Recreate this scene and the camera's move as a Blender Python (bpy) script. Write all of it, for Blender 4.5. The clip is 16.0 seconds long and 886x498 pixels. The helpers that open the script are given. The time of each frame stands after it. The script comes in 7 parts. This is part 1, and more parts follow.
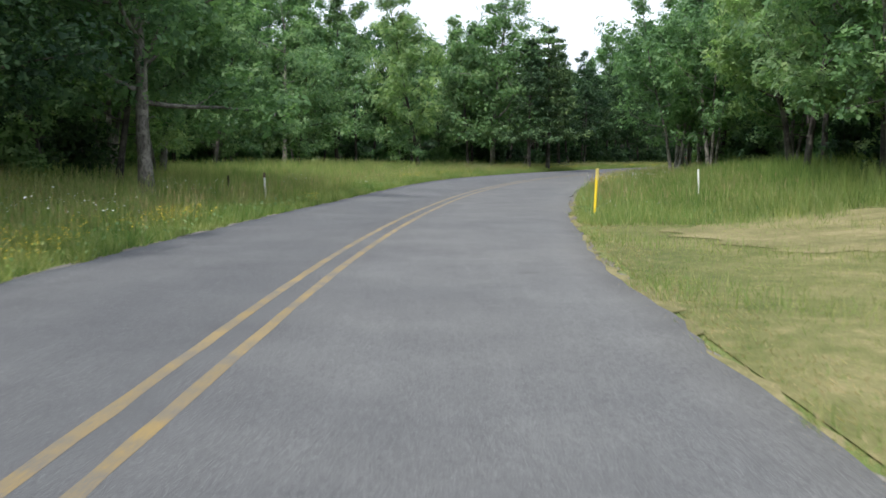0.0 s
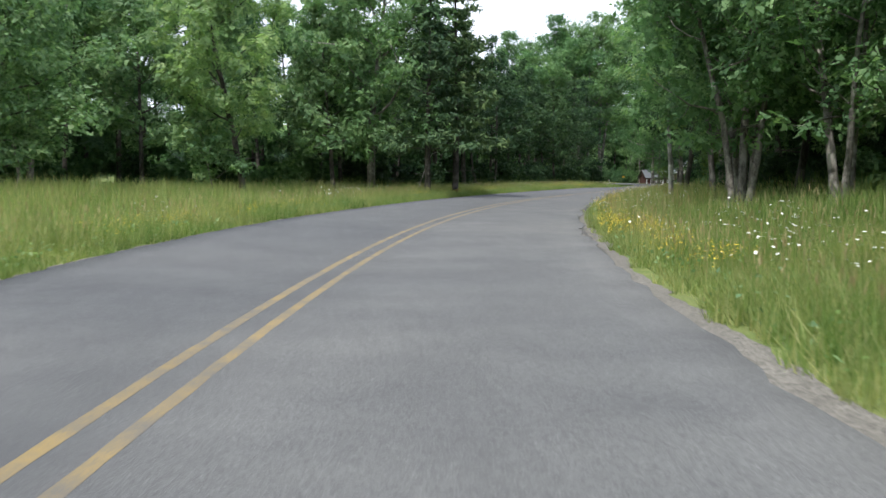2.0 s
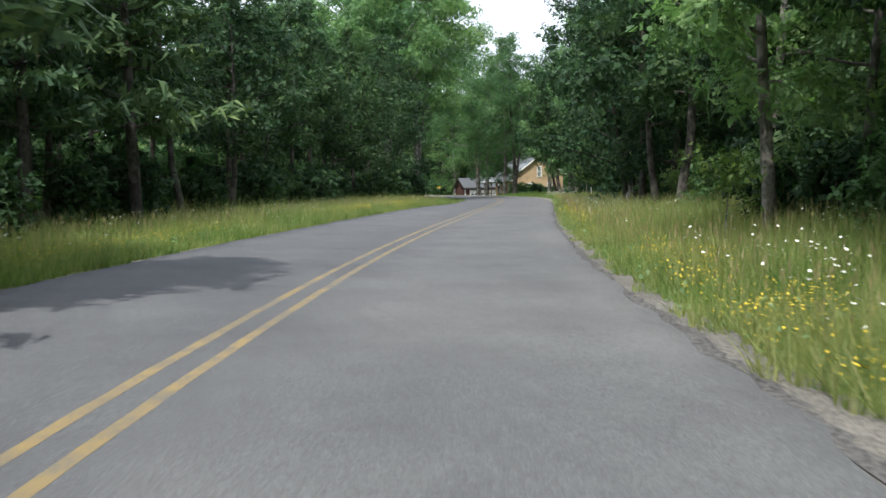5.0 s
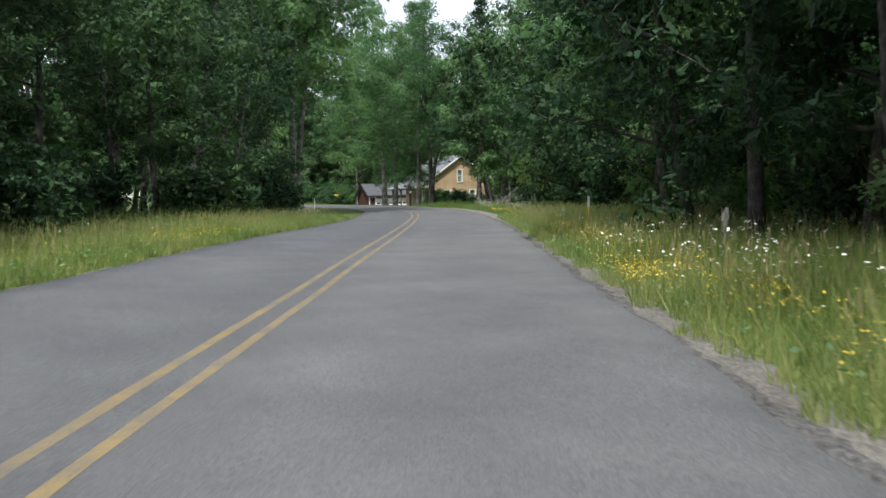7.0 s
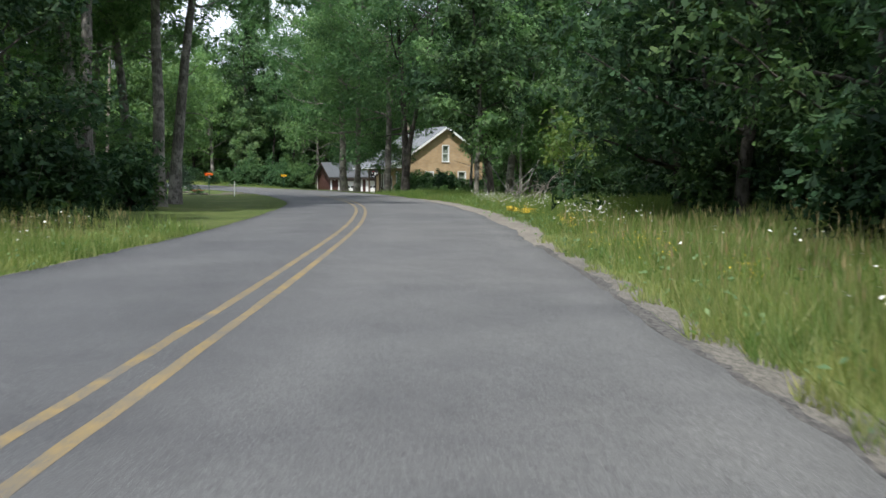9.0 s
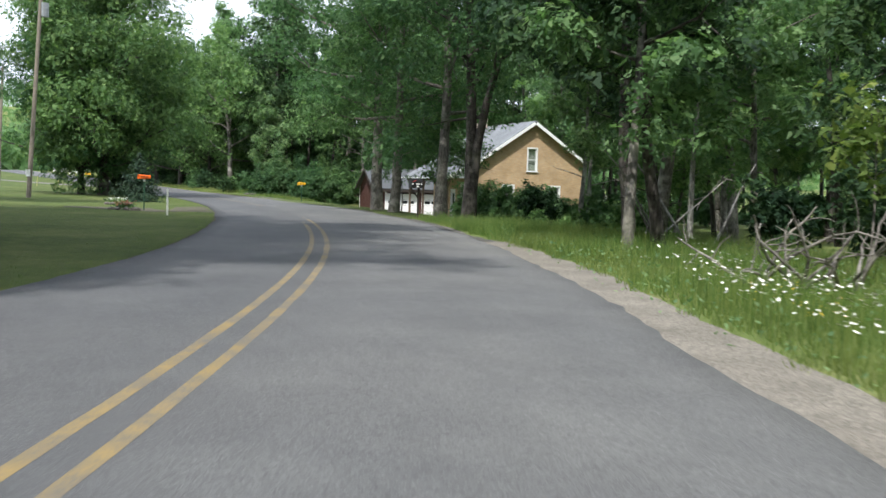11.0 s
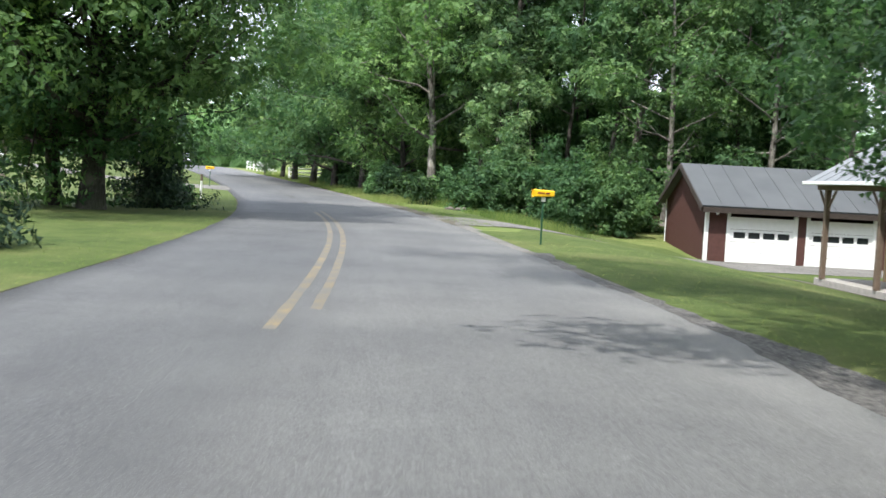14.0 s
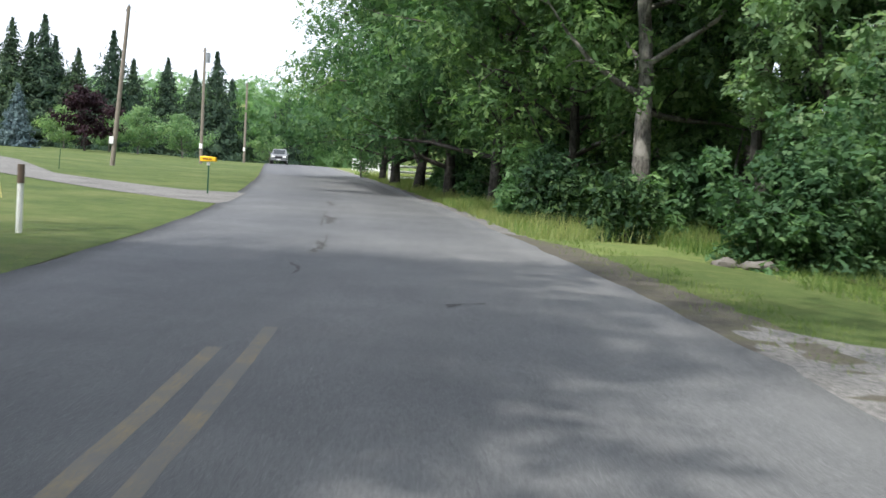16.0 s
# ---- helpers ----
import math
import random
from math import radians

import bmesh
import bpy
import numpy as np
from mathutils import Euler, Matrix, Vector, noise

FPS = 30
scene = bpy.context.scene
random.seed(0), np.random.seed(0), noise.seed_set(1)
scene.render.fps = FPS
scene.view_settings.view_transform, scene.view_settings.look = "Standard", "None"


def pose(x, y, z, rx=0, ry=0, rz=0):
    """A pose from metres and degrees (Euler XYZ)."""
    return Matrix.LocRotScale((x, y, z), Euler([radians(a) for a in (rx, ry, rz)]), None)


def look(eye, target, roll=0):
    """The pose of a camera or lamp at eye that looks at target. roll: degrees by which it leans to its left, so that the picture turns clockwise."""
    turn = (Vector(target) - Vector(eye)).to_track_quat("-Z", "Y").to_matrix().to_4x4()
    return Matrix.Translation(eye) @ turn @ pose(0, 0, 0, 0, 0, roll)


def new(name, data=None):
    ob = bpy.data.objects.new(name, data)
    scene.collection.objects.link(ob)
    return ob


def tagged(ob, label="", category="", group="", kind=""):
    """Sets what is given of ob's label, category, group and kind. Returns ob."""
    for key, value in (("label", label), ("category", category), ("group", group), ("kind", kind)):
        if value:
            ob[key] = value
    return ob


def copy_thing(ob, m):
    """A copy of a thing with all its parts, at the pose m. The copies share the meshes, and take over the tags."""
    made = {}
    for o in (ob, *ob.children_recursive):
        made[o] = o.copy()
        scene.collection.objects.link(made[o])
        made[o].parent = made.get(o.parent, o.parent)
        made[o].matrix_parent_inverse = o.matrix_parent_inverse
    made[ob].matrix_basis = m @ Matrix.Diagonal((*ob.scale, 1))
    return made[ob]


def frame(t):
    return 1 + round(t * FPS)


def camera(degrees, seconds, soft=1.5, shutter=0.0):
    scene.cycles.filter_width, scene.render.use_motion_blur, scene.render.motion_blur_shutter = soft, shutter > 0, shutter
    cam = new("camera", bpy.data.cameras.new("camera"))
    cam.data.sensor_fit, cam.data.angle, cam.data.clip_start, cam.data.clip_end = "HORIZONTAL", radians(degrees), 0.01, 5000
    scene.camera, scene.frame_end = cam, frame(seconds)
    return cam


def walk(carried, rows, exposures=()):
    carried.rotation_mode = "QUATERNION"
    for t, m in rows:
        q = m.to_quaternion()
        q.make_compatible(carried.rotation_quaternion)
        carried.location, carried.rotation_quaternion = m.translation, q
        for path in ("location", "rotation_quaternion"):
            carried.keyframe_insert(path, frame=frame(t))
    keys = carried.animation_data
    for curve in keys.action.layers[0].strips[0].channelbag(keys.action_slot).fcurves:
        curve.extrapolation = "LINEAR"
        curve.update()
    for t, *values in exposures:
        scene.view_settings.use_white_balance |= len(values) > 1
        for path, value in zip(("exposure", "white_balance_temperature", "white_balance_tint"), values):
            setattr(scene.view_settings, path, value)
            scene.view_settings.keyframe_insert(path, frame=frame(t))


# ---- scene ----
cam = camera(47.3, 16.0, shutter=0.14)
# seconds, x, y, z, yaw, pitch, roll of the driven camera
PATH = [
    (0.0, -0.000, 0.000, 1.417, 0.00, -5.20, -0.13),
    (0.5, 0.131, 7.809, 1.353, -1.52, -4.82, -0.21),
    (1.0, 0.456, 15.554, 1.309, -3.00, -4.69, -0.13),
    (1.5, 0.991, 23.267, 1.310, -4.68, -4.40, -0.31),
    (2.0, 1.783, 31.060, 1.323, -6.57, -4.10, 0.01),
    (2.5, 2.822, 38.907, 1.334, -8.41, -3.62, -0.07),
    (3.0, 4.109, 46.702, 1.344, -10.26, -3.70, 0.09),
    (3.5, 5.672, 54.464, 1.355, -12.25, -3.43, 0.14),
    (4.0, 7.491, 62.116, 1.364, -14.37, -3.71, 0.59),
    (4.5, 9.536, 69.598, 1.364, -16.36, -3.72, 0.74),
    (5.0, 11.831, 76.981, 1.359, -18.14, -3.54, 1.27),
    (5.5, 14.341, 84.289, 1.354, -19.72, -3.42, 1.53),
    (6.0, 17.036, 91.522, 1.351, -21.10, -3.28, 1.59),
    (6.5, 19.888, 98.682, 1.348, -22.28, -3.19, 1.49),
    (7.0, 22.866, 105.776, 1.347, -23.22, -3.24, 1.30),
    (7.5, 25.935, 112.812, 1.347, -23.85, -3.53, 1.08),
    (8.0, 29.036, 119.814, 1.350, -24.10, -4.05, 0.68),
    (8.5, 32.157, 126.776, 1.351, -24.18, -4.27, 0.42),
    (9.0, 35.270, 133.716, 1.350, -24.11, -4.24, 0.19),
    (9.5, 38.354, 140.650, 1.347, -23.81, -4.06, -0.08),
    (10.0, 41.374, 147.599, 1.345, -23.15, -3.84, -0.45),
    (10.5, 44.278, 154.590, 1.343, -21.95, -3.66, -0.97),
    (11.0, 46.967, 161.662, 1.347, -19.94, -3.54, -1.70),
    (11.5, 49.406, 168.853, 1.349, -17.64, -3.64, -2.61),
    (12.0, 51.553, 176.171, 1.350, -15.09, -4.03, -2.21),
    (12.5, 53.389, 183.589, 1.353, -12.51, -4.03, -2.53),
    (13.0, 54.917, 191.204, 1.364, -10.02, -3.70, -2.87),
    (13.5, 56.139, 198.945, 1.378, -7.47, -3.83, -3.08),
    (14.0, 57.029, 206.763, 1.370, -5.27, -3.75, -2.99),
    (14.5, 57.617, 214.629, 1.350, -3.18, -4.05, -2.76),
    (15.0, 57.930, 222.557, 1.327, -1.27, -3.98, -3.22),
    (15.5, 57.986, 230.488, 1.325, 0.72, -3.87, -3.36),
    (16.0, 57.725, 238.425, 1.324, 2.68, -3.95, -3.28),
]
walk(cam, [(t, pose(x, y, z, 90 + pitch, roll, yaw)) for t, x, y, z, yaw, pitch, roll in PATH],
     exposures=[(e, stops, 6200, 11) for e, stops in ((0.0, 0.96), (1.0, 1.25), (2.0, 1.08), (2.6, 1.36), (3.2, 1.42), (4.0, 1.15), (5.0, 1.2), (7.5, 0.98), (8.2, 0.94), (10.5, 1.35), (11.0, 1.25), (11.6, 1.0), (12.0, 1.12), (12.5, 1.4), (13.0, 1.38), (13.5, 1.65), (14.5, 1.6), (15.0, 1.5), (15.5, 0.98), (16.0, 1.25))])

# ---------------------------------------------------------------- light: bright thin overcast with a weak sun
SUN_FROM = Vector((-0.58, -0.81, 1.56)).normalized()
world = bpy.data.worlds.new("world")
scene.world = world
world.use_nodes = True
wn, wl = world.node_tree.nodes, world.node_tree.links
wn.clear()
sky = wn.new("ShaderNodeTexSky")
sky.sky_type = "NISHITA"
sky.sun_disc = False
sky.sun_elevation = math.asin(SUN_FROM.z)
sky.sun_rotation = math.atan2(SUN_FROM.x, SUN_FROM.y)
dim = wn.new("ShaderNodeVectorMath")
dim.operation = "SCALE"
dim.inputs[3].default_value = 0.10
wl.new(sky.outputs[0], dim.inputs[0])
wtc = wn.new("ShaderNodeTexCoord")
wmap = wn.new("ShaderNodeMapping")
wmap.inputs["Scale"].default_value = (1.6, 1.6, 5.0)
wl.new(wtc.outputs["Generated"], wmap.inputs[0])
wcloud = wn.new("ShaderNodeTexNoise")
wcloud.inputs["Scale"].default_value = 1.4
wcloud.inputs["Detail"].default_value = 6
wl.new(wmap.outputs[0], wcloud.inputs["Vector"])
wramp = wn.new("ShaderNodeMapRange")
wramp.inputs[1].default_value, wramp.inputs[2].default_value = 0.32, 0.62
wramp.inputs[3].default_value, wramp.inputs[4].default_value = 0.70, 0.97
wl.new(wcloud.outputs["Fac"], wramp.inputs[0])
wmix = wn.new("ShaderNodeMix")
wmix.data_type = "RGBA"
wl.new(wramp.outputs[0], wmix.inputs[0])
wl.new(dim.outputs[0], wmix.inputs[6])
wmix.inputs[7].default_value = (0.74, 0.78, 0.84, 1)
wbg = wn.new("ShaderNodeBackground")
wbg.inputs["Strength"].default_value = 0.95
wl.new(wmix.outputs[2], wbg.inputs["Color"])
wout = wn.new("ShaderNodeOutputWorld")
wl.new(wbg.outputs[0], wout.inputs[0])
sun_data = bpy.data.lights.new("sun", "SUN")
sun_data.energy, sun_data.angle, sun_data.color = 2.4, radians(1.3), (1.0, 0.95, 0.86)
sun = new("sun", sun_data)
sun.matrix_world = look(SUN_FROM * 200, (0, 0, 0))

# ---------------------------------------------------------------- materials


class Mat:
    """A small builder of node materials."""

    def __init__(self, name, rough=0.9, metal=0.0, spec=0.3):
        self.m = bpy.data.materials.new(name)
        self.m.use_nodes = True
        self.t = self.m.node_tree
        self.n, self.l = self.t.nodes, self.t.links
        self.b = self.n["Principled BSDF"]
        self.b.inputs["Roughness"].default_value = rough
        self.b.inputs["Metallic"].default_value = metal
        self.b.inputs["Specular IOR Level"].default_value = spec
        self.geo = self.n.new("ShaderNodeNewGeometry")
        self.info = self.n.new("ShaderNodeObjectInfo")
        self.tc = self.n.new("ShaderNodeTexCoord")

    def noise(self, scale, detail=4, rough=0.55, stretch=None, own=False):
        src = self.tc.outputs["Object"] if own else self.geo.outputs["Position"]
        if stretch:
            mp = self.n.new("ShaderNodeMapping")
            mp.inputs["Scale"].default_value = stretch
            self.l.new(src, mp.inputs[0])
            src = mp.outputs[0]
        x = self.n.new("ShaderNodeTexNoise")
        x.inputs["Scale"].default_value, x.inputs["Detail"].default_value = scale, detail
        x.inputs["Roughness"].default_value = rough
        self.l.new(src, x.inputs["Vector"])
        return x.outputs["Fac"]

    def ramp(self, fac, stops):
        r = self.n.new("ShaderNodeValToRGB")
        els = r.color_ramp.elements
        while len(els) < len(stops):
            els.new(0.5)
        for e, (p, c) in zip(els, stops):
            e.position, e.color = p, (*c, 1)
        self.l.new(fac, r.inputs[0])
        return r.outputs[0]

    def remap(self, fac, a, b, c=0.0, d=1.0):
        r = self.n.new("ShaderNodeMapRange")
        for i, v in enumerate((a, b, c, d)):
            r.inputs[i + 1].default_value = v
        self.l.new(fac, r.inputs[0])
        return r.outputs[0]

    def mix(self, fac, a, b, how="MIX"):
        x = self.n.new("ShaderNodeMix")
        x.data_type, x.blend_type = "RGBA", how
        for i, v in ((0, fac), (6, a), (7, b)):
            if isinstance(v, (int, float)):
                x.inputs[i].default_value = v
            elif isinstance(v, tuple):
                x.inputs[i].default_value = (*v, 1)
            else:
                self.l.new(v, x.inputs[i])
        return x.outputs[2]

    def math(self, how, a, b):
        x = self.n.new("ShaderNodeMath")
        x.operation = how
        for i, v in enumerate((a, b)):
            if isinstance(v, (int, float)):
                x.inputs[i].default_value = v
            else:
                self.l.new(v, x.inputs[i])
        return x.outputs[0]

    def color(self, out):
        self.l.new(out, self.b.inputs["Base Color"])
        return self

    def bump(self, fac, strength=0.4, dist=0.02):
        x = self.n.new("ShaderNodeBump")
        x.inputs["Strength"].default_value, x.inputs["Distance"].default_value = strength, dist
        self.l.new(fac, x.inputs["Height"])
        self.l.new(x.outputs[0], self.b.inputs["Normal"])
        return self


def plain(name, c, rough=0.6, metal=0.0, vary=0.25, scale=6.0, spec=0.4, own=True):
    """A surface of one colour with grain and slight stains."""
    k = Mat(name, rough, metal, spec)
    big, fine = k.noise(scale, 5, own=own), k.noise(scale * 14, 3, own=own)
    lo, hi = tuple(v * (1 - vary) for v in c), tuple(min(1, v * (1 + vary)) for v in c)
    a = k.ramp(big, [(0.3, lo), (0.7, hi)])
    k.color(k.mix(0.35, a, k.ramp(fine, [(0.3, lo), (0.7, hi)])))
    return k.bump(fine, 0.15, 0.004).m


def leaf_mat(name, dark, light, tip, trans=0.35, spray=0.0):
    """Leaves: colour by leaf and by tree, some light through them."""
    k = Mat(name, 0.6, 0, 0.14)
    one = k.ramp(k.geo.outputs["Random Per Island"], [(0.0, dark), (0.6, light), (1.0, tip)])
    tree = k.ramp(k.info.outputs["Random"], [(0.0, (0.74, 0.82, 0.86)), (0.5, (1.0, 1.0, 1.04)), (1.0, (1.14, 1.08, 0.95))])
    c = k.mix(1.0, one, tree, "MULTIPLY")
    clump = k.ramp(k.noise(0.55, 3), [(0.3, (0.75, 0.78, 0.8)), (0.7, (1.2, 1.15, 1.0))])
    c = k.mix(1.0, c, clump, "MULTIPLY")
    c = k.mix(1.0, c, (1.0, 1.0, 1.10), "MULTIPLY")        # a cool, waxy green
    k.color(c)
    tr = k.n.new("ShaderNodeBsdfTranslucent")
    k.l.new(k.mix(1.0, c, (1.12, 1.28, 0.78), "MULTIPLY"), tr.inputs["Color"])
    ms = k.n.new("ShaderNodeMixShader")
    ms.inputs[0].default_value = trans
    out = k.n["Material Output"]
    k.l.new(k.b.outputs[0], ms.inputs[1])
    k.l.new(tr.outputs[0], ms.inputs[2])
    if not spray:
        k.l.new(ms.outputs[0], out.inputs[0])
        return k.m
    v = k.n.new("ShaderNodeTexVoronoi")                # gaps between the leaflets of a spray
    v.inputs["Scale"].default_value = spray
    k.l.new(k.geo.outputs["Position"], v.inputs["Vector"])
    gap = k.math("GREATER_THAN", v.outputs["Distance"], 0.56)
    hole = k.n.new("ShaderNodeBsdfTransparent")
    cut = k.n.new("ShaderNodeMixShader")
    k.l.new(gap, cut.inputs[0])
    k.l.new(ms.outputs[0], cut.inputs[1])
    k.l.new(hole.outputs[0], cut.inputs[2])
    k.l.new(cut.outputs[0], out.inputs[0])
    return k.m


def grass_mat(name, dark, light, tip, dry, amount):
    """Blades that turn straw-coloured in patches."""
    k = Mat(name, 0.6, 0, 0.2)
    one = k.ramp(k.geo.outputs["Random Per Island"], [(0.0, dark), (0.55, light), (1.0, tip)])
    c = k.mix(k.remap(k.noise(0.28, 4, 0.6), 0.42, 0.68, 0.0, amount), one, dry)
    c = k.mix(1.0, c, k.ramp(k.noise(1.1, 4), [(0.3, (0.72, 0.78, 0.74)), (0.7, (1.22, 1.16, 1.08))]), "MULTIPLY")
    k.color(c)
    tr = k.n.new("ShaderNodeBsdfTranslucent")
    k.l.new(k.mix(1.0, c, (1.2, 1.25, 0.7), "MULTIPLY"), tr.inputs["Color"])
    ms = k.n.new("ShaderNodeMixShader")
    ms.inputs[0].default_value = 0.45
    k.l.new(k.b.outputs[0], ms.inputs[1])
    k.l.new(tr.outputs[0], ms.inputs[2])
    k.l.new(ms.outputs[0], k.n["Material Output"].inputs[0])
    return k.m


def bark_mat(name, dark, light):
    k = Mat(name, 0.95, 0, 0.15)
    ridge = k.noise(6, 6, 0.65, (3.0, 3.0, 0.7))
    patch = k.noise(1.7, 4)
    c = k.ramp(ridge, [(0.35, dark), (0.62, light)])
    pale = tuple(min(1, v * 1.75) for v in light)
    c = k.mix(k.remap(k.math('ADD', k.math('MULTIPLY', patch, 0.6), k.math('MULTIPLY', k.noise(5, 5, 0.75), 0.4)), 0.49, 0.58, 0.0, 0.8), c, pale)
    moss = k.noise(0.8, 3)
    c = k.mix(k.remap(moss, 0.55, 0.75, 0.0, 0.35), c, (0.10, 0.12, 0.06))
    k.color(c)
    return k.bump(ridge, 0.9, 0.03).m


def asphalt_mat():
    k = Mat("asphalt", 0.86, 0, 0.35)
    grain, grit = k.noise(85, 3, 0.7), k.noise(34, 3, 0.75)
    big, mid = k.noise(0.10, 4), k.noise(0.55, 5, 0.6)
    c = k.ramp(grain, [(0.30, (0.034, 0.035, 0.036)), (0.5, (0.098, 0.099, 0.100)), (0.70, (0.235, 0.236, 0.234))])
    c = k.mix(0.5, c, k.ramp(grit, [(0.32, (0.048, 0.049, 0.050)), (0.68, (0.162, 0.163, 0.162))]))
    c = k.mix(1.0, c, k.ramp(mid, [(0.3, (0.80, 0.80, 0.82)), (0.7, (1.14, 1.14, 1.13))]), "MULTIPLY")
    c = k.mix(1.0, c, k.ramp(big, [(0.35, (0.86, 0.87, 0.89)), (0.65, (1.10, 1.09, 1.07))]), "MULTIPLY")
    lane = k.n.new("ShaderNodeAttribute")                   # left lane darkened for tree shade; tyres polish the tracks, the edge is dusty
    lane.attribute_name = "lane"
    wob = k.math("ADD", lane.outputs["Fac"], k.math("MULTIPLY", k.math("SUBTRACT", k.noise(0.35, 3), 0.5), 0.7))
    tone = k.ramp(k.remap(wob, -4.0, 4.5), [(0.0, (0.86, 0.87, 0.90)), (0.25, (0.88, 0.89, 0.92)), (0.36, (0.80, 0.81, 0.84)), (0.455, (0.83, 0.84, 0.86)), (0.50, (0.92, 0.92, 0.93)), (0.58, (1.02, 1.02, 1.02)), (0.70, (0.97, 0.97, 0.97)), (0.84, (1.04, 1.04, 1.03)), (1.0, (1.20, 1.19, 1.15))])
    c = k.mix(1.0, c, tone, "MULTIPLY")
    streak = k.noise(1.0, 4, 0.6, (5.0, 0.25, 1.0))
    c = k.mix(1.0, c, k.ramp(streak, [(0.35, (0.96, 0.96, 0.96)), (0.65, (1.035, 1.035, 1.035))]), "MULTIPLY")
    blot = k.noise(2.2, 5, 0.7)
    c = k.mix(k.remap(blot, 0.62, 0.74, 0, 0.35), c, (0.065, 0.065, 0.067))
    speck = k.noise(120, 2, 0.5)
    c = k.mix(k.remap(speck, 0.63, 0.69, 0, 0.7), c, (0.30, 0.30, 0.295))
    k.color(c)
    return k.bump(k.math("ADD", grain, grit), 0.45, 0.007).m


def paint_mat(name, fade):
    k = Mat(name, 0.75, 0, 0.3)
    wear = k.math("ADD", k.math("MULTIPLY", k.noise(45, 4, 0.75), 0.6), k.math("MULTIPLY", k.noise(1.6, 4), 0.4))
    col = k.ramp(k.noise(0.35, 3), [(0.3, (0.22, 0.155, 0.052)), (0.7, (0.31, 0.22, 0.08))])
    patchy = k.math("ADD", wear, k.math("MULTIPLY", k.noise(3.5, 5, 0.75), 0.25))
    k.color(k.mix(k.remap(patchy, 0.52 - fade, 0.72 - fade, 0.08, 0.92), col, (0.105, 0.105, 0.103)))
    return k.m


def ground_mat(name, a, b, c, scale=0.35, fine=22.0, bump=0.5):
    """Grown or earthy ground in three tones."""
    k = Mat(name, 0.95, 0, 0.1)
    big, mid, small = k.noise(scale, 5), k.noise(scale * 7, 4, 0.65), k.noise(fine, 4, 0.7)
    x = k.ramp(big, [(0.3, a), (0.5, b), (0.72, c)])
    x = k.mix(0.45, x, k.ramp(mid, [(0.3, a), (0.52, b), (0.75, c)]))
    x = k.mix(1.0, x, k.ramp(small, [(0.3, (0.65, 0.66, 0.62)), (0.7, (1.3, 1.28, 1.2))]), "MULTIPLY")
    k.color(x)
    return k.bump(small, bump, 0.05).m


def gravel_mat(name, lo, hi, scale=38.0):
    k = Mat(name, 0.95, 0, 0.2)
    v = k.n.new("ShaderNodeTexVoronoi")
    v.inputs["Scale"].default_value = scale
    k.l.new(k.geo.outputs["Position"], v.inputs["Vector"])
    sep = k.n.new("ShaderNodeSeparateColor")
    k.l.new(v.outputs["Color"], sep.inputs[0])
    c = k.ramp(sep.outputs[0], [(0.0, lo), (1.0, hi)])
    c = k.mix(1.0, c, k.ramp(k.noise(0.9, 4), [(0.3, (0.78, 0.76, 0.74)), (0.7, (1.15, 1.13, 1.1))]), "MULTIPLY")
    k.color(c)
    return k.bump(v.outputs["Distance"], 0.7, 0.02).m


ASPHALT, PAINT, PAINT_OLD = asphalt_mat(), paint_mat("yellow_road_paint", 0.0), paint_mat("faded_road_paint", 0.075)
GROUND = ground_mat("meadow_ground", (0.085, 0.125, 0.038), (0.140, 0.178, 0.060), (0.22, 0.215, 0.10))
# leaf litter, its colour darkened for the gloom under the trees
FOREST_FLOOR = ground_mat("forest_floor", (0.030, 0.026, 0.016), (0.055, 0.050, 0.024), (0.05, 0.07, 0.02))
LAWN = ground_mat("mown_lawn", (0.048, 0.076, 0.026), (0.084, 0.114, 0.038), (0.165, 0.168, 0.074), 0.3, 30, 0.6)
DRY_LAWN = ground_mat("dry_mown_grass", (0.066, 0.092, 0.030), (0.135, 0.142, 0.055), (0.33, 0.275, 0.155), 0.5, 26, 0.5)
GRAVEL = gravel_mat("gravel", (0.095, 0.094, 0.090), (0.235, 0.230, 0.22))
SAND_PALE = gravel_mat("pale_sand", (0.135, 0.127, 0.112), (0.29, 0.270, 0.236), 46)
SAND = gravel_mat("sandy_shoulder", (0.092, 0.089, 0.081), (0.225, 0.214, 0.192), 42)
STRAW = ground_mat("bare_straw_ground", (0.12, 0.125, 0.055), (0.22, 0.20, 0.10), (0.36, 0.305, 0.185), 0.7, 30, 0.7)
TAR = ground_mat("old_tar", (0.066, 0.066, 0.068), (0.082, 0.082, 0.084), (0.104, 0.104, 0.106), 2.4, 40, 0.3)
DIRT = ground_mat("bare_dirt", (0.078, 0.071, 0.062), (0.125, 0.115, 0.10), (0.125, 0.125, 0.07), 1.3, 34, 0.8)
CRUMBLE = gravel_mat("crumbled_asphalt", (0.045, 0.045, 0.046), (0.150, 0.147, 0.142), 30)
LEAF = leaf_mat("broad_leaves", (0.082, 0.154, 0.069), (0.136, 0.246, 0.099), (0.229, 0.353, 0.155), 0.46, 9.5)
LEAF_PALE = leaf_mat("pale_green_leaves", (0.128, 0.215, 0.105), (0.201, 0.315, 0.140), (0.305, 0.409, 0.201), 0.48, 10.0)
LEAF_DARK = leaf_mat("dark_leaves", (0.056, 0.113, 0.051), (0.092, 0.174, 0.069), (0.160, 0.256, 0.102), 0.40, 9.5)
# the shade of the woods is put into these darker leaf tones
LEAF_SHADED = leaf_mat("shaded_wood_leaves", (0.021, 0.047, 0.023), (0.037, 0.079, 0.032), (0.078, 0.132, 0.052), 0.27, 8.5)
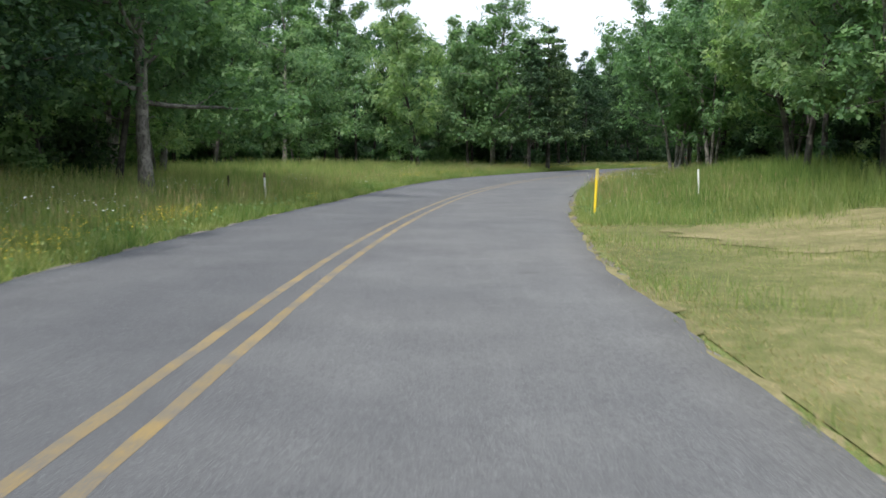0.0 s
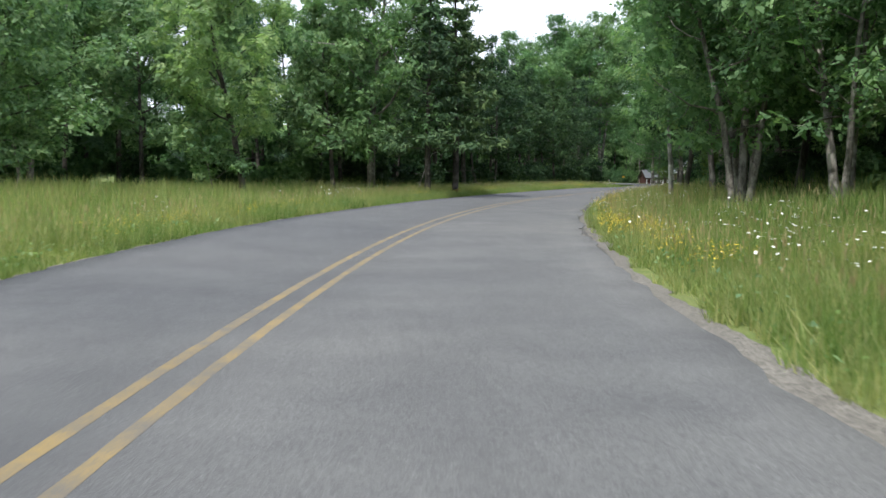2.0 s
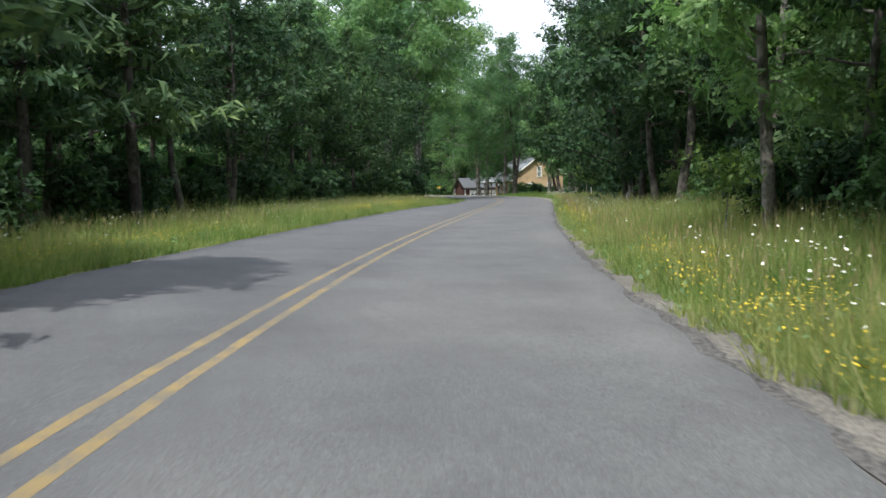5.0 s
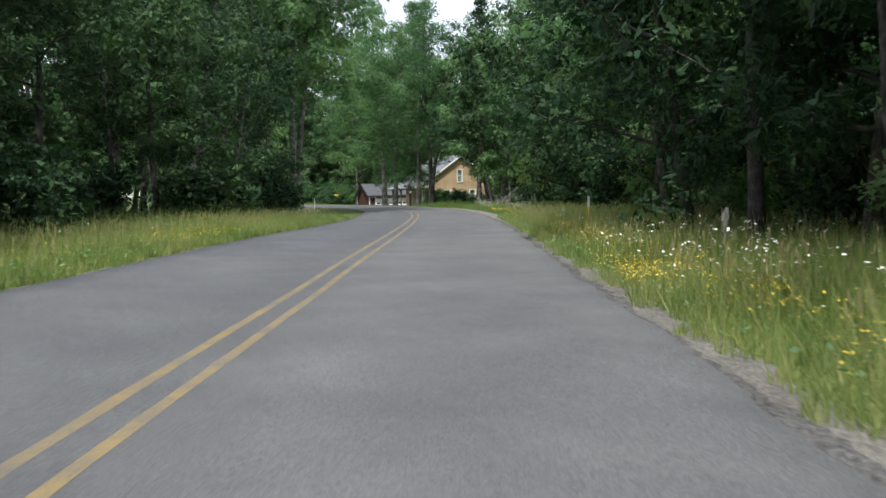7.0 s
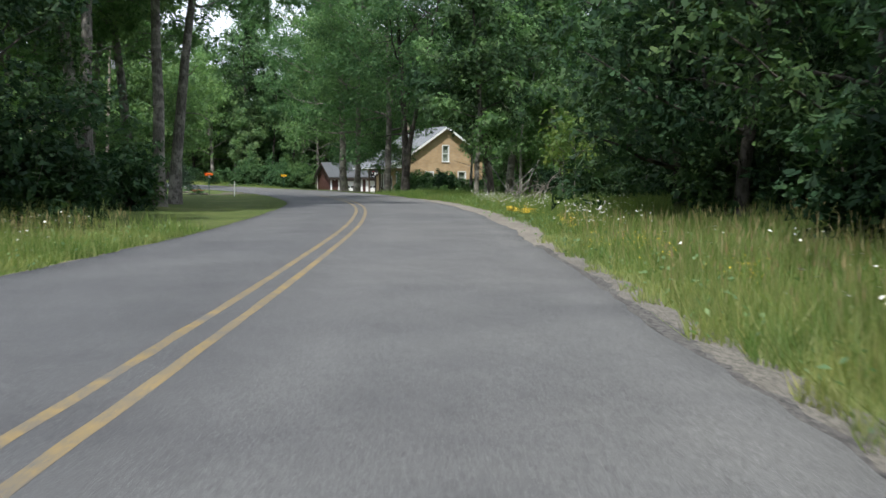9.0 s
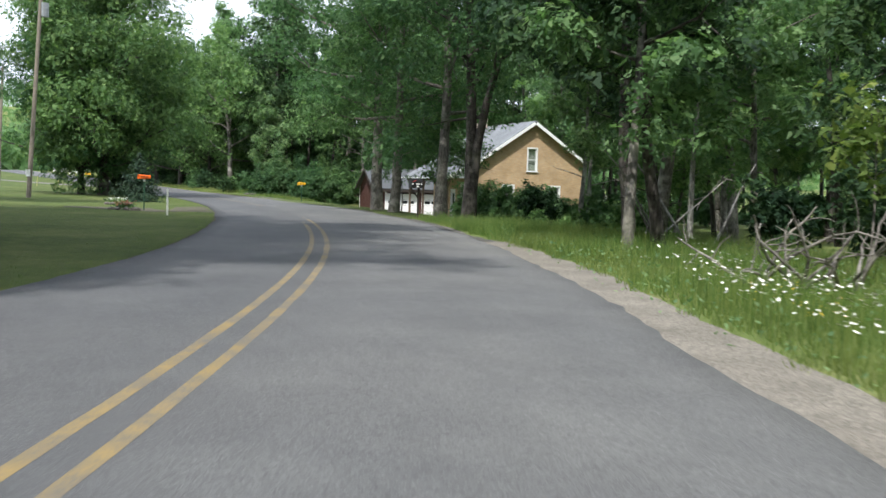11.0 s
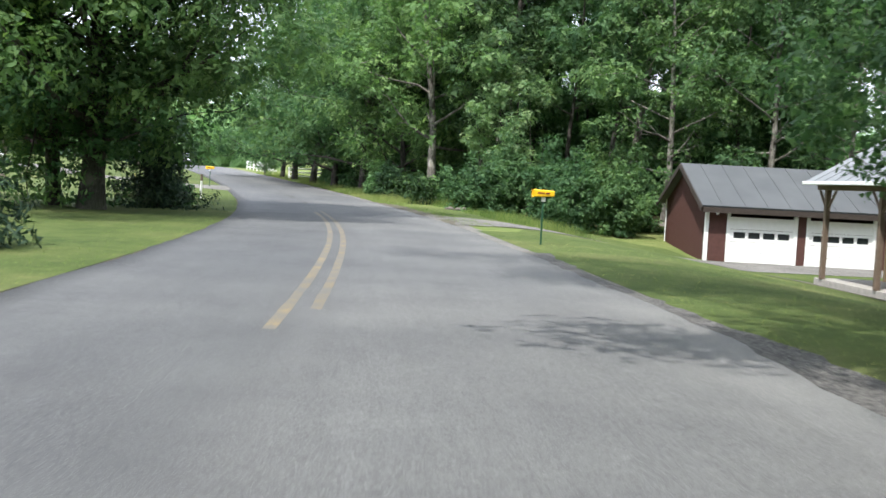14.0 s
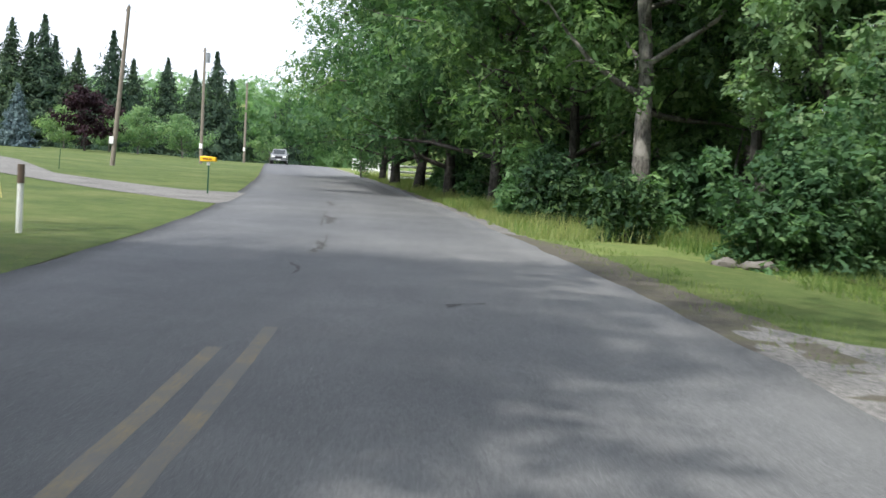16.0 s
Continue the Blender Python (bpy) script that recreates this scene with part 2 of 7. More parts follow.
LEAF_LIME = leaf_mat("lime_leaves", (0.09, 0.15, 0.045), (0.145, 0.22, 0.06), (0.24, 0.30, 0.09), 0.45, 9.0)
LEAF_PURPLE = leaf_mat("purple_leaves", (0.022, 0.010, 0.014), (0.035, 0.015, 0.02), (0.06, 0.025, 0.03), 0.2)
NEEDLE = leaf_mat("spruce_needles", (0.022, 0.044, 0.028), (0.036, 0.066, 0.036), (0.065, 0.105, 0.05), 0.15)
NEEDLE_PINE = leaf_mat("pine_needles", (0.042, 0.082, 0.042), (0.066, 0.120, 0.054), (0.115, 0.175, 0.076), 0.25)
NEEDLE_BLUE = leaf_mat("blue_spruce_needles", (0.07, 0.11, 0.11), (0.12, 0.17, 0.17), (0.17, 0.22, 0.22), 0.1)
BARK = bark_mat("grey_brown_bark", (0.060, 0.054, 0.047), (0.190, 0.177, 0.158))
BARK_MAPLE = bark_mat("maple_bark", (0.085, 0.074, 0.062), (0.235, 0.215, 0.185))
# dark bark, lowered further to carry the shade on the forked trunk
BARK_DARK_SHADED = bark_mat("dark_shaded_bark", (0.022, 0.020, 0.018), (0.072, 0.065, 0.058))
BARK_PALE = bark_mat("pale_bark", (0.12, 0.115, 0.105), (0.30, 0.29, 0.265))
GRASS = grass_mat("tall_grass_blades", (0.120, 0.205, 0.060), (0.205, 0.295, 0.095), (0.40, 0.40, 0.20), (0.42, 0.38, 0.19), 0.5)
GRASS_LUSH = grass_mat("lush_grass_blades", (0.075, 0.145, 0.038), (0.135, 0.220, 0.062), (0.25, 0.31, 0.11), (0.26, 0.27, 0.11), 0.4)
HAY = grass_mat("cut_hay", (0.20, 0.16, 0.085), (0.34, 0.28, 0.16), (0.48, 0.41, 0.26), (0.42, 0.35, 0.22), 0.5)
WHITE_PETAL = plain("white_petals", (0.80, 0.80, 0.72), 0.7, vary=0.08)
YELLOW_PETAL = plain("yellow_petals", (0.72, 0.52, 0.03), 0.6, vary=0.15)

# ---------------------------------------------------------------- the line of the road and the lie of the land


def mesh_of(name, verts, faces, mat, smooth=False):
    me = bpy.data.meshes.new(name)
    me.from_pydata([tuple(v) for v in verts], [], faces)
    me.materials.append(mat)
    if smooth:
        me.polygons.foreach_set("use_smooth", [True] * len(me.polygons))
    return me


def quads_mesh(name, verts, mat):
    """A mesh of loose quads; verts is an array (n, 4, 3)."""
    n = len(verts)
    me = bpy.data.meshes.new(name)
    me.vertices.add(n * 4)
    me.vertices.foreach_set("co", np.asarray(verts, dtype=np.float32).ravel())
    me.loops.add(n * 4)
    me.loops.foreach_set("vertex_index", np.arange(n * 4, dtype=np.int32))
    me.polygons.add(n)
    me.polygons.foreach_set("loop_start", np.arange(0, n * 4, 4, dtype=np.int32))
    me.materials.append(mat)
    me.update(calc_edges=True)
    return me


def tris_mesh(name, verts, mat):
    """A mesh of loose triangles; verts is an array (n, 3, 3)."""
    n = len(verts)
    me = bpy.data.meshes.new(name)
    me.vertices.add(n * 3)
    me.vertices.foreach_set("co", np.asarray(verts, dtype=np.float32).ravel())
    me.loops.add(n * 3)
    me.loops.foreach_set("vertex_index", np.arange(n * 3, dtype=np.int32))
    me.polygons.add(n)
    me.polygons.foreach_set("loop_start", np.arange(0, n * 3, 3, dtype=np.int32))
    me.materials.append(mat)
    me.update(calc_edges=True)
    return me


def thing(name, label, category, group="", at=(0, 0, 0), turn=0.0, kind=""):
    ob = new(name)
    ob.empty_display_size = 0.2
    ob.matrix_basis = pose(*at, 0, 0, turn)
    return tagged(ob, label, category, group, kind)


def part(name, data, parent, label="", mat=None):
    """Links a bmesh or a mesh as one part under a thing or a part."""
    if isinstance(data, bmesh.types.BMesh):
        me = bpy.data.meshes.new(name)
        data.to_mesh(me)
        data.free()
        data = me
    if mat is not None and not data.materials:
        data.materials.append(mat)
    ob = new(name, data)
    ob.parent = parent
    return tagged(ob, label)


def box(bm, x0, y0, z0, x1, y1, z1, bevel=0.0):
    r = bmesh.ops.create_cube(bm, size=1.0, matrix=Matrix.LocRotScale(((x0 + x1) / 2, (y0 + y1) / 2, (z0 + z1) / 2), None, (abs(x1 - x0), abs(y1 - y0), abs(z1 - z0))))
    if bevel:
        es = list({e for v in r["verts"] for e in v.link_edges})
        bmesh.ops.bevel(bm, geom=es, offset=bevel, segments=2, affect="EDGES", profile=0.6)
    return bm


def boxes(*rows, bevel=0.0):
    bm = bmesh.new()
    for r in rows:
        box(bm, *r, bevel=bevel)
    return bm


def rod(bm, a, b, r0, r1=None, n=10):
    """A tapered round bar from a to b."""
    a, b = Vector(a), Vector(b)
    m = Matrix.Translation((a + b) / 2) @ (b - a).to_track_quat("Z", "Y").to_matrix().to_4x4()
    bmesh.ops.create_cone(bm, cap_ends=True, segments=n, radius1=r0, radius2=r0 if r1 is None else r1, depth=(b - a).length, matrix=m)
    return bm


def rods(*rows, n=10):
    bm = bmesh.new()
    for r in rows:
        rod(bm, *r, n=n)
    return bm


# painted centre line points, offset left of PATH and extended, some 16 m apart
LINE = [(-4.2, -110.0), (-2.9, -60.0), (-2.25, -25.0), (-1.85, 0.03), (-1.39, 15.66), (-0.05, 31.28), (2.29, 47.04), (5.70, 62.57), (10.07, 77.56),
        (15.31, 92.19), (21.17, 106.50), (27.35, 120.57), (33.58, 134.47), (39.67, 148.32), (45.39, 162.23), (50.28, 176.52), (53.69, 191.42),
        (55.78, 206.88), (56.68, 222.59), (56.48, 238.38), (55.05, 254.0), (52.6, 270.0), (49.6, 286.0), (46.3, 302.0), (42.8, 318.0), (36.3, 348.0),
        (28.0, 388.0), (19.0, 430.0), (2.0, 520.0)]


def curve_through(pts, step):
    """Even points, their tangents and arc lengths on a smooth curve through pts."""
    p = np.array(pts, float)
    d = np.concatenate([[0], np.cumsum(np.hypot(*np.diff(p, axis=0).T))])
    m = np.gradient(p, d, axis=0)
    out = []
    for i in range(len(p) - 1):
        h = d[i + 1] - d[i]
        for u in np.arange(0, 1, 0.25 / h):
            out.append((2 * u**3 - 3 * u**2 + 1) * p[i] + (u**3 - 2 * u**2 + u) * h * m[i] + (3 * u**2 - 2 * u**3) * p[i + 1] + (u**3 - u**2) * h * m[i + 1])
    out = np.array(out + [p[-1]])
    s = np.concatenate([[0], np.cumsum(np.hypot(*np.diff(out, axis=0).T))])
    ss = np.arange(0, s[-1], step)
    q = np.stack([np.interp(ss, s, out[:, 0]), np.interp(ss, s, out[:, 1])], 1)
    t = np.gradient(q, axis=0)
    t /= np.hypot(*t.T)[:, None]
    return q, t, ss


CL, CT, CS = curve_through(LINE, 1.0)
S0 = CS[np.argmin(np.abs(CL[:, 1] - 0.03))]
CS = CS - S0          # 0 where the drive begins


def along(s, o):
    """The place that lies s metres along the road and o metres to the right of its centre line."""
    s = np.asarray(s, float)
    x, y = np.interp(s, CS, CL[:, 0]), np.interp(s, CS, CL[:, 1])
    tx, ty = np.interp(s, CS, CT[:, 0]), np.interp(s, CS, CT[:, 1])
    return x + ty * o, y - tx * o


def road_coords(x, y):
    """Arc length and signed offset (right: plus) of places."""
    x, y = np.atleast_1d(np.asarray(x, float)), np.atleast_1d(np.asarray(y, float))
    s, o = np.empty(len(x)), np.empty(len(x))
    for a in range(0, len(x), 4000):
        b = slice(a, a + 4000)
        dx, dy = x[b, None] - CL[None, :, 0], y[b, None] - CL[None, :, 1]
        i = np.argmin(dx * dx + dy * dy, axis=1)
        r = np.arange(len(i))
        ddx, ddy, tx, ty = dx[r, i], dy[r, i], CT[i, 0], CT[i, 1]
        s[b] = CS[i] + ddx * tx + ddy * ty
        side = ddx * ty - ddy * tx
        o[b] = np.where(np.abs(ddx * tx + ddy * ty) < 1.0, side, np.sign(side) * np.hypot(ddx, ddy))
    return s, o


def step(a, b, v):
    u = np.clip((np.asarray(v, float) - a) / (b - a), 0, 1)
    return u * u * (3 - 2 * u)


def road_z(s):
    """The road climbs a low rise past the house."""
    return np.interp(s, [-200, 255, 272, 350, 372, 395, 470, 600], [0, 0, 0.18, 1.78, 2.02, 1.9, 0.6, 0.2])


def left_width(s):
    return np.interp(s, [-120, 18, 30, 48, 146, 165, 177, 190, 600], [3.4, 3.42, 3.5, 3.95, 3.95, 3.7, 3.5, 3.1, 3.05])


def right_width(s):
    return np.interp(s, [-120, 0, 15, 30, 46, 63, 79, 88, 133, 165, 186, 194, 210, 225, 240, 256, 290, 600], [3.7, 3.68, 3.7, 3.9, 4.05, 4.0, 3.87, 3.82, 3.76, 3.85, 3.96, 4.08, 4.33, 4.38, 4.02, 4.26, 3.9, 3.4])


def paint_shift(s):
    """How far the painted lines wander from the road's middle."""
    return np.interp(s, [-90, 30, 46, 62, 78, 86, 106, 124, 131, 150, 169, 184, 192, 207, 222, 238, 254], [0.05, 0.05, -0.05, -0.17, -0.27, -0.30, -0.24, -0.18, -0.21, -0.19, -0.16, -0.10, -0.04, 0.02, 0.10, 0.07, -0.02])


def bank(s, o):
    """The outer lane lies a little higher in the bend."""
    k = step(30, 60, s) * (1 - step(130, 165, s)) * 0.055
    return np.where(o < 0, -o * k, 0) - 0.012 * np.abs(o) * 0.5


def land_z(x, y):
    s, o = road_coords(x, y)
    lw, rw = left_width(s), right_width(s)
    z = road_z(s)
    edge = np.where(o < 0, -o - lw, o - rw)           # metres past the asphalt
    e = np.maximum(edge, 0)
    z = z + bank(s, np.clip(o, -lw, rw)) * np.where(edge > 0, np.exp(-e / 6), 1)
    wood = (1 - step(165, 200, s))
    rise = 0.5 * step(2.5, 10, e) * wood + 0.012 * np.maximum(e - 10, 0) * (e < 200)
    rise = rise + 0.42 * step(1.2, 8.0, e) * (o > 0) * step(22, 44, s) * (1 - step(100, 128, s)) + 0.18 * step(2.0, 9.0, e) * (o < 0) * step(10, 30, s) * (1 - step(80, 105, s))
    house = step(188, 205, s) * (1 - step(250, 275, s)) * (o > 0)
    z = z + np.where(o > 0, rise * (1 - house), rise) - house * (1.18 + 0.28 * step(236, 247, np.asarray(y, float))) * step(1.5, 12.5, e)
    ditch = (1 - wood) * (o < 0) * (1 - step(240, 262, s))
    z = z - ditch * 0.07 * step(0.8, 2.5, e) * (1 - step(2.5, 6, e))
    far_lawn = (o < 0) * step(235, 300, s)
    z = z + far_lawn * 0.25 * step(2, 14, e)
    hill = step(520, 900, y) * 46 * (1 - step(-100, 1500, np.abs(np.asarray(x) - 10)))
    z = z + hill
    return z - 0.03


def drape(name, s0, s1, edge_lo, edge_hi, mat, lift=0.02, ds=1.0, cols=8, ragged=0.0, kind="structure", label="", category=""):
    """A sheet on the land between two offset lines, each a function of s."""
    ss = np.arange(s0, s1 + 1e-6, ds)
    u = np.linspace(0, 1, cols)
    lo, hi = edge_lo(ss), edge_hi(ss)
    if ragged:
        rng = np.random.default_rng(int(abs(s0) * 7 + cols))
        def rag():
            a = rng.normal(0, 1, len(ss))
            b = np.convolve(rng.normal(0, 1, len(ss) + 8), np.ones(9) / 3, "valid")
            return ragged * (0.5 * a + 0.7 * b)
        lo, hi = lo, np.maximum(hi + rag(), lo + 0.02)
    o = lo[:, None] + (hi - lo)[:, None] * u[None, :]
    s2 = np.repeat(ss[:, None], cols, 1)
    x, y = along(s2.ravel(), o.ravel())
    z = land_z(x, y) + lift
    n = len(ss)
    faces = [(i * cols + j, (i + 1) * cols + j, (i + 1) * cols + j + 1, i * cols + j + 1)[::-1] for i in range(n - 1) for j in range(cols - 1)]
    ob = new(name, mesh_of(name, np.stack([x, y, z], 1), faces, mat, True))
    return tagged(ob, label, category, "", kind)


def patch(name, outline, mat, lift, cell=1.0, label="", category=""):
    """A sheet on the land inside an outline of places, with its rim on the outline."""
    bm = bmesh.new()
    vs = [bm.verts.new((x, y, 0)) for x, y in outline]
    bm.faces.new(vs)
    xs, ys = [p[0] for p in outline], [p[1] for p in outline]
    for axis, a, b in (((1, 0, 0), min(xs), max(xs)), ((0, 1, 0), min(ys), max(ys))):
        for v in np.arange(math.floor(a) + cell, b, cell):
            co = (v, 0, 0) if axis[0] else (0, v, 0)
            bmesh.ops.bisect_plane(bm, geom=bm.verts[:] + bm.edges[:] + bm.faces[:], plane_co=co, plane_no=axis)
    bm.verts.ensure_lookup_table()
    p = np.array([v.co[:2] for v in bm.verts])
    z = land_z(p[:, 0], p[:, 1]) + lift
    for v, h in zip(bm.verts, z):
        v.co.z = h
    for f in bm.faces:
        f.smooth = True
        if f.normal.z < 0:
            f.normal_flip()
    me = bpy.data.meshes.new(name)
    bm.to_mesh(me)
    bm.free()
    me.materials.append(mat)
    return tagged(new(name, me), label, category, "", "structure")


def ground_height(x, y):
    return float(land_z([x], [y])[0])


# ---------------------------------------------------------------- ground, road, shoulders
gx = np.concatenate([-np.geomspace(2500, 64, 16), np.arange(-60, 132, 2.6), np.geomspace(136, 2500, 16)])
gy = np.concatenate([-np.geomspace(2500, 64, 14), np.arange(-60, 420, 2.6), np.geomspace(424, 3000, 24)])
GX, GY = np.meshgrid(gx, gy)
gz = land_z(GX.ravel(), GY.ravel())
g_s, g_o = road_coords(GX.ravel(), GY.ravel())
gz -= 0.10 * step(150, 165, g_s) * (1 - step(380, 400, g_s)) * (1 - step(60, 75, np.abs(g_o)))      # under the lawns
gz -= 0.16 * (1 - step(4.5, 8.0, np.abs(g_o)))      # a bed under road and verges, which carry sheets of their own
W = len(gx)
gfaces = [(j * W + i, j * W + i + 1, (j + 1) * W + i + 1, (j + 1) * W + i) for j in range(len(gy) - 1) for i in range(W - 1)]
tagged(new("ground", mesh_of("ground", np.stack([GX.ravel(), GY.ravel(), gz], 1), gfaces, GROUND, True)), "meadow ground of grass and weeds", "ground", kind="structure")


def road_sheet():
    ss = np.arange(-100, 480, 0.5)
    cols = 13
    rng = np.random.default_rng(5)
    rag = np.convolve(rng.normal(0, 1, len(ss) + 4), np.ones(5) / 5, "valid") * 0.09 + rng.normal(0, 0.025, len(ss))
    lw, rw = left_width(ss) + 0.6 * np.roll(rag, 300), right_width(ss) + rag
    u = np.linspace(0, 1, 7)
    o = np.concatenate([-lw[:, None] * (1 - u[None, :]), rw[:, None] * u[None, 1:]], 1)
    s2 = np.repeat(ss[:, None], cols, 1)
    x, y = along(s2.ravel(), o.ravel())
    z = road_z(s2.ravel()) + bank(s2.ravel(), o.ravel())
    top = np.stack([x, y, z], 1)
    n = len(ss)
    faces = [(i * cols + j, i * cols + j + 1, (i + 1) * cols + j + 1, (i + 1) * cols + j) for i in range(n - 1) for j in range(cols - 1)]
    verts = list(top)
    for side in (0, cols - 1):                      # broken edge of the slab
        k = len(verts)
        verts += [v - np.array([0, 0, 0.11]) for v in top[side::cols]]
        for i in range(n - 1):
            f = (i * cols + side, k + i, k + i + 1, (i + 1) * cols + side)
            faces.append(f if side == 0 else f[::-1])
    me = mesh_of("road", verts, faces, ASPHALT, True)
    lane = me.attributes.new("lane", "FLOAT", "POINT")      # metres from the middle, for the shade-darkened left lane, wheel tracks and dusty edges
    across = np.concatenate([o.ravel(), -lw, rw])
    lane.data.foreach_set("value", across.astype(np.float32))
    tagged(new("road", me), "weathered grey asphalt country road with faded centre lines", "road", kind="structure")


road_sheet()


def road_ribbon(s0, s1, o, w, lift=0.0016, seed=0):
    rng = np.random.default_rng(seed)
    ss = np.arange(math.ceil(s0 * 2) / 2, s1, 0.5)
    mid = o + paint_shift(ss)
    a, b = mid - w / 2 + rng.normal(0, 0.004, len(ss)), mid + w / 2 + rng.normal(0, 0.004, len(ss))
    v = []
    for off in (a, b):
        x, y = along(ss, off)
        v.append(np.stack([x, y, road_z(ss) + bank(ss, off) + lift], 1))
    n = len(ss)
    return np.concatenate(v), [(i, n + i, n + i + 1, i + 1) for i in range(n - 1)]


for k, (o, runs) in enumerate(((-0.17, ((-90, 203.6), (204.3, 205.6), (225.5, 256))), (0.17, ((-90, 208.2), (209.0, 210.4), (211.2, 212.0), (226.8, 257))))):
    for j, (a, b) in enumerate(runs):
        v, f = road_ribbon(a, b, o * (1.0 if a < 200 else 0.86), 0.108 if a < 200 else 0.122, seed=k * 3 + j)
        tagged(new("centre_line", mesh_of("centre_line", v, f, PAINT if a < 200 else PAINT_OLD)), "worn yellow painted line along the road", "road marking", "double centre line", "structure")

drape("verge_right", -90, 480, lambda s: right_width(s) - 0.3, lambda s: right_width(s) + 6.0, GROUND, 0.0, 1.0, 14, 0, label="grassy soil of the verge", category="verge")
drape("verge_left", -90, 480, lambda s: -left_width(s) - 6.0, lambda s: -left_width(s) + 0.3, GROUND, 0.0, 1.0, 14, 0, label="grassy soil of the verge", category="verge")
drape("shoulder_right", -90, 159, lambda s: right_width(s) - 0.25, lambda s: right_width(s) + 0.08 + (0.12 + 0.26 * step(52, 76, s) + 0.10 * np.sin(s * 0.21) ** 2) * step(14, 44, s), SAND, 0.012, 0.25, 4, 0.06, label="narrow sandy gravel shoulder", category="shoulder")
drape("shoulder_by_lawn", 196, 239, lambda s: right_width(s) - 0.25, lambda s: right_width(s) + 0.42 + 0.1 * np.sin(s * 0.5), SAND, 0.014, 0.5, 4, 0.05, label="narrow sandy gravel shoulder", category="shoulder")
drape("shoulder_wide", 158, 197, lambda s: right_width(s) - 0.25, lambda s: right_width(s) + 0.38 + (0.36 + 0.3 * np.sin((s - 156) * 0.12) ** 2) * step(159, 171, s) - 0.3 * step(184, 196, s), SAND_PALE, 0.014, 0.5, 4, 0.06, label="wide sandy gravel shoulder", category="shoulder")
drape("soil_edge_left", 160, 480, lambda s: -left_width(s) - 0.09, lambda s: -left_width(s) + 0.2, DIRT, 0.012, 0.4, 3, 0.03, label="thin strip of bare soil by the asphalt", category="shoulder")
drape("shoulder_left", -90, 161, lambda s: -left_width(s) - 0.18, lambda s: -left_width(s) + 0.2, SAND, 0.012, 0.5, 3, 0.04, label="thin strip of grit by the asphalt", category="shoulder")
drape("shoulder_end", 249, 480, lambda s: right_width(s) - 0.25, lambda s: right_width(s) + 0.5, GRAVEL, 0.012, 0.5, 3, 0.06, label="gravel shoulder by the asphalt", category="shoulder")
drape("crumbled_edge", 48, 160, lambda s: right_width(s) - 0.05, lambda s: right_width(s) + 0.02 + 0.12 * step(66, 84, s), CRUMBLE, 0.022, 0.15, 3, 0.045, label="crumbled dark asphalt edge", category="road edge")
drape("crumbled_edge_by_lawn", 196, 238, lambda s: right_width(s) - 0.05, lambda s: right_width(s) + 0.40 + 0.2 * np.sin(s * 0.4), CRUMBLE, 0.022, 0.4, 3, 0.07, label="crumbled dark asphalt edge", category="road edge")

drape("shoulder_by_drive", 238.5, 250.5, lambda s: right_width(s) - 0.25, lambda s: right_width(s) + 0.5, GRAVEL, 0.016, 0.4, 4, 0.05, label="gravel shoulder at the mouth of the drive", category="shoulder")
drape("hay_edge", -30, 31, lambda s: right_width(s) - 0.06, lambda s: right_width(s) + 0.10, STRAW, 0.020, 0.25, 4, 0.11, label="dry cuttings matted along the asphalt", category="verge")
drape("dirt_edge", 250, 272, lambda s: right_width(s) - 0.08, lambda s: right_width(s) + 0.85 * np.clip((s - 249) / 5, 0, 1) * np.clip((273 - s) / 6, 0, 1) + 0.05, DIRT, 0.026, 0.4, 4, 0.1, label="bare crumbly dirt beside the asphalt", category="road edge")


def crack(name, pts, width, label, seed=0):
    """A dark ragged crack or tar patch on the road, along points (s, o)."""
    rng = np.random.default_rng(seed)
    p = np.array(pts, float)
    d = np.concatenate([[0], np.cumsum(np.hypot(*np.diff(p, axis=0).T))])
    n = max(8, int(d[-1] / 0.12))
    u = np.linspace(0, d[-1], n)
    s_, o_ = np.interp(u, d, p[:, 0]), np.interp(u, d, p[:, 1])
    o_ = o_ + np.convolve(rng.normal(0, 1, n + 6), np.ones(7) / 7, "valid") * width * 0.9
    w = width * np.clip(rng.normal(0.6, 0.3, n), 0.08, 1.2) * np.minimum(1, np.minimum(np.arange(n), np.arange(n)[::-1]) / 3 + 0.1)
    v = []
    for sg in (-1, 1):
        x, y = along(s_, o_ + sg * w / 2)
        v.append(np.stack([x, y, road_z(s_) + bank(s_, o_) + 0.006], 1))
    f = [(i, n + i, n + i + 1, i + 1)[::1] for i in range(n - 1)]
    tagged(new(name, mesh_of(name, np.concatenate(v), f, TAR)), label, "road crack", "cracks in the road", "structure")


for k, (pts, w) in enumerate((
        ([(264, 0.1), (268, 0.1)], 0.03), ([(270, -0.1), (276, 0.0)], 0.05))):
    crack("road_crack", pts, w, "dark ragged crack in the asphalt", k)
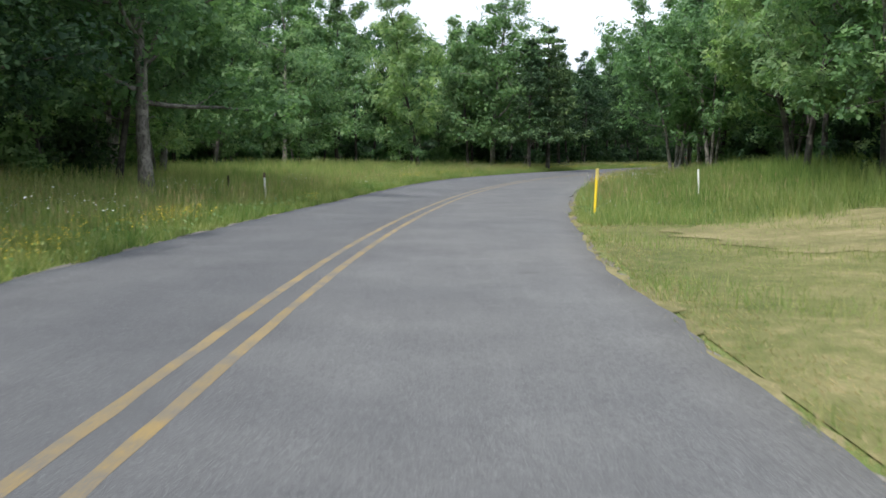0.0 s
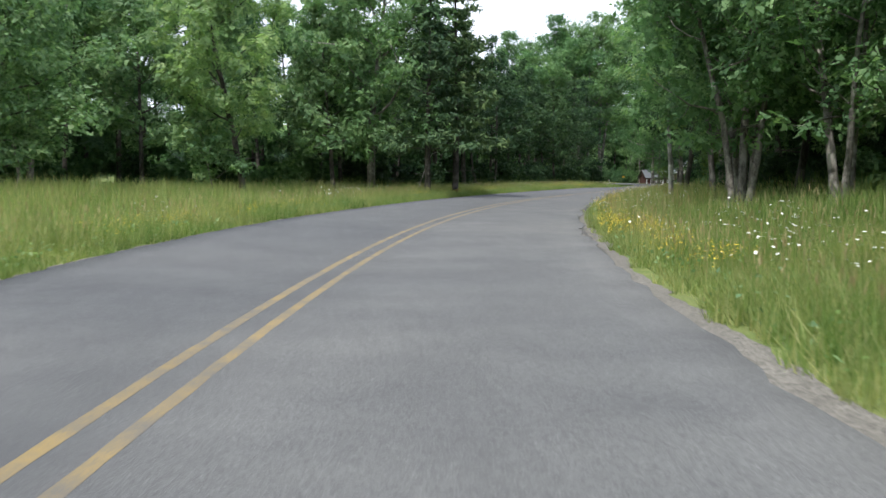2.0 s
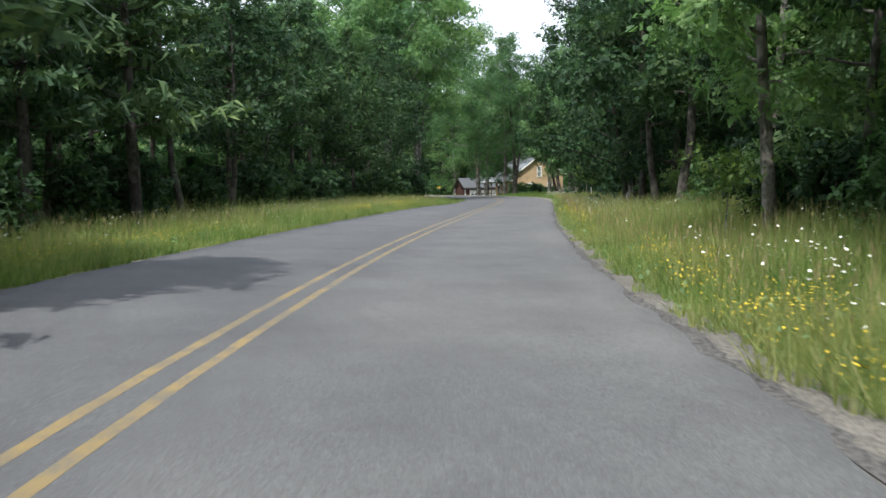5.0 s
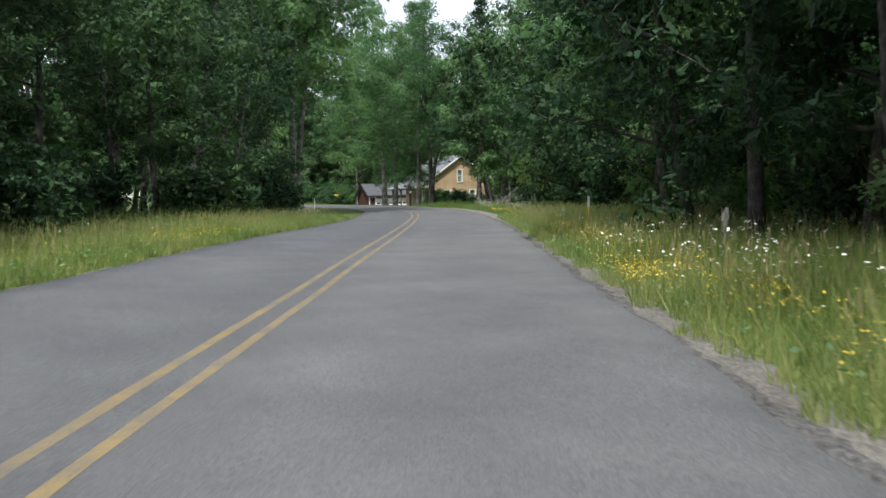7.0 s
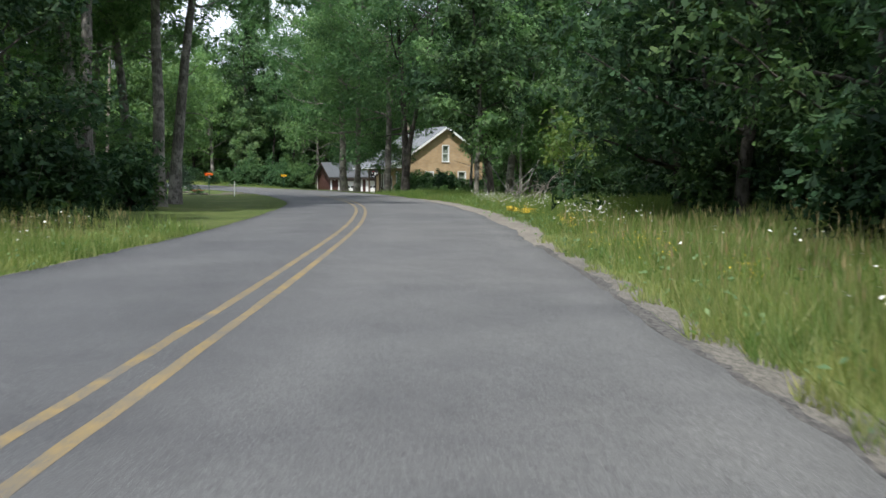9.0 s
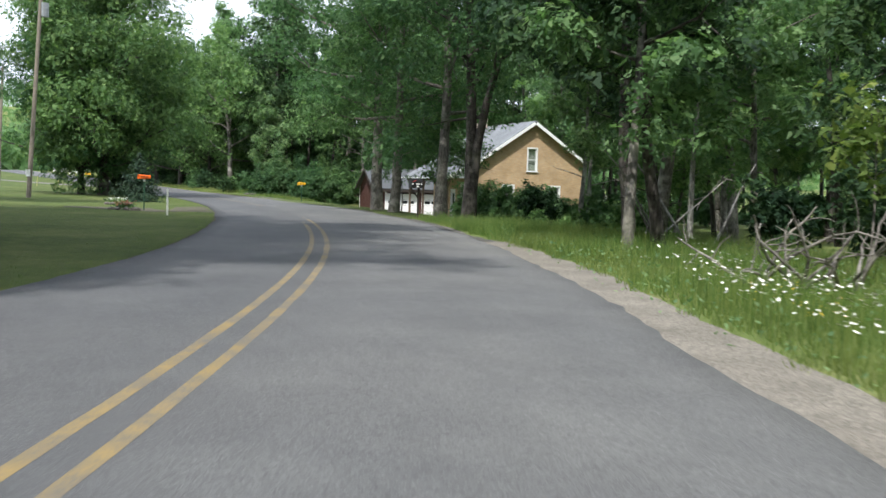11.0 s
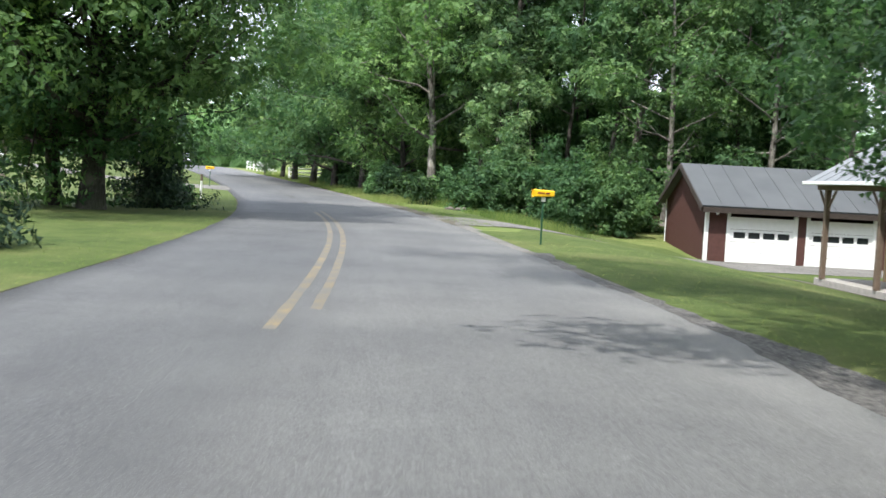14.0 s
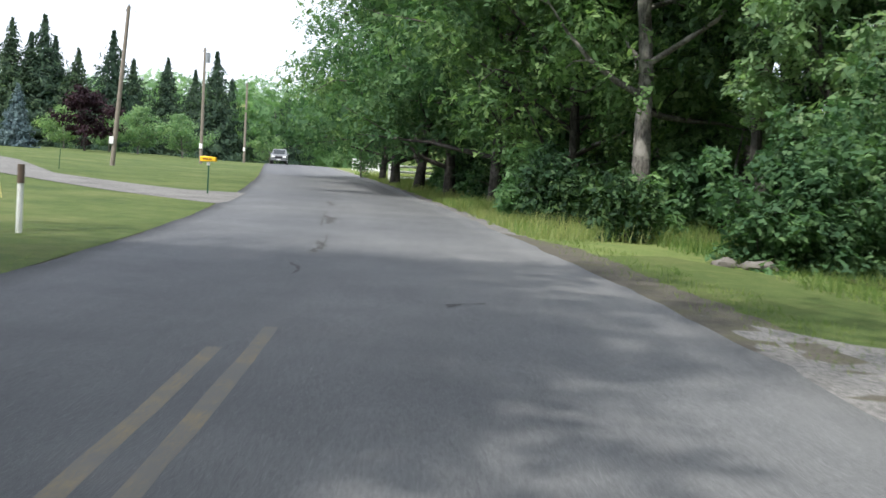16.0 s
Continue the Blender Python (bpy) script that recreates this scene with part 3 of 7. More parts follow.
# a blotchy seam of old tar where the paint has gone
for k, (a, b, o_, w) in enumerate(((260.5, 262, -0.1, 0.14), (263.5, 266, 0.0, 0.16), (271, 274, 0.05, 0.25), (279, 281.5, 0.1, 0.2))):
    crack("tar_seam", [(a, o_), ((a + b) / 2, o_ + 0.05), (b, o_ + 0.02)], w, "blotchy strip of old tar on the asphalt", 50 + k)
for k, (s_, o_, w) in enumerate(((41.5, -2.4, 0.08), (12.6, 2.6, 0.14), (258.5, 1.9, 0.25), (131.0, 1.3, 0.06), (95.5, 2.1, 0.05), (200.5, -2.2, 0.05), (218, 1.6, 0.06))):
    crack("tar_spot", [(s_ - w * 0.9, o_ - 0.25), (s_, o_), (s_ + w * 0.9, o_ + 0.25)], w, "small dark tar spot on the asphalt", 30 + k)

# ---------------------------------------------------------------- trees


def tube(path, radii, sides=7):
    """Verts and faces of a tapered tube along a path."""
    path = np.asarray(path, float)
    n = len(path)
    t = np.gradient(path, axis=0)
    t /= np.linalg.norm(t, axis=1)[:, None] + 1e-9
    ref = np.array([1.0, 0.0, 0.0]) if abs(t[0, 0]) < 0.8 else np.array([0.0, 1.0, 0.0])
    v = []
    a = np.linspace(0, 2 * np.pi, sides, endpoint=False)
    for i in range(n):
        u = np.cross(t[i], ref)
        u /= np.linalg.norm(u) + 1e-9
        w = np.cross(t[i], u)
        v.append(path[i] + radii[i] * (np.cos(a)[:, None] * u + np.sin(a)[:, None] * w))
    f = []
    for i in range(n - 1):
        for j in range(sides):
            k = (j + 1) % sides
            f.append((i * sides + j, i * sides + k, (i + 1) * sides + k, (i + 1) * sides + j))
    return np.concatenate(v), f


def merge(pieces):
    vs, fs, k = [], [], 0
    for v, f in pieces:
        vs.append(v)
        fs += [tuple(i + k for i in q) for q in f]
        k += len(v)
    return np.concatenate(vs), fs


def leaf_quads(c, size, rng, flat=0.5, droop=0.0):
    """Leaf-shaped quads round the centres c, with mixed tilt."""
    n = len(c)
    nrm = rng.normal(0, 1, (n, 3))
    nrm[:, 2] = np.abs(nrm[:, 2]) + flat
    nrm /= np.linalg.norm(nrm, axis=1)[:, None]
    a = rng.normal(0, 1, (n, 3))
    a[:, 2] -= droop
    a -= (a * nrm).sum(1)[:, None] * nrm
    a /= np.linalg.norm(a, axis=1)[:, None] + 1e-9
    b = np.cross(nrm, a)
    L = size * rng.uniform(0.65, 1.35, n)[:, None]
    fold = nrm * L * 0.12
    return np.stack([c - a * L * 0.5, c + b * L * 0.30 + fold - a * L * 0.05, c + a * L * 0.55, c - b * L * 0.30 + fold - a * L * 0.05], 1)


def leaf_tris(c, out, size, rng, up=0.7, mess=0.55, slim=0.42):
    """Pointed leaves at the places c, facing roughly along out and upwards."""
    n = len(c)
    nrm = out + rng.normal(0, mess, (n, 3))
    nrm[:, 2] += up
    nrm /= np.linalg.norm(nrm, axis=1)[:, None] + 1e-9
    a = rng.normal(0, 1, (n, 3)) + out * 0.5
    a[:, 2] -= 0.4
    a -= (a * nrm).sum(1)[:, None] * nrm
    a /= np.linalg.norm(a, axis=1)[:, None] + 1e-9
    b = np.cross(nrm, a)
    L = size * rng.uniform(0.6, 1.4, n)[:, None]
    return np.stack([c - a * L * 0.4 - b * L * slim, c - a * L * 0.4 + b * L * slim, c + a * L * 0.75], 1)


def clumps(c, r, n, rng, flat=0.62):
    """n places in balls of radius r round the centres c, thicker towards their skin; and the way outwards."""
    i = rng.choice(len(c), n, p=r**2 / (r**2).sum())
    d = rng.normal(0, 1, (n, 3))
    d /= np.linalg.norm(d, axis=1)[:, None]
    u = rng.uniform(0, 1, n)[:, None] ** 0.45
    p = c[i] + d * u * r[i][:, None] * np.array([1, 1, flat])
    return p, d


def branch_path(p0, d, length, rng, n=5, lift=0.25, wob=0.12):
    p, d = np.array(p0, float), np.array(d, float)
    out = [p.copy()]
    for i in range(n):
        d = d + rng.normal(0, wob, 3) + np.array([0, 0, lift / n])
        d /= np.linalg.norm(d)
        p = p + d * length / n
        out.append(p.copy())
    return np.array(out)


def broadleaf(name, seed, h, r, base, spread, leaves, size, bark, leaf, stems=1, limbs=16, lean=0.03, low=0.55, gap=1.0, dead=2, split=0.0):
    """Meshes of a broad-leaved tree: trunk with limbs, and a crown of leaf sprays."""
    rng = np.random.default_rng(seed)
    wood, sprays = [], []
    for k in range(stems):
        ang = 2 * np.pi * k / stems + rng.uniform(0, 1)
        foot = np.array([np.cos(ang), np.sin(ang), 0]) * (0.0 if split else r * 1.3 if stems > 1 else 0)
        d = np.array([np.cos(ang) * (0.12 if stems > 1 and not split else 0) + rng.normal(0, lean), np.sin(ang) * (0.12 if stems > 1 and not split else 0) + rng.normal(0, lean), 1.0])
        hh = h * (0.97 if k == 0 else rng.uniform(0.7, 0.95))
        n = 11
        tr = branch_path(foot - np.array([0, 0, 0.25]), d / np.linalg.norm(d), hh * 0.93, rng, n, 0.05, 0.045)
        if split:
            out = np.maximum(tr[:, 2] - split, 0) ** 0.9 * 0.12
            tr[:, 0] += np.cos(ang) * out
            tr[:, 1] += np.sin(ang) * out
        u = np.linspace(0, 1, n + 1)
        rad = r * (1 - 0.93 * u**0.85) * (1 if k == 0 else 0.8)
        rad[0] *= 1.55
        fine = np.concatenate([[0, 0.02, 0.045], u[1:]])
        path = np.stack([np.interp(fine, u, tr[:, i]) for i in range(3)], 1)
        rr = np.interp(fine, u, rad)
        rr[0], rr[1], rr[2] = r * 1.45, r * 1.16, r * 1.02
        wood.append(tube(path, rr, 10 if r > 0.1 else 7))
        for j in range(limbs):
            f = base / h + (0.97 - base / h) * ((j + rng.uniform(0, 1)) / limbs)
            p = np.array([np.interp(f, u, tr[:, i]) for i in range(3)])
            g = (f - base / h) / (1 - base / h)
            prof = (low + (1 - low) * np.sin(np.pi * min(1, g * 1.25 + 0.12)) ) * (1 - 0.55 * max(0, g - 0.55) / 0.45)
            az = j * 2.4 + rng.uniform(-0.5, 0.5) + k
            up = 0.15 + 0.9 * g + rng.uniform(-0.15, 0.2)
            dd = np.array([np.cos(az), np.sin(az), up])
            L = spread * prof * rng.uniform(0.75, 1.15) / np.sqrt(1 + up * up * 0.3)
            bp = branch_path(p, dd / np.linalg.norm(dd), L, rng, 5, 0.35, 0.14)
            r0 = max(0.012, np.interp(f, u, rad) * 0.5)
            wood.append(tube(bp, np.linspace(r0, 0.008, 6), 4))
            for q in range(5):
                i = rng.integers(1, 6)
                side = branch_path(bp[i], rng.normal(0, 1, 3) * np.array([1, 1, 0.5]) + dd * 0.5, L * rng.uniform(0.25, 0.5), rng, 3, 0.2, 0.2)
                if q < 2 and r > 0.06:
                    wood.append(tube(side, np.linspace(r0 * 0.35 + 0.004, 0.004, 4), 3))
                sprays += [(side[2], 0.30 * L**0.5), (side[3], 0.34 * L**0.5)]
            sprays += [(bp[5], 0.36 * L**0.5), (bp[4], 0.34 * L**0.5), (bp[3], 0.3 * L**0.5)]
        sprays += [(tr[-1], 0.5), (tr[-1] + np.array([0, 0, 0.35]), 0.35), (tr[-2], 0.55)]
    for j in range(dead):                                # bare dead boughs under the crown
        z = rng.uniform(0.35, 1.0) * base
        az = rng.uniform(0, 6.3)
        p = np.array([np.interp(z / h, u, tr[:, 0]), np.interp(z / h, u, tr[:, 1]), z])
        wood.append(tube(branch_path(p, (np.cos(az), np.sin(az), 0.35), rng.uniform(0.6, 1.6), rng, 5, 0.0, 0.2), np.linspace(0.03, 0.006, 6), 4))
    c = np.array([s[0] for s in sprays])
    w = np.array([s[1] for s in sprays]) * gap * 1.55
    keep = rng.uniform(0, 1, len(c)) < 0.62
    c, w = c[keep], w[keep] * rng.uniform(0.7, 1.35, keep.sum())
    pts, out = clumps(c, w, leaves, rng)
    pts[:, 2] = np.maximum(pts[:, 2], 0.3)
    v, f = merge(wood)
    return mesh_of(name + "_trunk", v, f, bark, True), tris_mesh(name + "_crown", leaf_tris(pts, out, size, rng), leaf)


def spruce(name, seed, h, w, leaf, dens=1.0, base=0.4):
    """A spruce: straight trunk and whorls of drooping boughs set with needle sprays."""
    rng = np.random.default_rng(seed)
    path = np.array([[0, 0, -0.2], [0, 0, h * 0.5], [0, 0, h]])
    wood = [tube(path, [h * 0.014 + 0.03, h * 0.008 + 0.015, 0.01], 8)]
    pts = []
    z = base
    while z < h * 0.985:
        g = (z - base) / (h - base)
        L0 = w * (1 - g) ** 1.12 + 0.08
        for j in range(7):
            az = j * 0.9 + z * 3.1 + rng.uniform(-0.2, 0.2)
            L = L0 * rng.uniform(0.5, 1.28)
            u = np.linspace(0, 1, 5)
            bp = np.stack([np.cos(az) * u * L, np.sin(az) * u * L, z + (0.30 * g + 0.05) * L * u - 0.28 * L * u**1.2 + 0.14 * L * u**3], 1)
            if j % 3 == 0:
                wood.append(tube(bp[::2], [0.02 * (1 - g) + 0.008, 0.012, 0.004], 3))
            m = int(max(6, 16 * L * dens))
            uu = rng.uniform(0.12, 1.0, m)
            q = np.stack([np.interp(uu, u, bp[:, i]) for i in range(3)], 1)
            sd = rng.normal(0, 0.24, m) * L * (1.15 - uu)
            q[:, 0] += -np.sin(az) * sd
            q[:, 1] += np.cos(az) * sd
            q[:, 2] += rng.normal(-0.06, 0.08, m) * (1 + 0.06 * h)
            pts.append(q)
        z += max(0.18, 0.026 * h) * rng.uniform(0.8, 1.2)
    pts = np.concatenate(pts)
    v, f = merge(wood)
    return mesh_of(name + "_trunk", v, f, BARK_DARK_SHADED, True), tris_mesh(name + "_crown", leaf_tris(pts, np.stack([pts[:, 0], pts[:, 1], 0 * pts[:, 0]], 1) / (np.hypot(pts[:, 0], pts[:, 1])[:, None] + 0.1), 0.10 + 0.034 * h, rng, 0.5, 0.5, 0.15), leaf)


def pine(name, seed, h, base, w, leaves, leaf, bark):
    """A tall pine: straight trunk, dead whorls below, flat tufted boughs above."""
    rng = np.random.default_rng(seed)
    wood, c = [], []
    z = 1.6
    while z < h * 0.97:
        g = max(0.0, (z - base) / (h - base))
        for j in range(5):
            az = j * 1.26 + z * 2.3 + rng.uniform(-0.3, 0.3)
            if z < base:
                if rng.uniform() < 0.5:
                    wood.append(tube(branch_path((0, 0, z), (np.cos(az), np.sin(az), 0.05), rng.uniform(0.5, 1.7), rng, 3, -0.1, 0.1), [0.022, 0.016, 0.010, 0.004], 3))
                continue
            L = w * (1 - 0.8 * g**1.3) * rng.uniform(0.55, 1.15)
            bp = branch_path((0, 0, z), (np.cos(az), np.sin(az), 0.12 + 0.5 * g), L, rng, 4, 0.15, 0.09)
            wood.append(tube(bp, [0.045, 0.034, 0.024, 0.015, 0.006], 3))
            c += [(bp[i] + rng.normal(0, 0.12 * L, 3) * np.array([1, 1, 0.3]), 0.16 * L + 0.28) for i in (2, 3, 3, 4, 4)]
        z += rng.uniform(0.55, 1.0)
    u = np.linspace(0, 1, 9)
    p = np.stack([0.10 * np.sin(u * 5), 0.08 * np.cos(u * 4), u * h - 0.2], 1)
    wood.append(tube(p, 0.20 * (1 - 0.9 * u) + 0.01, 9))
    pts, out = clumps(np.array([a for a, b in c]), np.array([b for a, b in c]), leaves, rng, 0.45)
    v, f = merge(wood)
    return mesh_of(name + "_trunk", v, f, bark, True), tris_mesh(name + "_crown", leaf_tris(pts, out, 0.36, rng, 0.7, 0.6, 0.2), leaf)


def bush(name, seed, h, w, leaves, size, leaf, bark=None):
    """A leafy shrub of many stems."""
    rng = np.random.default_rng(seed)
    wood, c = [], []
    for j in range(12):
        az, out = rng.uniform(0, 6.3), rng.uniform(0.1, 0.75)
        bp = branch_path((rng.normal(0, 0.12), rng.normal(0, 0.12), -0.1), (np.cos(az) * out, np.sin(az) * out, 1), h * rng.uniform(0.6, 1.0), rng, 5, 0.1, 0.15)
        bp[:, :2] *= w / h
        wood.append(tube(bp, np.linspace(0.028, 0.006, 6), 3))
        for i in (2, 3, 4, 5):
            for q in range(2):
                c.append(bp[i] + rng.normal(0, 0.22, 3) * w)
    c = np.array(c)
    pts, out = clumps(c, rng.uniform(0.18, 0.34, len(c)) * w, leaves, rng, 0.75)
    pts[:, 2] = np.maximum(pts[:, 2], 0.06)
    v, f = merge(wood)
    return mesh_of(name + "_stems", v, f, bark or BARK, True), tris_mesh(name + "_leaves", leaf_tris(pts, out, size, rng), leaf)


def plant(kind, meshes, label, category, group=""):
    """A master plant, with its two parts."""
    ob = thing(kind, label, category, group)
    part("stems" if kind == "shrub" else "trunk", meshes[0], ob)
    part("foliage" if kind == "shrub" else "crown", meshes[1], ob)
    return ob


PLACED = []


def put(master, x, y, turn=0.0, size=1.0, label="", sink=0.05, lean=(0.0, 0.0), used=set()):
    """Stands a plant on the land; the master itself is used first."""
    m = pose(x, y, ground_height(x, y) - sink, lean[0], lean[1], turn)
    if master.name in used:
        ob = copy_thing(master, m)
    else:
        used.add(master.name)
        ob = master
        ob.matrix_basis = m
    ob.scale = (size, size, size)
    PLACED.append((x, y))
    return tagged(ob, label)

# ---------------------------------------------------------------- lawns, drives and forest floor
patch("lawn_by_turnout", [(1.75, -20), (2.15, 8), (2.6, 16), (3.3, 21), (4.9, 24.5), (7.0, 27.3), (9.6, 28.8), (13, 28.6), (20, 26), (30, 20), (30, -20)], DRY_LAWN, 0.012, 1.0, "mown dry yellow-green grass beside the road", "lawn")
patch("mown_hay_patch", [(10.2 + 6.2 * math.cos(a) * (1 + 0.10 * math.sin(3 * a + 1) + 0.05 * math.sin(17 * a)), 18.2 + 4.3 * math.sin(a) * (1 + 0.12 * math.sin(4 * a) + 0.06 * math.sin(23 * a))) for a in np.linspace(0, 2 * math.pi, 90, endpoint=False)], STRAW, 0.026, 0.7, "pale dry mown patch in the grass", "ground")
patch("lawn_left", [(41.5, 163.5), (46.6, 174.5), (50.2, 190.0), (52.3, 205.0), (53.45, 222.0), (53.3, 238.0), (51.9, 253.0), (49.5, 269.0), (46.4, 285.5), (43, 301), (39.6, 317), (33, 347), (27, 375), (-60, 375), (-60, 215), (-5, 190), (25, 172)], LAWN, 0.012, 2.0, "mown green lawn rising away from the road", "lawn")
patch("lawn_by_house", [(59.3, 196), (60.6, 206), (61.75, 222), (61.7, 235), (63.5, 243), (68, 247), (90, 250), (95, 225), (84, 205), (74, 197)], LAWN, 0.012, 1.0, "mown green lawn sloping down to the house", "lawn")
# these floor sheets also carry the wood's inner darkness in their colour
drape("forest_floor_right", 24, 198, lambda s: 13.4 - 4.4 * step(50, 62, s), lambda s: 0 * s + 60, FOREST_FLOOR, 0.05, 2.0, 24, 0.5, label="leaf-strewn woodland floor, darkened for tree shade", category="ground")
drape("forest_floor_left", 84, 160, lambda s: 0 * s - 27, lambda s: 0 * s - 8.6, FOREST_FLOOR, 0.05, 2.0, 24, 0.5, label="leaf-strewn woodland floor, darkened for tree shade", category="ground")
drape("forest_floor_far", 264, 310, lambda s: 0 * s + 9.0, lambda s: 0 * s + 60, FOREST_FLOOR, 0.05, 2.0, 24, 0.5, label="leaf-strewn woodland floor, darkened for tree shade", category="ground")
drape("lawn_edge_right", 207, 247, lambda s: right_width(s) + 0.30, lambda s: right_width(s) + 5.6, LAWN, 0.02, 0.5, 12, 0, label="mown grass along the road", category="lawn")
drape("lawn_edge_left", 160, 400, lambda s: -left_width(s) - 3.2, lambda s: -left_width(s) - 0.04, LAWN, 0.02, 1.0, 6, 0, label="mown grass along the road", category="lawn")
patch("lawn_by_drive", [(60.5, 246.5), (60.1, 252), (59.4, 257), (61.2, 258), (63.2, 254.5), (66.0, 251.5), (71.0, 250.0), (71.5, 246.6)], LAWN, 0.012, 1.0, "mown grass between drive and thicket", "lawn")
patch("drive_to_garage", [(59.7, 250.0), (59.9, 246.5), (60.1, 243.4), (60.5, 241.8), (61.4, 240.9), (63.4, 241.2), (66.5, 242.6), (70.5, 243.6), (82, 243.6), (82, 247.2), (72.2, 247.2), (67, 246.8), (63.0, 246.9), (61.2, 248.0)], GRAVEL, 0.026, 0.5, "pale gravel drive leading to the garage", "drive")
patch("footpath_in_lawn", [(67.5, 241.0), (71.0, 236.4), (71.0, 228.5), (70.6, 228.5), (70.4, 236.0), (66.9, 240.7)], SAND, 0.03, 0.7, "worn pale path across the lawn", "path")
patch("gravel_apron", [(53.0, 213.4), (52.5, 204.6), (51.3, 205.2), (49.6, 206.6), (46.5, 207.9), (46.5, 209.6), (49.6, 210.4), (51.4, 212.6)], DIRT, 0.024, 0.7, "gravel apron of a side drive", "drive")
patch("side_drive", [(50.3, 266.6), (49.0, 274.4), (46.8, 274.2), (40, 279.0), (33, 290.5), (14, 313.5), (10, 309.5), (30, 288.0), (38.5, 276.2), (45.6, 270.2)], GRAVEL, 0.03, 1.0, "pale gravel drive across the lawn", "drive")

# ---------------------------------------------------------------- house
BRICK = None


def brick_mat():
    k = Mat("tan_brick", 0.9, 0, 0.2)
    mp = k.n.new("ShaderNodeMapping")
    mp.inputs["Rotation"].default_value = (radians(90), 0, 0)
    k.l.new(k.tc.outputs["Object"], mp.inputs[0])
    sep = k.n.new("ShaderNodeSeparateXYZ")
    k.l.new(k.tc.outputs["Object"], sep.inputs[0])
    com = k.n.new("ShaderNodeCombineXYZ")
    k.l.new(k.math("ADD", sep.outputs[0], sep.outputs[1]), com.inputs[0])
    k.l.new(sep.outputs[2], com.inputs[1])
    b = k.n.new("ShaderNodeTexBrick")
    b.inputs["Scale"].default_value = 1.0
    b.inputs["Brick Width"].default_value, b.inputs["Row Height"].default_value = 0.22, 0.075
    b.inputs["Mortar Size"].default_value = 0.008
    b.inputs["Color1"].default_value = (0.42, 0.29, 0.165, 1)
    b.inputs["Color2"].default_value = (0.50, 0.365, 0.22, 1)
    b.inputs["Mortar"].default_value = (0.40, 0.34, 0.26, 1)
    k.l.new(com.outputs[0], b.inputs["Vector"])
    st = k.ramp(k.noise(0.9, 5, own=True), [(0.3, (0.82, 0.78, 0.72)), (0.65, (1.08, 1.06, 1.04))])
    k.color(k.mix(1.0, b.outputs["Color"], st, "MULTIPLY"))
    return k.bump(b.outputs["Fac"], -0.4, 0.006).m


def metal_roof_mat(name, tone):
    k = Mat(name, 0.62, 0.0, 0.3)
    c = k.ramp(k.noise(0.6, 5, own=True), [(0.3, tuple(v * tone for v in (0.19, 0.205, 0.22))), (0.7, tuple(v * tone for v in (0.26, 0.275, 0.29)))])
    k.color(c)
    return k.bump(k.noise(20, 2, own=True), 0.1, 0.003).m


BRICK, ROOF, ROOF_DARK = brick_mat(), metal_roof_mat("grey_metal_roof", 0.8), metal_roof_mat("dark_grey_metal_roof", 0.36)
WHITE = plain("white_paint", (0.80, 0.80, 0.78), 0.55, vary=0.06)
TRIM = plain("white_trim", (0.74, 0.75, 0.75), 0.5, vary=0.08)
DARK_WOOD = plain("dark_brown_timber", (0.036, 0.027, 0.022), 0.85)
POST_WOOD = plain("weathered_timber_post", (0.13, 0.095, 0.07), 0.9)
SIDING = plain("red_brown_siding", (0.072, 0.030, 0.024), 0.75, vary=0.22)
CHIMNEY = plain("pale_chimney_brick", (0.42, 0.33, 0.27), 0.9, vary=0.3, scale=9.0)
CONCRETE = plain("concrete", (0.29, 0.275, 0.25), 0.9)
BLACK = plain("black_plastic", (0.018, 0.018, 0.02), 0.45)
CURTAIN = plain("pale_curtain", (0.55, 0.55, 0.50), 0.9, vary=0.1)
GREEN_STEEL = plain("green_steel", (0.02, 0.07, 0.035), 0.5)
YELLOW_SIGN = plain("yellow_sign_sheet", (0.80, 0.47, 0.015), 0.4, vary=0.05)
LETTER_RED = plain("dark_red_lettering", (0.16, 0.035, 0.02), 0.6)
ORANGE = plain("orange_plastic", (0.85, 0.16, 0.015), 0.4, vary=0.06)
YELLOW_POST = plain("yellow_plastic", (0.78, 0.56, 0.03), 0.45, vary=0.08)
WHITE_POST = plain("white_plastic_post", (0.76, 0.76, 0.72), 0.5, vary=0.1)
POLE_WOOD = plain("grey_pole_timber", (0.21, 0.18, 0.145), 0.95)
STONE = plain("grey_stone", (0.135, 0.122, 0.105), 0.95)
RED = plain("red_paint", (0.45, 0.03, 0.03), 0.5)
STEEL = plain("grey_steel", (0.35, 0.36, 0.37), 0.4, 0.8)


def glass_mat():
    k = Mat("window_glass", 0.06, 0, 0.5)
    k.b.inputs["Base Color"].default_value = (0.025, 0.03, 0.032, 1)
    return k.m


GLASS = glass_mat()


def clear_glass_mat():
    """Thin clear window glass."""
    k = Mat("clear_window_glass", 0.05, 0, 0.5)
    see, gloss, mixed = k.n.new("ShaderNodeBsdfTransparent"), k.n.new("ShaderNodeBsdfGlossy"), k.n.new("ShaderNodeMixShader")
    see.inputs["Color"].default_value = (0.86, 0.89, 0.88, 1)
    gloss.inputs["Roughness"].default_value = 0.03
    mixed.inputs[0].default_value = 0.10
    k.l.new(see.outputs[0], mixed.inputs[1])
    k.l.new(gloss.outputs[0], mixed.inputs[2])
    k.l.new(mixed.outputs[0], k.n["Material Output"].inputs[0])
    return k.m


CLEAR_GLASS = clear_glass_mat()


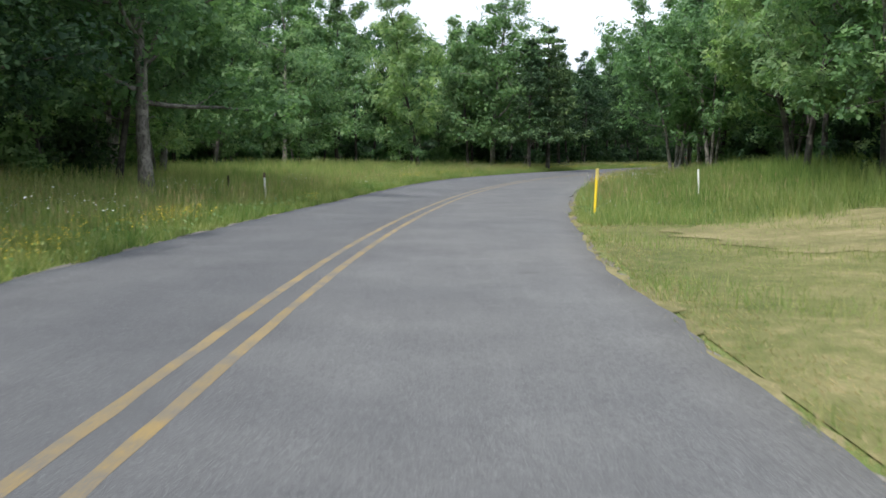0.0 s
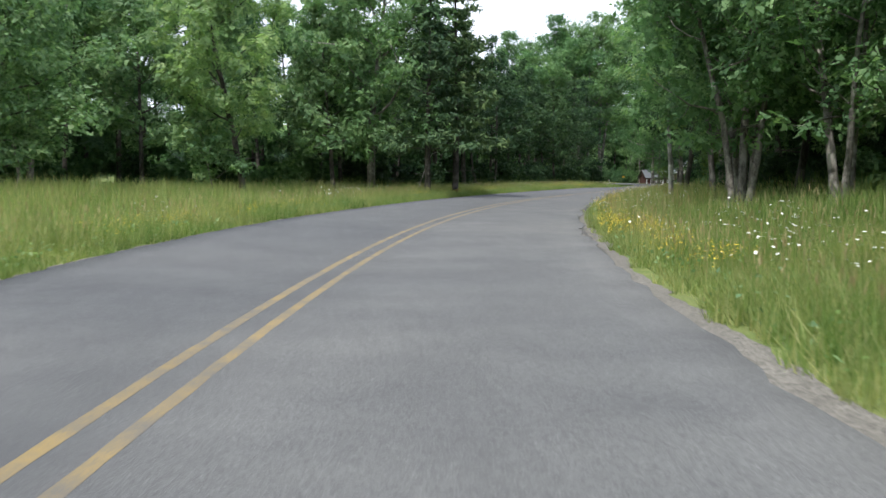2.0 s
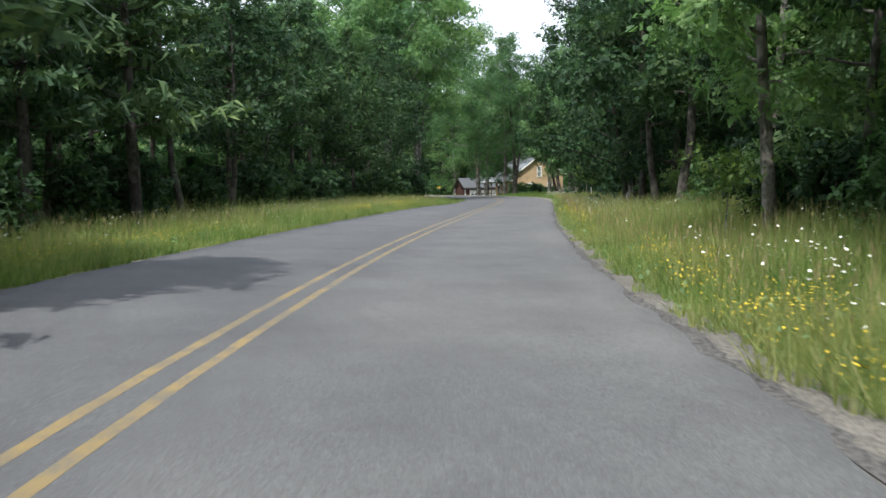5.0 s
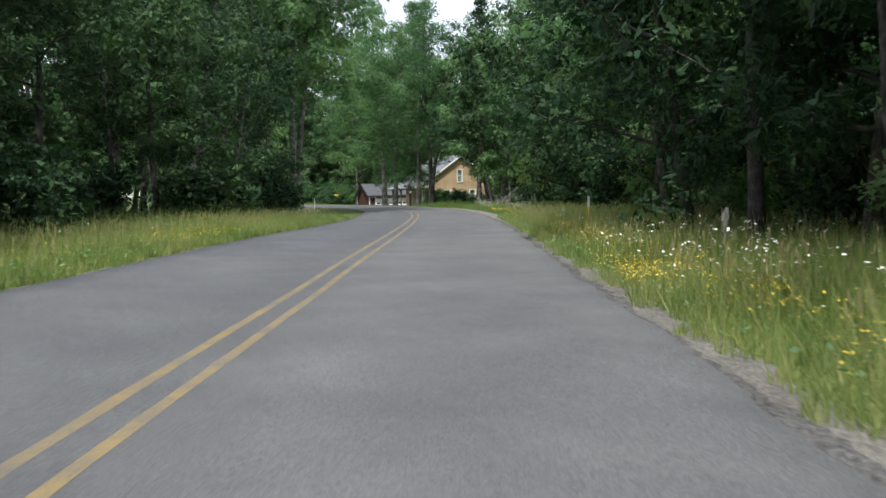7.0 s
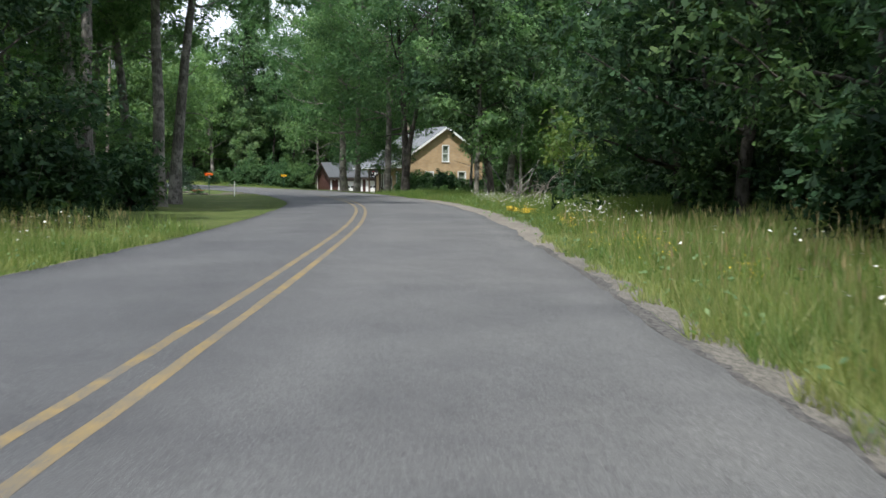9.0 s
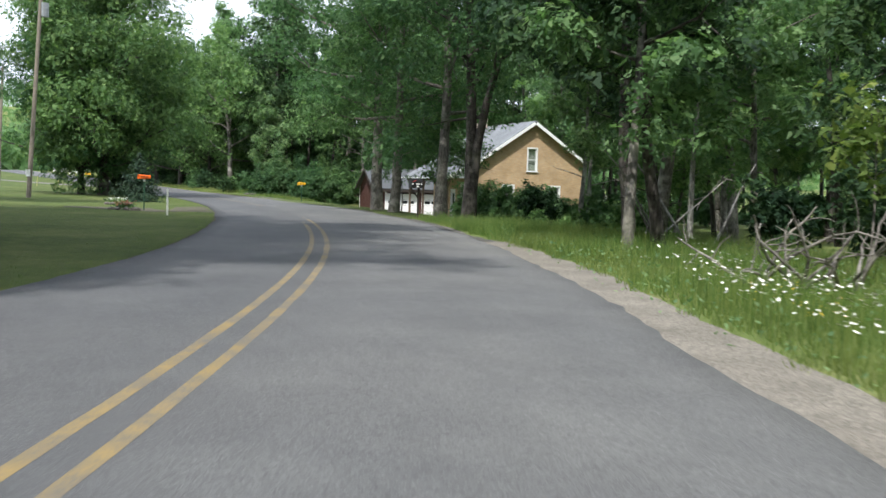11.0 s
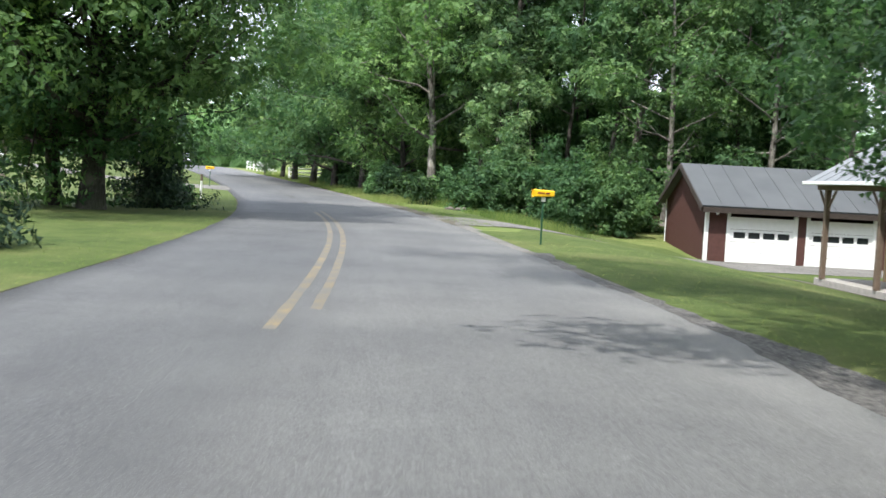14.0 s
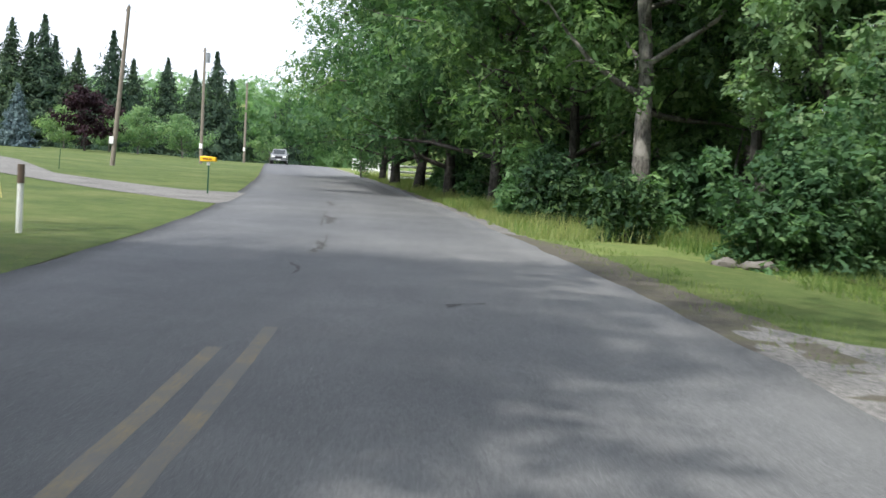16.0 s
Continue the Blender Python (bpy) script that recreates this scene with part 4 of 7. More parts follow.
def wall_mesh(w, h, holes, t=0.22, gable=0.0):
    """A wall in the xz plane from 0 to w with rectangular holes, t thick to +y; gable: the peak's height over the eaves."""
    bm = bmesh.new()
    xs = sorted({0, w, *(v for a in holes for v in (a[0], a[2]))} | ({w / 2} if gable else set()))
    zs = sorted({0, h, *(v for a in holes for v in (a[1], a[3]))})
    top = lambda x: h + gable * (1 - abs(2 * x / w - 1))
    quads = []
    for x0, x1 in zip(xs, xs[1:]):
        for z0, z1 in zip(zs, zs[1:]):
            cx, cz = (x0 + x1) / 2, (z0 + z1) / 2
            if z1 <= h + 1e-6 and not any(a[0] < cx < a[2] and a[1] < cz < a[3] for a in holes):
                quads.append(((x0, z0), (x1, z0), (x1, z1), (x0, z1)))
    if gable:
        gh = [a for a in holes if a[3] > h]
        for x0, x1 in zip(xs, xs[1:]):
            cx = (x0 + x1) / 2
            hole = [a for a in gh if a[0] < cx < a[2]]
            z0 = max([a[3] for a in hole], default=h)
            quads.append(((x0, z0), (x1, z0), (x1, top(x1)), (x0, top(x0))))
    seen = {}
    def v(x, y, z):
        k = (round(x, 4), round(y, 4), round(z, 4))
        if k not in seen:
            seen[k] = bm.verts.new(k)
        return seen[k]
    for q in quads:
        for y, rev in ((0, False), (t, True)):
            vs = list(dict.fromkeys(v(x, y, z) for x, z in q))
            try:
                bm.faces.new(vs[::-1] if rev else vs)
            except ValueError:
                pass
    for e in [e for e in bm.edges if len(e.link_faces) == 1 and abs(e.verts[0].co.y) < 1e-6 and abs(e.verts[1].co.y) < 1e-6]:
        a, b = e.verts
        try:
            bm.faces.new((a, b, v(b.co.x, t, b.co.z), v(a.co.x, t, a.co.z)))
        except ValueError:
            pass
    bmesh.ops.recalc_face_normals(bm, faces=bm.faces)
    return bm


def at_local(ob, x, y, z, turn=0.0):
    ob.matrix_basis = pose(x, y, z, 0, 0, turn)
    return ob


def sash_window(parent, x, z, w, h, y=0.0, turn=None, place=None, name="window", curtain=True):
    """A white sash window in the wall's plane; its frame stands 3 cm proud."""
    win = part(name, boxes((x, y - 0.03, z, x + 0.09, y + 0.16, z + h), (x + w - 0.09, y - 0.03, z, x + w, y + 0.16, z + h), (x + 0.09, y - 0.03, z + h - 0.1, x + w - 0.09, y + 0.16, z + h), bevel=0.006), parent, "white painted window frame", TRIM)
    part("sill", boxes((x - 0.06, y - 0.09, z - 0.06, x + w + 0.06, y + 0.14, z), bevel=0.008), win, "stone window sill", TRIM)
    for i in range(2):
        z0, z1, yy = z + 0.0 + i * (h - 0.1) / 2, z + (i + 1) * (h - 0.1) / 2, y + 0.07 - 0.035 * i
        part("sash", boxes((x + 0.09, yy, z0, x + 0.14, yy + 0.035, z1), (x + w - 0.14, yy, z0, x + w - 0.09, yy + 0.035, z1), (x + 0.14, yy, z0, x + w - 0.14, yy + 0.035, z0 + 0.05), (x + 0.14, yy, z1 - 0.05, x + w - 0.14, yy + 0.035, z1)), win, "", TRIM)
        part("pane", boxes((x + 0.14, yy + 0.012, z0 + 0.05, x + w - 0.14, yy + 0.018, z1 - 0.05)), win, "", CLEAR_GLASS if curtain else GLASS)
    if curtain:
        bm = bmesh.new()
        n = 14
        for i in range(n):
            a, b = x + 0.1 + (w - 0.2) * i / n, x + 0.1 + (w - 0.2) * (i + 1) / n
            ya, yb = y + 0.19 + 0.015 * (i % 2), y + 0.19 + 0.015 * ((i + 1) % 2)
            bm.faces.new([bm.verts.new(p) for p in ((a, ya, z + 0.05), (b, yb, z + 0.05), (b, yb, z + h * 0.9), (a, ya, z + h * 0.9))])
        part("curtain", bm, win, "pale gathered curtain", CURTAIN)
    return win


def roof_slope(x0, z0, x1, z1, y0, y1, t=0.10, seam=0.0):
    """A sloping slab in local axes from the eaves (x0, z0) to the ridge (x1, z1), or one rib on it."""
    bm = bmesh.new()
    L = math.hypot(x1 - x0, z1 - z0)
    nx, nz = -(z1 - z0) / L, (x1 - x0) / L
    if nz < 0:
        nx, nz = -nx, -nz
    def slab(a0, a1, ya, yb, lo, hi):
        pts = []
        for y in (ya, yb):
            for a in (a0, a1):
                for d in (lo, hi):
                    pts.append(bm.verts.new((x0 + (x1 - x0) * a + nx * d, y, z0 + (z1 - z0) * a + nz * d)))
        i = lambda y, a, d: pts[y * 4 + a * 2 + d]
        for f in (((0, 0, 0), (0, 1, 0), (0, 1, 1), (0, 0, 1)), ((1, 0, 0), (1, 0, 1), (1, 1, 1), (1, 1, 0)), ((0, 0, 1), (0, 1, 1), (1, 1, 1), (1, 0, 1)), ((0, 0, 0), (1, 0, 0), (1, 1, 0), (0, 1, 0)), ((0, 0, 0), (0, 0, 1), (1, 0, 1), (1, 0, 0)), ((0, 1, 0), (1, 1, 0), (1, 1, 1), (0, 1, 1))):
            bm.faces.new([i(*q) for q in f])
    if seam == 0:
        slab(0, 1, y0, y1, 0, t)
    else:                                            # one rib of a standing seam
        slab(0, 1, y0, y1, t - 0.002, t + 0.022)
    bmesh.ops.recalc_face_normals(bm, faces=bm.faces)
    return bm


def brick_house():
    """One-and-a-half storey brick house: gable to the south, porch along the west side."""
    g = -1.12
    ob = thing("house", "tan brick farmhouse with grey metal roof and open porch", "house", at=(73.0, 226.5, g))
    W, D, EAVE, PEAK = 8.2, 9.0, 4.36, 2.76
    # windows in the gable wall: attic, ground floor left and right
    att, lo1, lo2 = (3.68, 3.70, 4.50, 5.38), (1.85, 0.95, 2.8, 2.75), (5.4, 0.95, 6.35, 2.75)
    south = part("wall", wall_mesh(W, EAVE, [att, lo1, lo2], gable=PEAK), ob, "gable wall of tan brick", BRICK)
    north = part("wall", wall_mesh(W, EAVE, [], gable=PEAK), ob, "", BRICK)
    at_local(north, W, D, 0, 180)
    wins = [(2.05, 0.95, 2.95, 2.75), (4.05, 0.22, 5.0, 2.3), (6.45, 0.95, 7.35, 2.75)]
    west = part("wall", wall_mesh(D - 0.44, EAVE, [(D - 0.44 - b, z0, D - 0.44 - a, z1) for a, z0, b, z1 in wins]), ob, "", BRICK)
    at_local(west, 0, D - 0.22, 0, -90)
    east = part("wall", wall_mesh(D - 0.44, EAVE, []), ob, "", BRICK)
    at_local(east, W, 0.22, 0, 90)
    part("foundation", boxes((-0.05, -0.05, -0.5, W + 0.05, D + 0.05, 0.25), bevel=0.02), ob, "tan brick plinth", BRICK)
    sash_window(south, att[0], att[1], att[2] - att[0], att[3] - att[1])
    sash_window(south, lo1[0], lo1[1], lo1[2] - lo1[0], lo1[3] - lo1[1])
    sash_window(south, lo2[0], lo2[1], lo2[2] - lo2[0], lo2[3] - lo2[1])
    ac = part("air_conditioner", boxes((2.0, -0.34, 1.02, 2.62, 0.1, 1.45), bevel=0.02), south, "white window air conditioner", WHITE)
    part("grille", boxes(*[(2.05, -0.352, 1.08 + 0.045 * i, 2.57, -0.34, 1.10 + 0.045 * i) for i in range(8)]), ac, "", BLACK)
    for a, z0, b, z1 in wins:
        if b - a < 0.92:
            sash_window(west, D - 0.44 - b, z0, b - a, z1 - z0)
    d0 = D - 0.44 - 5.0
    door = part("door", boxes((d0 + 0.08, 0.08, 0.22, d0 + 0.87, 0.13, 2.22), bevel=0.006), west, "white panelled front door", WHITE)
    part("frame", boxes((d0, -0.02, 0.22, d0 + 0.08, 0.16, 2.3), (d0 + 0.87, -0.02, 0.22, d0 + 0.95, 0.16, 2.3), (d0 + 0.08, -0.02, 2.22, d0 + 0.87, 0.16, 2.3)), door, "", TRIM)
    part("pane", boxes((d0 + 0.2, 0.072, 1.25, d0 + 0.75, 0.08, 2.0)), door, "", GLASS)
    part("handle", rods(((d0 + 0.78, 0.06, 1.2), (d0 + 0.78, 0.02, 1.2), 0.03)), door, "", STEEL)
    for side, x0 in ((-1, -0.35), (1, W + 0.35)):
        k = PEAK / (W / 2)
        slope = part("roof", roof_slope(x0, EAVE - 0.35 * k + 0.02, W / 2, EAVE + PEAK + 0.02, -0.4, D + 0.4, 0.09), ob, "grey standing-seam metal roof slope", ROOF)
        for i in range(15):
            part("seam", roof_slope(x0, EAVE - 0.35 * k + 0.02, W / 2, EAVE + PEAK + 0.02, 0.2 + 0.6 * i - 0.012, 0.2 + 0.6 * i + 0.012, 0.09, 1), slope, "", ROOF)
        part("bargeboard", roof_slope(x0, EAVE - 0.35 * k - 0.17, W / 2, EAVE + PEAK - 0.17, -0.45, -0.41, 0.20), ob, "white bargeboard", WHITE)
        part("gutter", boxes((x0 - 0.06, -0.4, EAVE - 0.35 * k - 0.08, x0 + 0.02, D + 0.4, EAVE - 0.35 * k + 0.04), bevel=0.02), ob, "", TRIM)
    ch = part("chimney", boxes((3.15, 7.9, 6.0, 3.85, 8.6, 8.05), bevel=0.01), ob, "pale brick chimney", CHIMNEY)
    part("cap", boxes((3.08, 7.83, 8.05, 3.92, 8.67, 8.17), bevel=0.02), ch, "", CONCRETE)
    # porch
    por = part("porch_floor", boxes((-2.0, 0.4, -0.3, -0.005, 9.3, 0.24), bevel=0.02), ob, "concrete porch floor", CONCRETE)
    pr = part("porch_roof", roof_slope(-2.35, 3.02, 0.85, 4.86, 0.1, 9.6, 0.07), ob, "grey metal porch roof running up to the main roof", ROOF)
    for i in range(15):
        part("seam", roof_slope(-2.35, 3.02, 0.85, 4.86, 0.35 + 0.62 * i - 0.012, 0.35 + 0.62 * i + 0.012, 0.07, 1), pr, "", ROOF)
    for y0, y1 in ((0.28, 0.34), (9.34, 9.40)):          # boarded ends under the porch roof
        bm = bmesh.new()
        tri = [(-2.04, 3.06), (-0.004, 3.06), (-0.004, 4.34), (-2.04, 3.17)]
        lo, hi = [[bm.verts.new((x, y, z)) for x, z in tri] for y in (y0, y1)]
        bm.faces.new(lo)
        bm.faces.new(hi[::-1])
        for i in range(4):
            bm.faces.new((lo[i], hi[i], hi[(i + 1) % 4], lo[(i + 1) % 4]))
        bmesh.ops.recalc_face_normals(bm, faces=bm.faces)
        part("porch_gable", bm, ob, "pale boarded porch end", TRIM)
    part("porch_rake", roof_slope(-2.35, 2.88, -0.36, 4.02, 0.05, 0.09, 0.18), ob, "white board along the porch end", WHITE)
    part("porch_beam", boxes((-2.05, 0.2, 2.86, -1.9, 9.4, 3.06), bevel=0.01), ob, "weathered timber porch beam", POST_WOOD)
    part("porch_gutter", boxes((-2.45, 0.1, 3.0, -2.35, 9.6, 3.10), bevel=0.02), ob, "", TRIM)
    for y in (0.6, 2.7, 5.75, 8.85):
        p = part("porch_post", boxes((-2.04, y - 0.07, 0.24, -1.9, y + 0.07, 2.86), bevel=0.008), ob, "weathered timber porch post", POST_WOOD)
        for s in (-1, 1):
            part("brace", rods(((-1.97, y, 2.25), (-1.97, y + s * 0.5, 2.84), 0.045), n=4), p, "", POST_WOOD)
    return ob


def garage():
    """Low two-door garage with brown boarding."""
    g = -1.47
    ob = thing("garage", "red-brown boarded garage with two white doors", "garage", at=(71.75, 247.3, g), turn=-3.0)
    W, D, H, PK = 9.3, 6.2, 2.62, 1.55
    doors = ((0.9, 0.0, 3.8, 2.2), (4.25, 0.0, 7.15, 2.2))
    part("front_wall", wall_mesh(W, H, [d for d in doors], 0.14), ob, "", SIDING)
    gable = part("gable_wall", wall_mesh(D, H, [], 0.14, PK), ob, "red-brown boarded gable wall", SIDING)
    at_local(gable, -0.002, D + 0.07, 0, -90)
    g2 = part("gable_wall", wall_mesh(D, H, [], 0.14, PK), ob, "", SIDING)
    at_local(g2, W + 0.002, 0.07, 0, 90)
    back = part("back_wall", wall_mesh(W, H, [], 0.14), ob, "", SIDING)
    at_local(back, W, D + 0.14, 0, 180)
    for i in range(int(D / 0.24)):
        y = 0.15 + i * 0.24
        part("batten", boxes((-0.022, y, 0.05, -0.003, y + 0.03, H + PK * (1 - abs(2 * (y - 0.07) / D - 1)) - 0.05)), gable if False else ob, "", SIDING)
    part("corner_board", boxes((-0.03, -0.03, 0, 0.1, -0.005, H), (-0.05, -0.03, 0, -0.024, 0.1, H), bevel=0.004), ob, "white corner board", WHITE)
    part("corner_board", boxes((-0.05, D + 0.05, 0, -0.024, D + 0.16, H), bevel=0.004), ob, "white corner board", WHITE)
    for side in (0, 1):
        k = PK / (D / 2 + 0.07)
        y0 = -0.45 if side == 0 else D + 0.59
        sl = part("roof", roof_slope(y0, H - 0.45 * k + 0.02, D / 2 + 0.07, H + PK + 0.02, -W - 0.4, 0.35, 0.08), ob, "dark grey metal garage roof slope", ROOF_DARK)
        sl.matrix_basis = Matrix(((0, -1, 0, 0), (1, 0, 0, 0), (0, 0, 1, 0), (0, 0, 0, 1)))
        for i in range(10):
            part("seam", roof_slope(y0, H - 0.45 * k + 0.02, D / 2 + 0.07, H + PK + 0.02, -0.5 - 0.95 * i - 0.012, -0.5 - 0.95 * i + 0.012, 0.08, 1), sl, "", ROOF_DARK)
        bb = part("bargeboard", roof_slope(y0, H - 0.45 * k - 0.14, D / 2 + 0.07, H + PK - 0.14, 0.36, 0.40, 0.2), ob, "dark bargeboard", DARK_WOOD)
        bb.matrix_basis = sl.matrix_basis
    part("fascia", boxes((-0.3, -0.47, H - 0.42, W + 0.3, -0.44, H - 0.2)), ob, "dark fascia", DARK_WOOD)
    for x0, z0, x1, z1 in doors:
        d = part("garage_door", boxes(*[(x0 + 0.1, 0.03 + 0.0, z0 + 0.02 + 0.5125 * i, x1 - 0.1, 0.075, z0 + 0.02 + 0.5125 * (i + 1) - 0.012) for i in range(4)], bevel=0.006), ob, "white sectional garage door with small panes", WHITE)
        part("frame", boxes((x0 - 0.04, -0.025, 0, x0 + 0.1, 0.1, z1), (x1 - 0.1, -0.025, 0, x1 + 0.04, 0.1, z1), (x0 - 0.04, -0.028, z1, x1 + 0.04, 0.1, z1 + 0.12)), d, "", WHITE)
        for i in range(4):
            a = x0 + 0.28 + i * (x1 - x0 - 0.42) / 4
            part("pane", boxes((a, 0.022, 1.19, a + 0.48, 0.03, 1.44)), d, "dark pane", GLASS)
        part("handle", rods(((x0 + 1.42, 0.02, 0.62), (x0 + 1.52, 0.02, 0.62), 0.018)), d, "", STEEL)
    lamp = part("wall_lamp", rods(((0.42, -0.02, 2.2), (0.42, -0.12, 2.2), 0.03), ((0.42, -0.12, 2.12), (0.42, -0.12, 2.26), 0.055)), ob, "white outdoor wall lamp", WHITE)
    return ob


brick_house()
garage()


def porch_bin():
    ob = thing("rubbish_bin", "large black rubbish bag and bin on the porch", "bin", at=(71.4, 229.6, -0.88))
    bm = bmesh.new()
    bmesh.ops.create_icosphere(bm, subdivisions=3, radius=0.46)
    for v in bm.verts:
        n = noise.noise(v.co * 3.0) * 0.10
        v.co = Vector((v.co.x * (0.85 + n), v.co.y * (0.8 + n), max(-0.42, v.co.z * 0.95 + n)))
        v.co.z += 0.42
    part("bag", bm, ob, "", BLACK)
    part("knot", rods(((0, 0, 0.82), (0.03, 0.02, 1.0), 0.09, 0.03)), ob, "", BLACK)


porch_bin()


# ---------------------------------------------------------------- signs, posts and boxes
def bar_rows(w, rows, th, y):
    """Plain bars in place of writing."""
    out = []
    for z, spans in rows:
        out += [(a * w, y - 0.003, z, b * w, y, z + th) for a, b in spans]
    return out


def news_tube(x, y, turn, mat, label, z=1.12, post=GREEN_STEEL):
    """A newspaper tube: a long tapered plastic box, open at one end, on a steel post."""
    ob = thing("newspaper_tube", label, "newspaper tube", "newspaper tubes", (x, y, ground_height(x, y) - 0.02), turn)
    part("post", boxes((-0.022, -0.012, -0.25, 0.022, 0.0, z), (-0.022, 0.0, -0.25, -0.016, 0.022, z), (0.016, 0.0, -0.25, 0.022, 0.022, z)), ob, "green steel channel post", post)
    bm = bmesh.new()
    rings = []
    for xx, k in ((-0.27, 1.12), (-0.255, 1.12), (0.25, 0.86), (0.26, 0.80)):
        rings.append([bm.verts.new((xx, a * 0.095 * k, z + 0.09 + b * 0.085 * k)) for a, b in ((-1, -0.8), (-0.8, -1), (0.8, -1), (1, -0.8), (1, 0.75), (0.7, 1), (-0.7, 1), (-1, 0.75))])
    for a, b in zip(rings, rings[1:]):
        for i in range(8):
            bm.faces.new((a[i], a[(i + 1) % 8], b[(i + 1) % 8], b[i]))
    bm.faces.new(rings[-1])
    inner = [bm.verts.new((-0.268, v.co.y * 0.9, z + 0.09 + (v.co.z - z - 0.09) * 0.9)) for v in rings[0]]
    deep = [bm.verts.new((0.1, v.co.y * 0.8, z + 0.09 + (v.co.z - z - 0.09) * 0.8)) for v in rings[0]]
    for i in range(8):
        bm.faces.new((rings[0][(i + 1) % 8], rings[0][i], inner[i], inner[(i + 1) % 8]))
        bm.faces.new((inner[(i + 1) % 8], inner[i], deep[i], deep[(i + 1) % 8]))
    bm.faces.new(deep[::-1])
    bmesh.ops.recalc_face_normals(bm, faces=bm.faces)
    tube_part = part("tube", bm, ob, "", mat)
    for a, b in ((-0.17, 0.0), (0.03, 0.13)):
        part("lettering", boxes((a, -0.1085, z + 0.075, b, -0.1, z + 0.108)), tube_part, "dark red bar of lettering", LETTER_RED)
    part("tag", boxes((-0.05, -0.03, z - 0.12, 0.05, -0.015, z - 0.01)), ob, "small white tag under the tube", WHITE)
    return ob


news_tube(61.8, 231.4, 4, YELLOW_SIGN, "yellow newspaper tube on a green steel post beside the drive", 1.22)
news_tube(48.2, 272.3, -4, YELLOW_SIGN, "yellow newspaper tube on a dark post at a lawn's edge")
news_tube(49.8, 207.7, 10, ORANGE, "orange newspaper tube on a dark post beside the apron", 1.42)


def marker(x, y, h, r, mat, label, cap=None, lean=(0, 0), name="marker_post", top=0.0):
    ob = thing(name, label, "post", "roadside posts", (x, y, ground_height(x, y) - 0.02))
    bm = rods(((0, 0, -0.2), (lean[0] * h, lean[1] * h, h), r, r * 0.96), n=12)
    bmesh.ops.bevel(bm, geom=[e for e in bm.edges if e.calc_length() < r], offset=r * 0.25, segments=2, affect="EDGES")
    part("shaft", bm, ob, "", mat)
    if cap:
        part("cap", rods(((lean[0] * h, lean[1] * h, h - top), (lean[0] * (h + 0.02), lean[1] * (h + 0.02), h + 0.02), r * 1.15, r * 1.1), n=12), ob, "", cap)
    return ob


marker(3.66, 24.47, 1.2, 0.036, YELLOW_POST, "yellow plastic marker post with pale top in the grass", TRIM and plain("straw_yellow_plastic", (0.62, 0.50, 0.16), 0.5), (0.05, 0.0), top=0.26)
marker(7.55, 29.8, 1.05, 0.03, WHITE_POST, "white marker post in tall grass", None, (-0.05, 0))
marker(-5.53, 31.7, 0.95, 0.035, WHITE_POST, "pale marker post with dark top in the grass", POST_WOOD, (-0.06, 0), top=0.12)
marker(-7.3, 34.3, 0.75, 0.04, DARK_WOOD, "dark timber stub post in the grass", None, (0.05, 0))
marker(40.7, 135.0, 1.15, 0.035, YELLOW_POST, "yellow marker post with white top in the grass", WHITE_POST, (0.0, 0), top=0.35)
marker(50.27, 201.5, 1.04, 0.04, WHITE_POST, "white plastic marker post at the lawn's edge", None, (0.01, 0))
marker(50.25, 254.25, 1.12, 0.05, WHITE_POST, "white marker post with a rusty brown top", POST_WOOD, (0.01, 0), top=0.28)
for x, y, l in ((43.6, 262.6, 0.12), (45.6, 263.2, -0.22), (38.2, 283.5, 0.05)):
    marker(x, y, 0.95, 0.018, GREEN_STEEL if l == 0.05 else plain("thin_yellow_rod", (0.55, 0.5, 0.2), 0.6), "thin leaning marker rod in the lawn", None, (l, 0), "marker_rod")


def box_mailbox(x, y, turn, mat, label, posts, z, L=0.52, W=0.2, flag=None):
    """A domed mailbox on a braced post."""
    ob = thing("mailbox", label, "mailbox", "", (x, y, ground_height(x, y) - 0.02), turn)
    bm = bmesh.new()
    n = 10
    prof = [(-W, 0.0), (W, 0.0)] + [(W * math.cos(a), 0.18 + W * math.sin(a)) for a in np.linspace(0, math.pi, n)]
    rings = [[bm.verts.new((yy, px, z + pz)) for px, pz in prof] for yy in (-L / 2, L / 2)]
    m = len(prof)
    for i in range(m):
        bm.faces.new((rings[0][i], rings[0][(i + 1) % m], rings[1][(i + 1) % m], rings[1][i]))
    bm.faces.new(rings[0][::-1])
    bm.faces.new(rings[1])
    bmesh.ops.recalc_face_normals(bm, faces=bm.faces)
    body = part("box", bm, ob, "", mat)
    part("post", boxes((0.08, -0.042, -0.3, 0.165, 0.042, z), bevel=0.006), ob, "timber post", posts)
    part("brace", rods(((0.1, 0, z - 0.42), (-L * 0.42, 0, z - 0.02), 0.035), n=4), ob, "", posts)
    part("board", boxes((-L / 2, -W * 0.8, z - 0.03, L / 2, W * 0.8, z - 0.002)), ob, "", posts)
    if flag:
        part("flag", rods(((-0.2, -W - 0.014, z + 0.23), (-0.06, -W - 0.014, z + 0.30), 0.022), n=4), ob, "red flag", flag)
    return ob, body


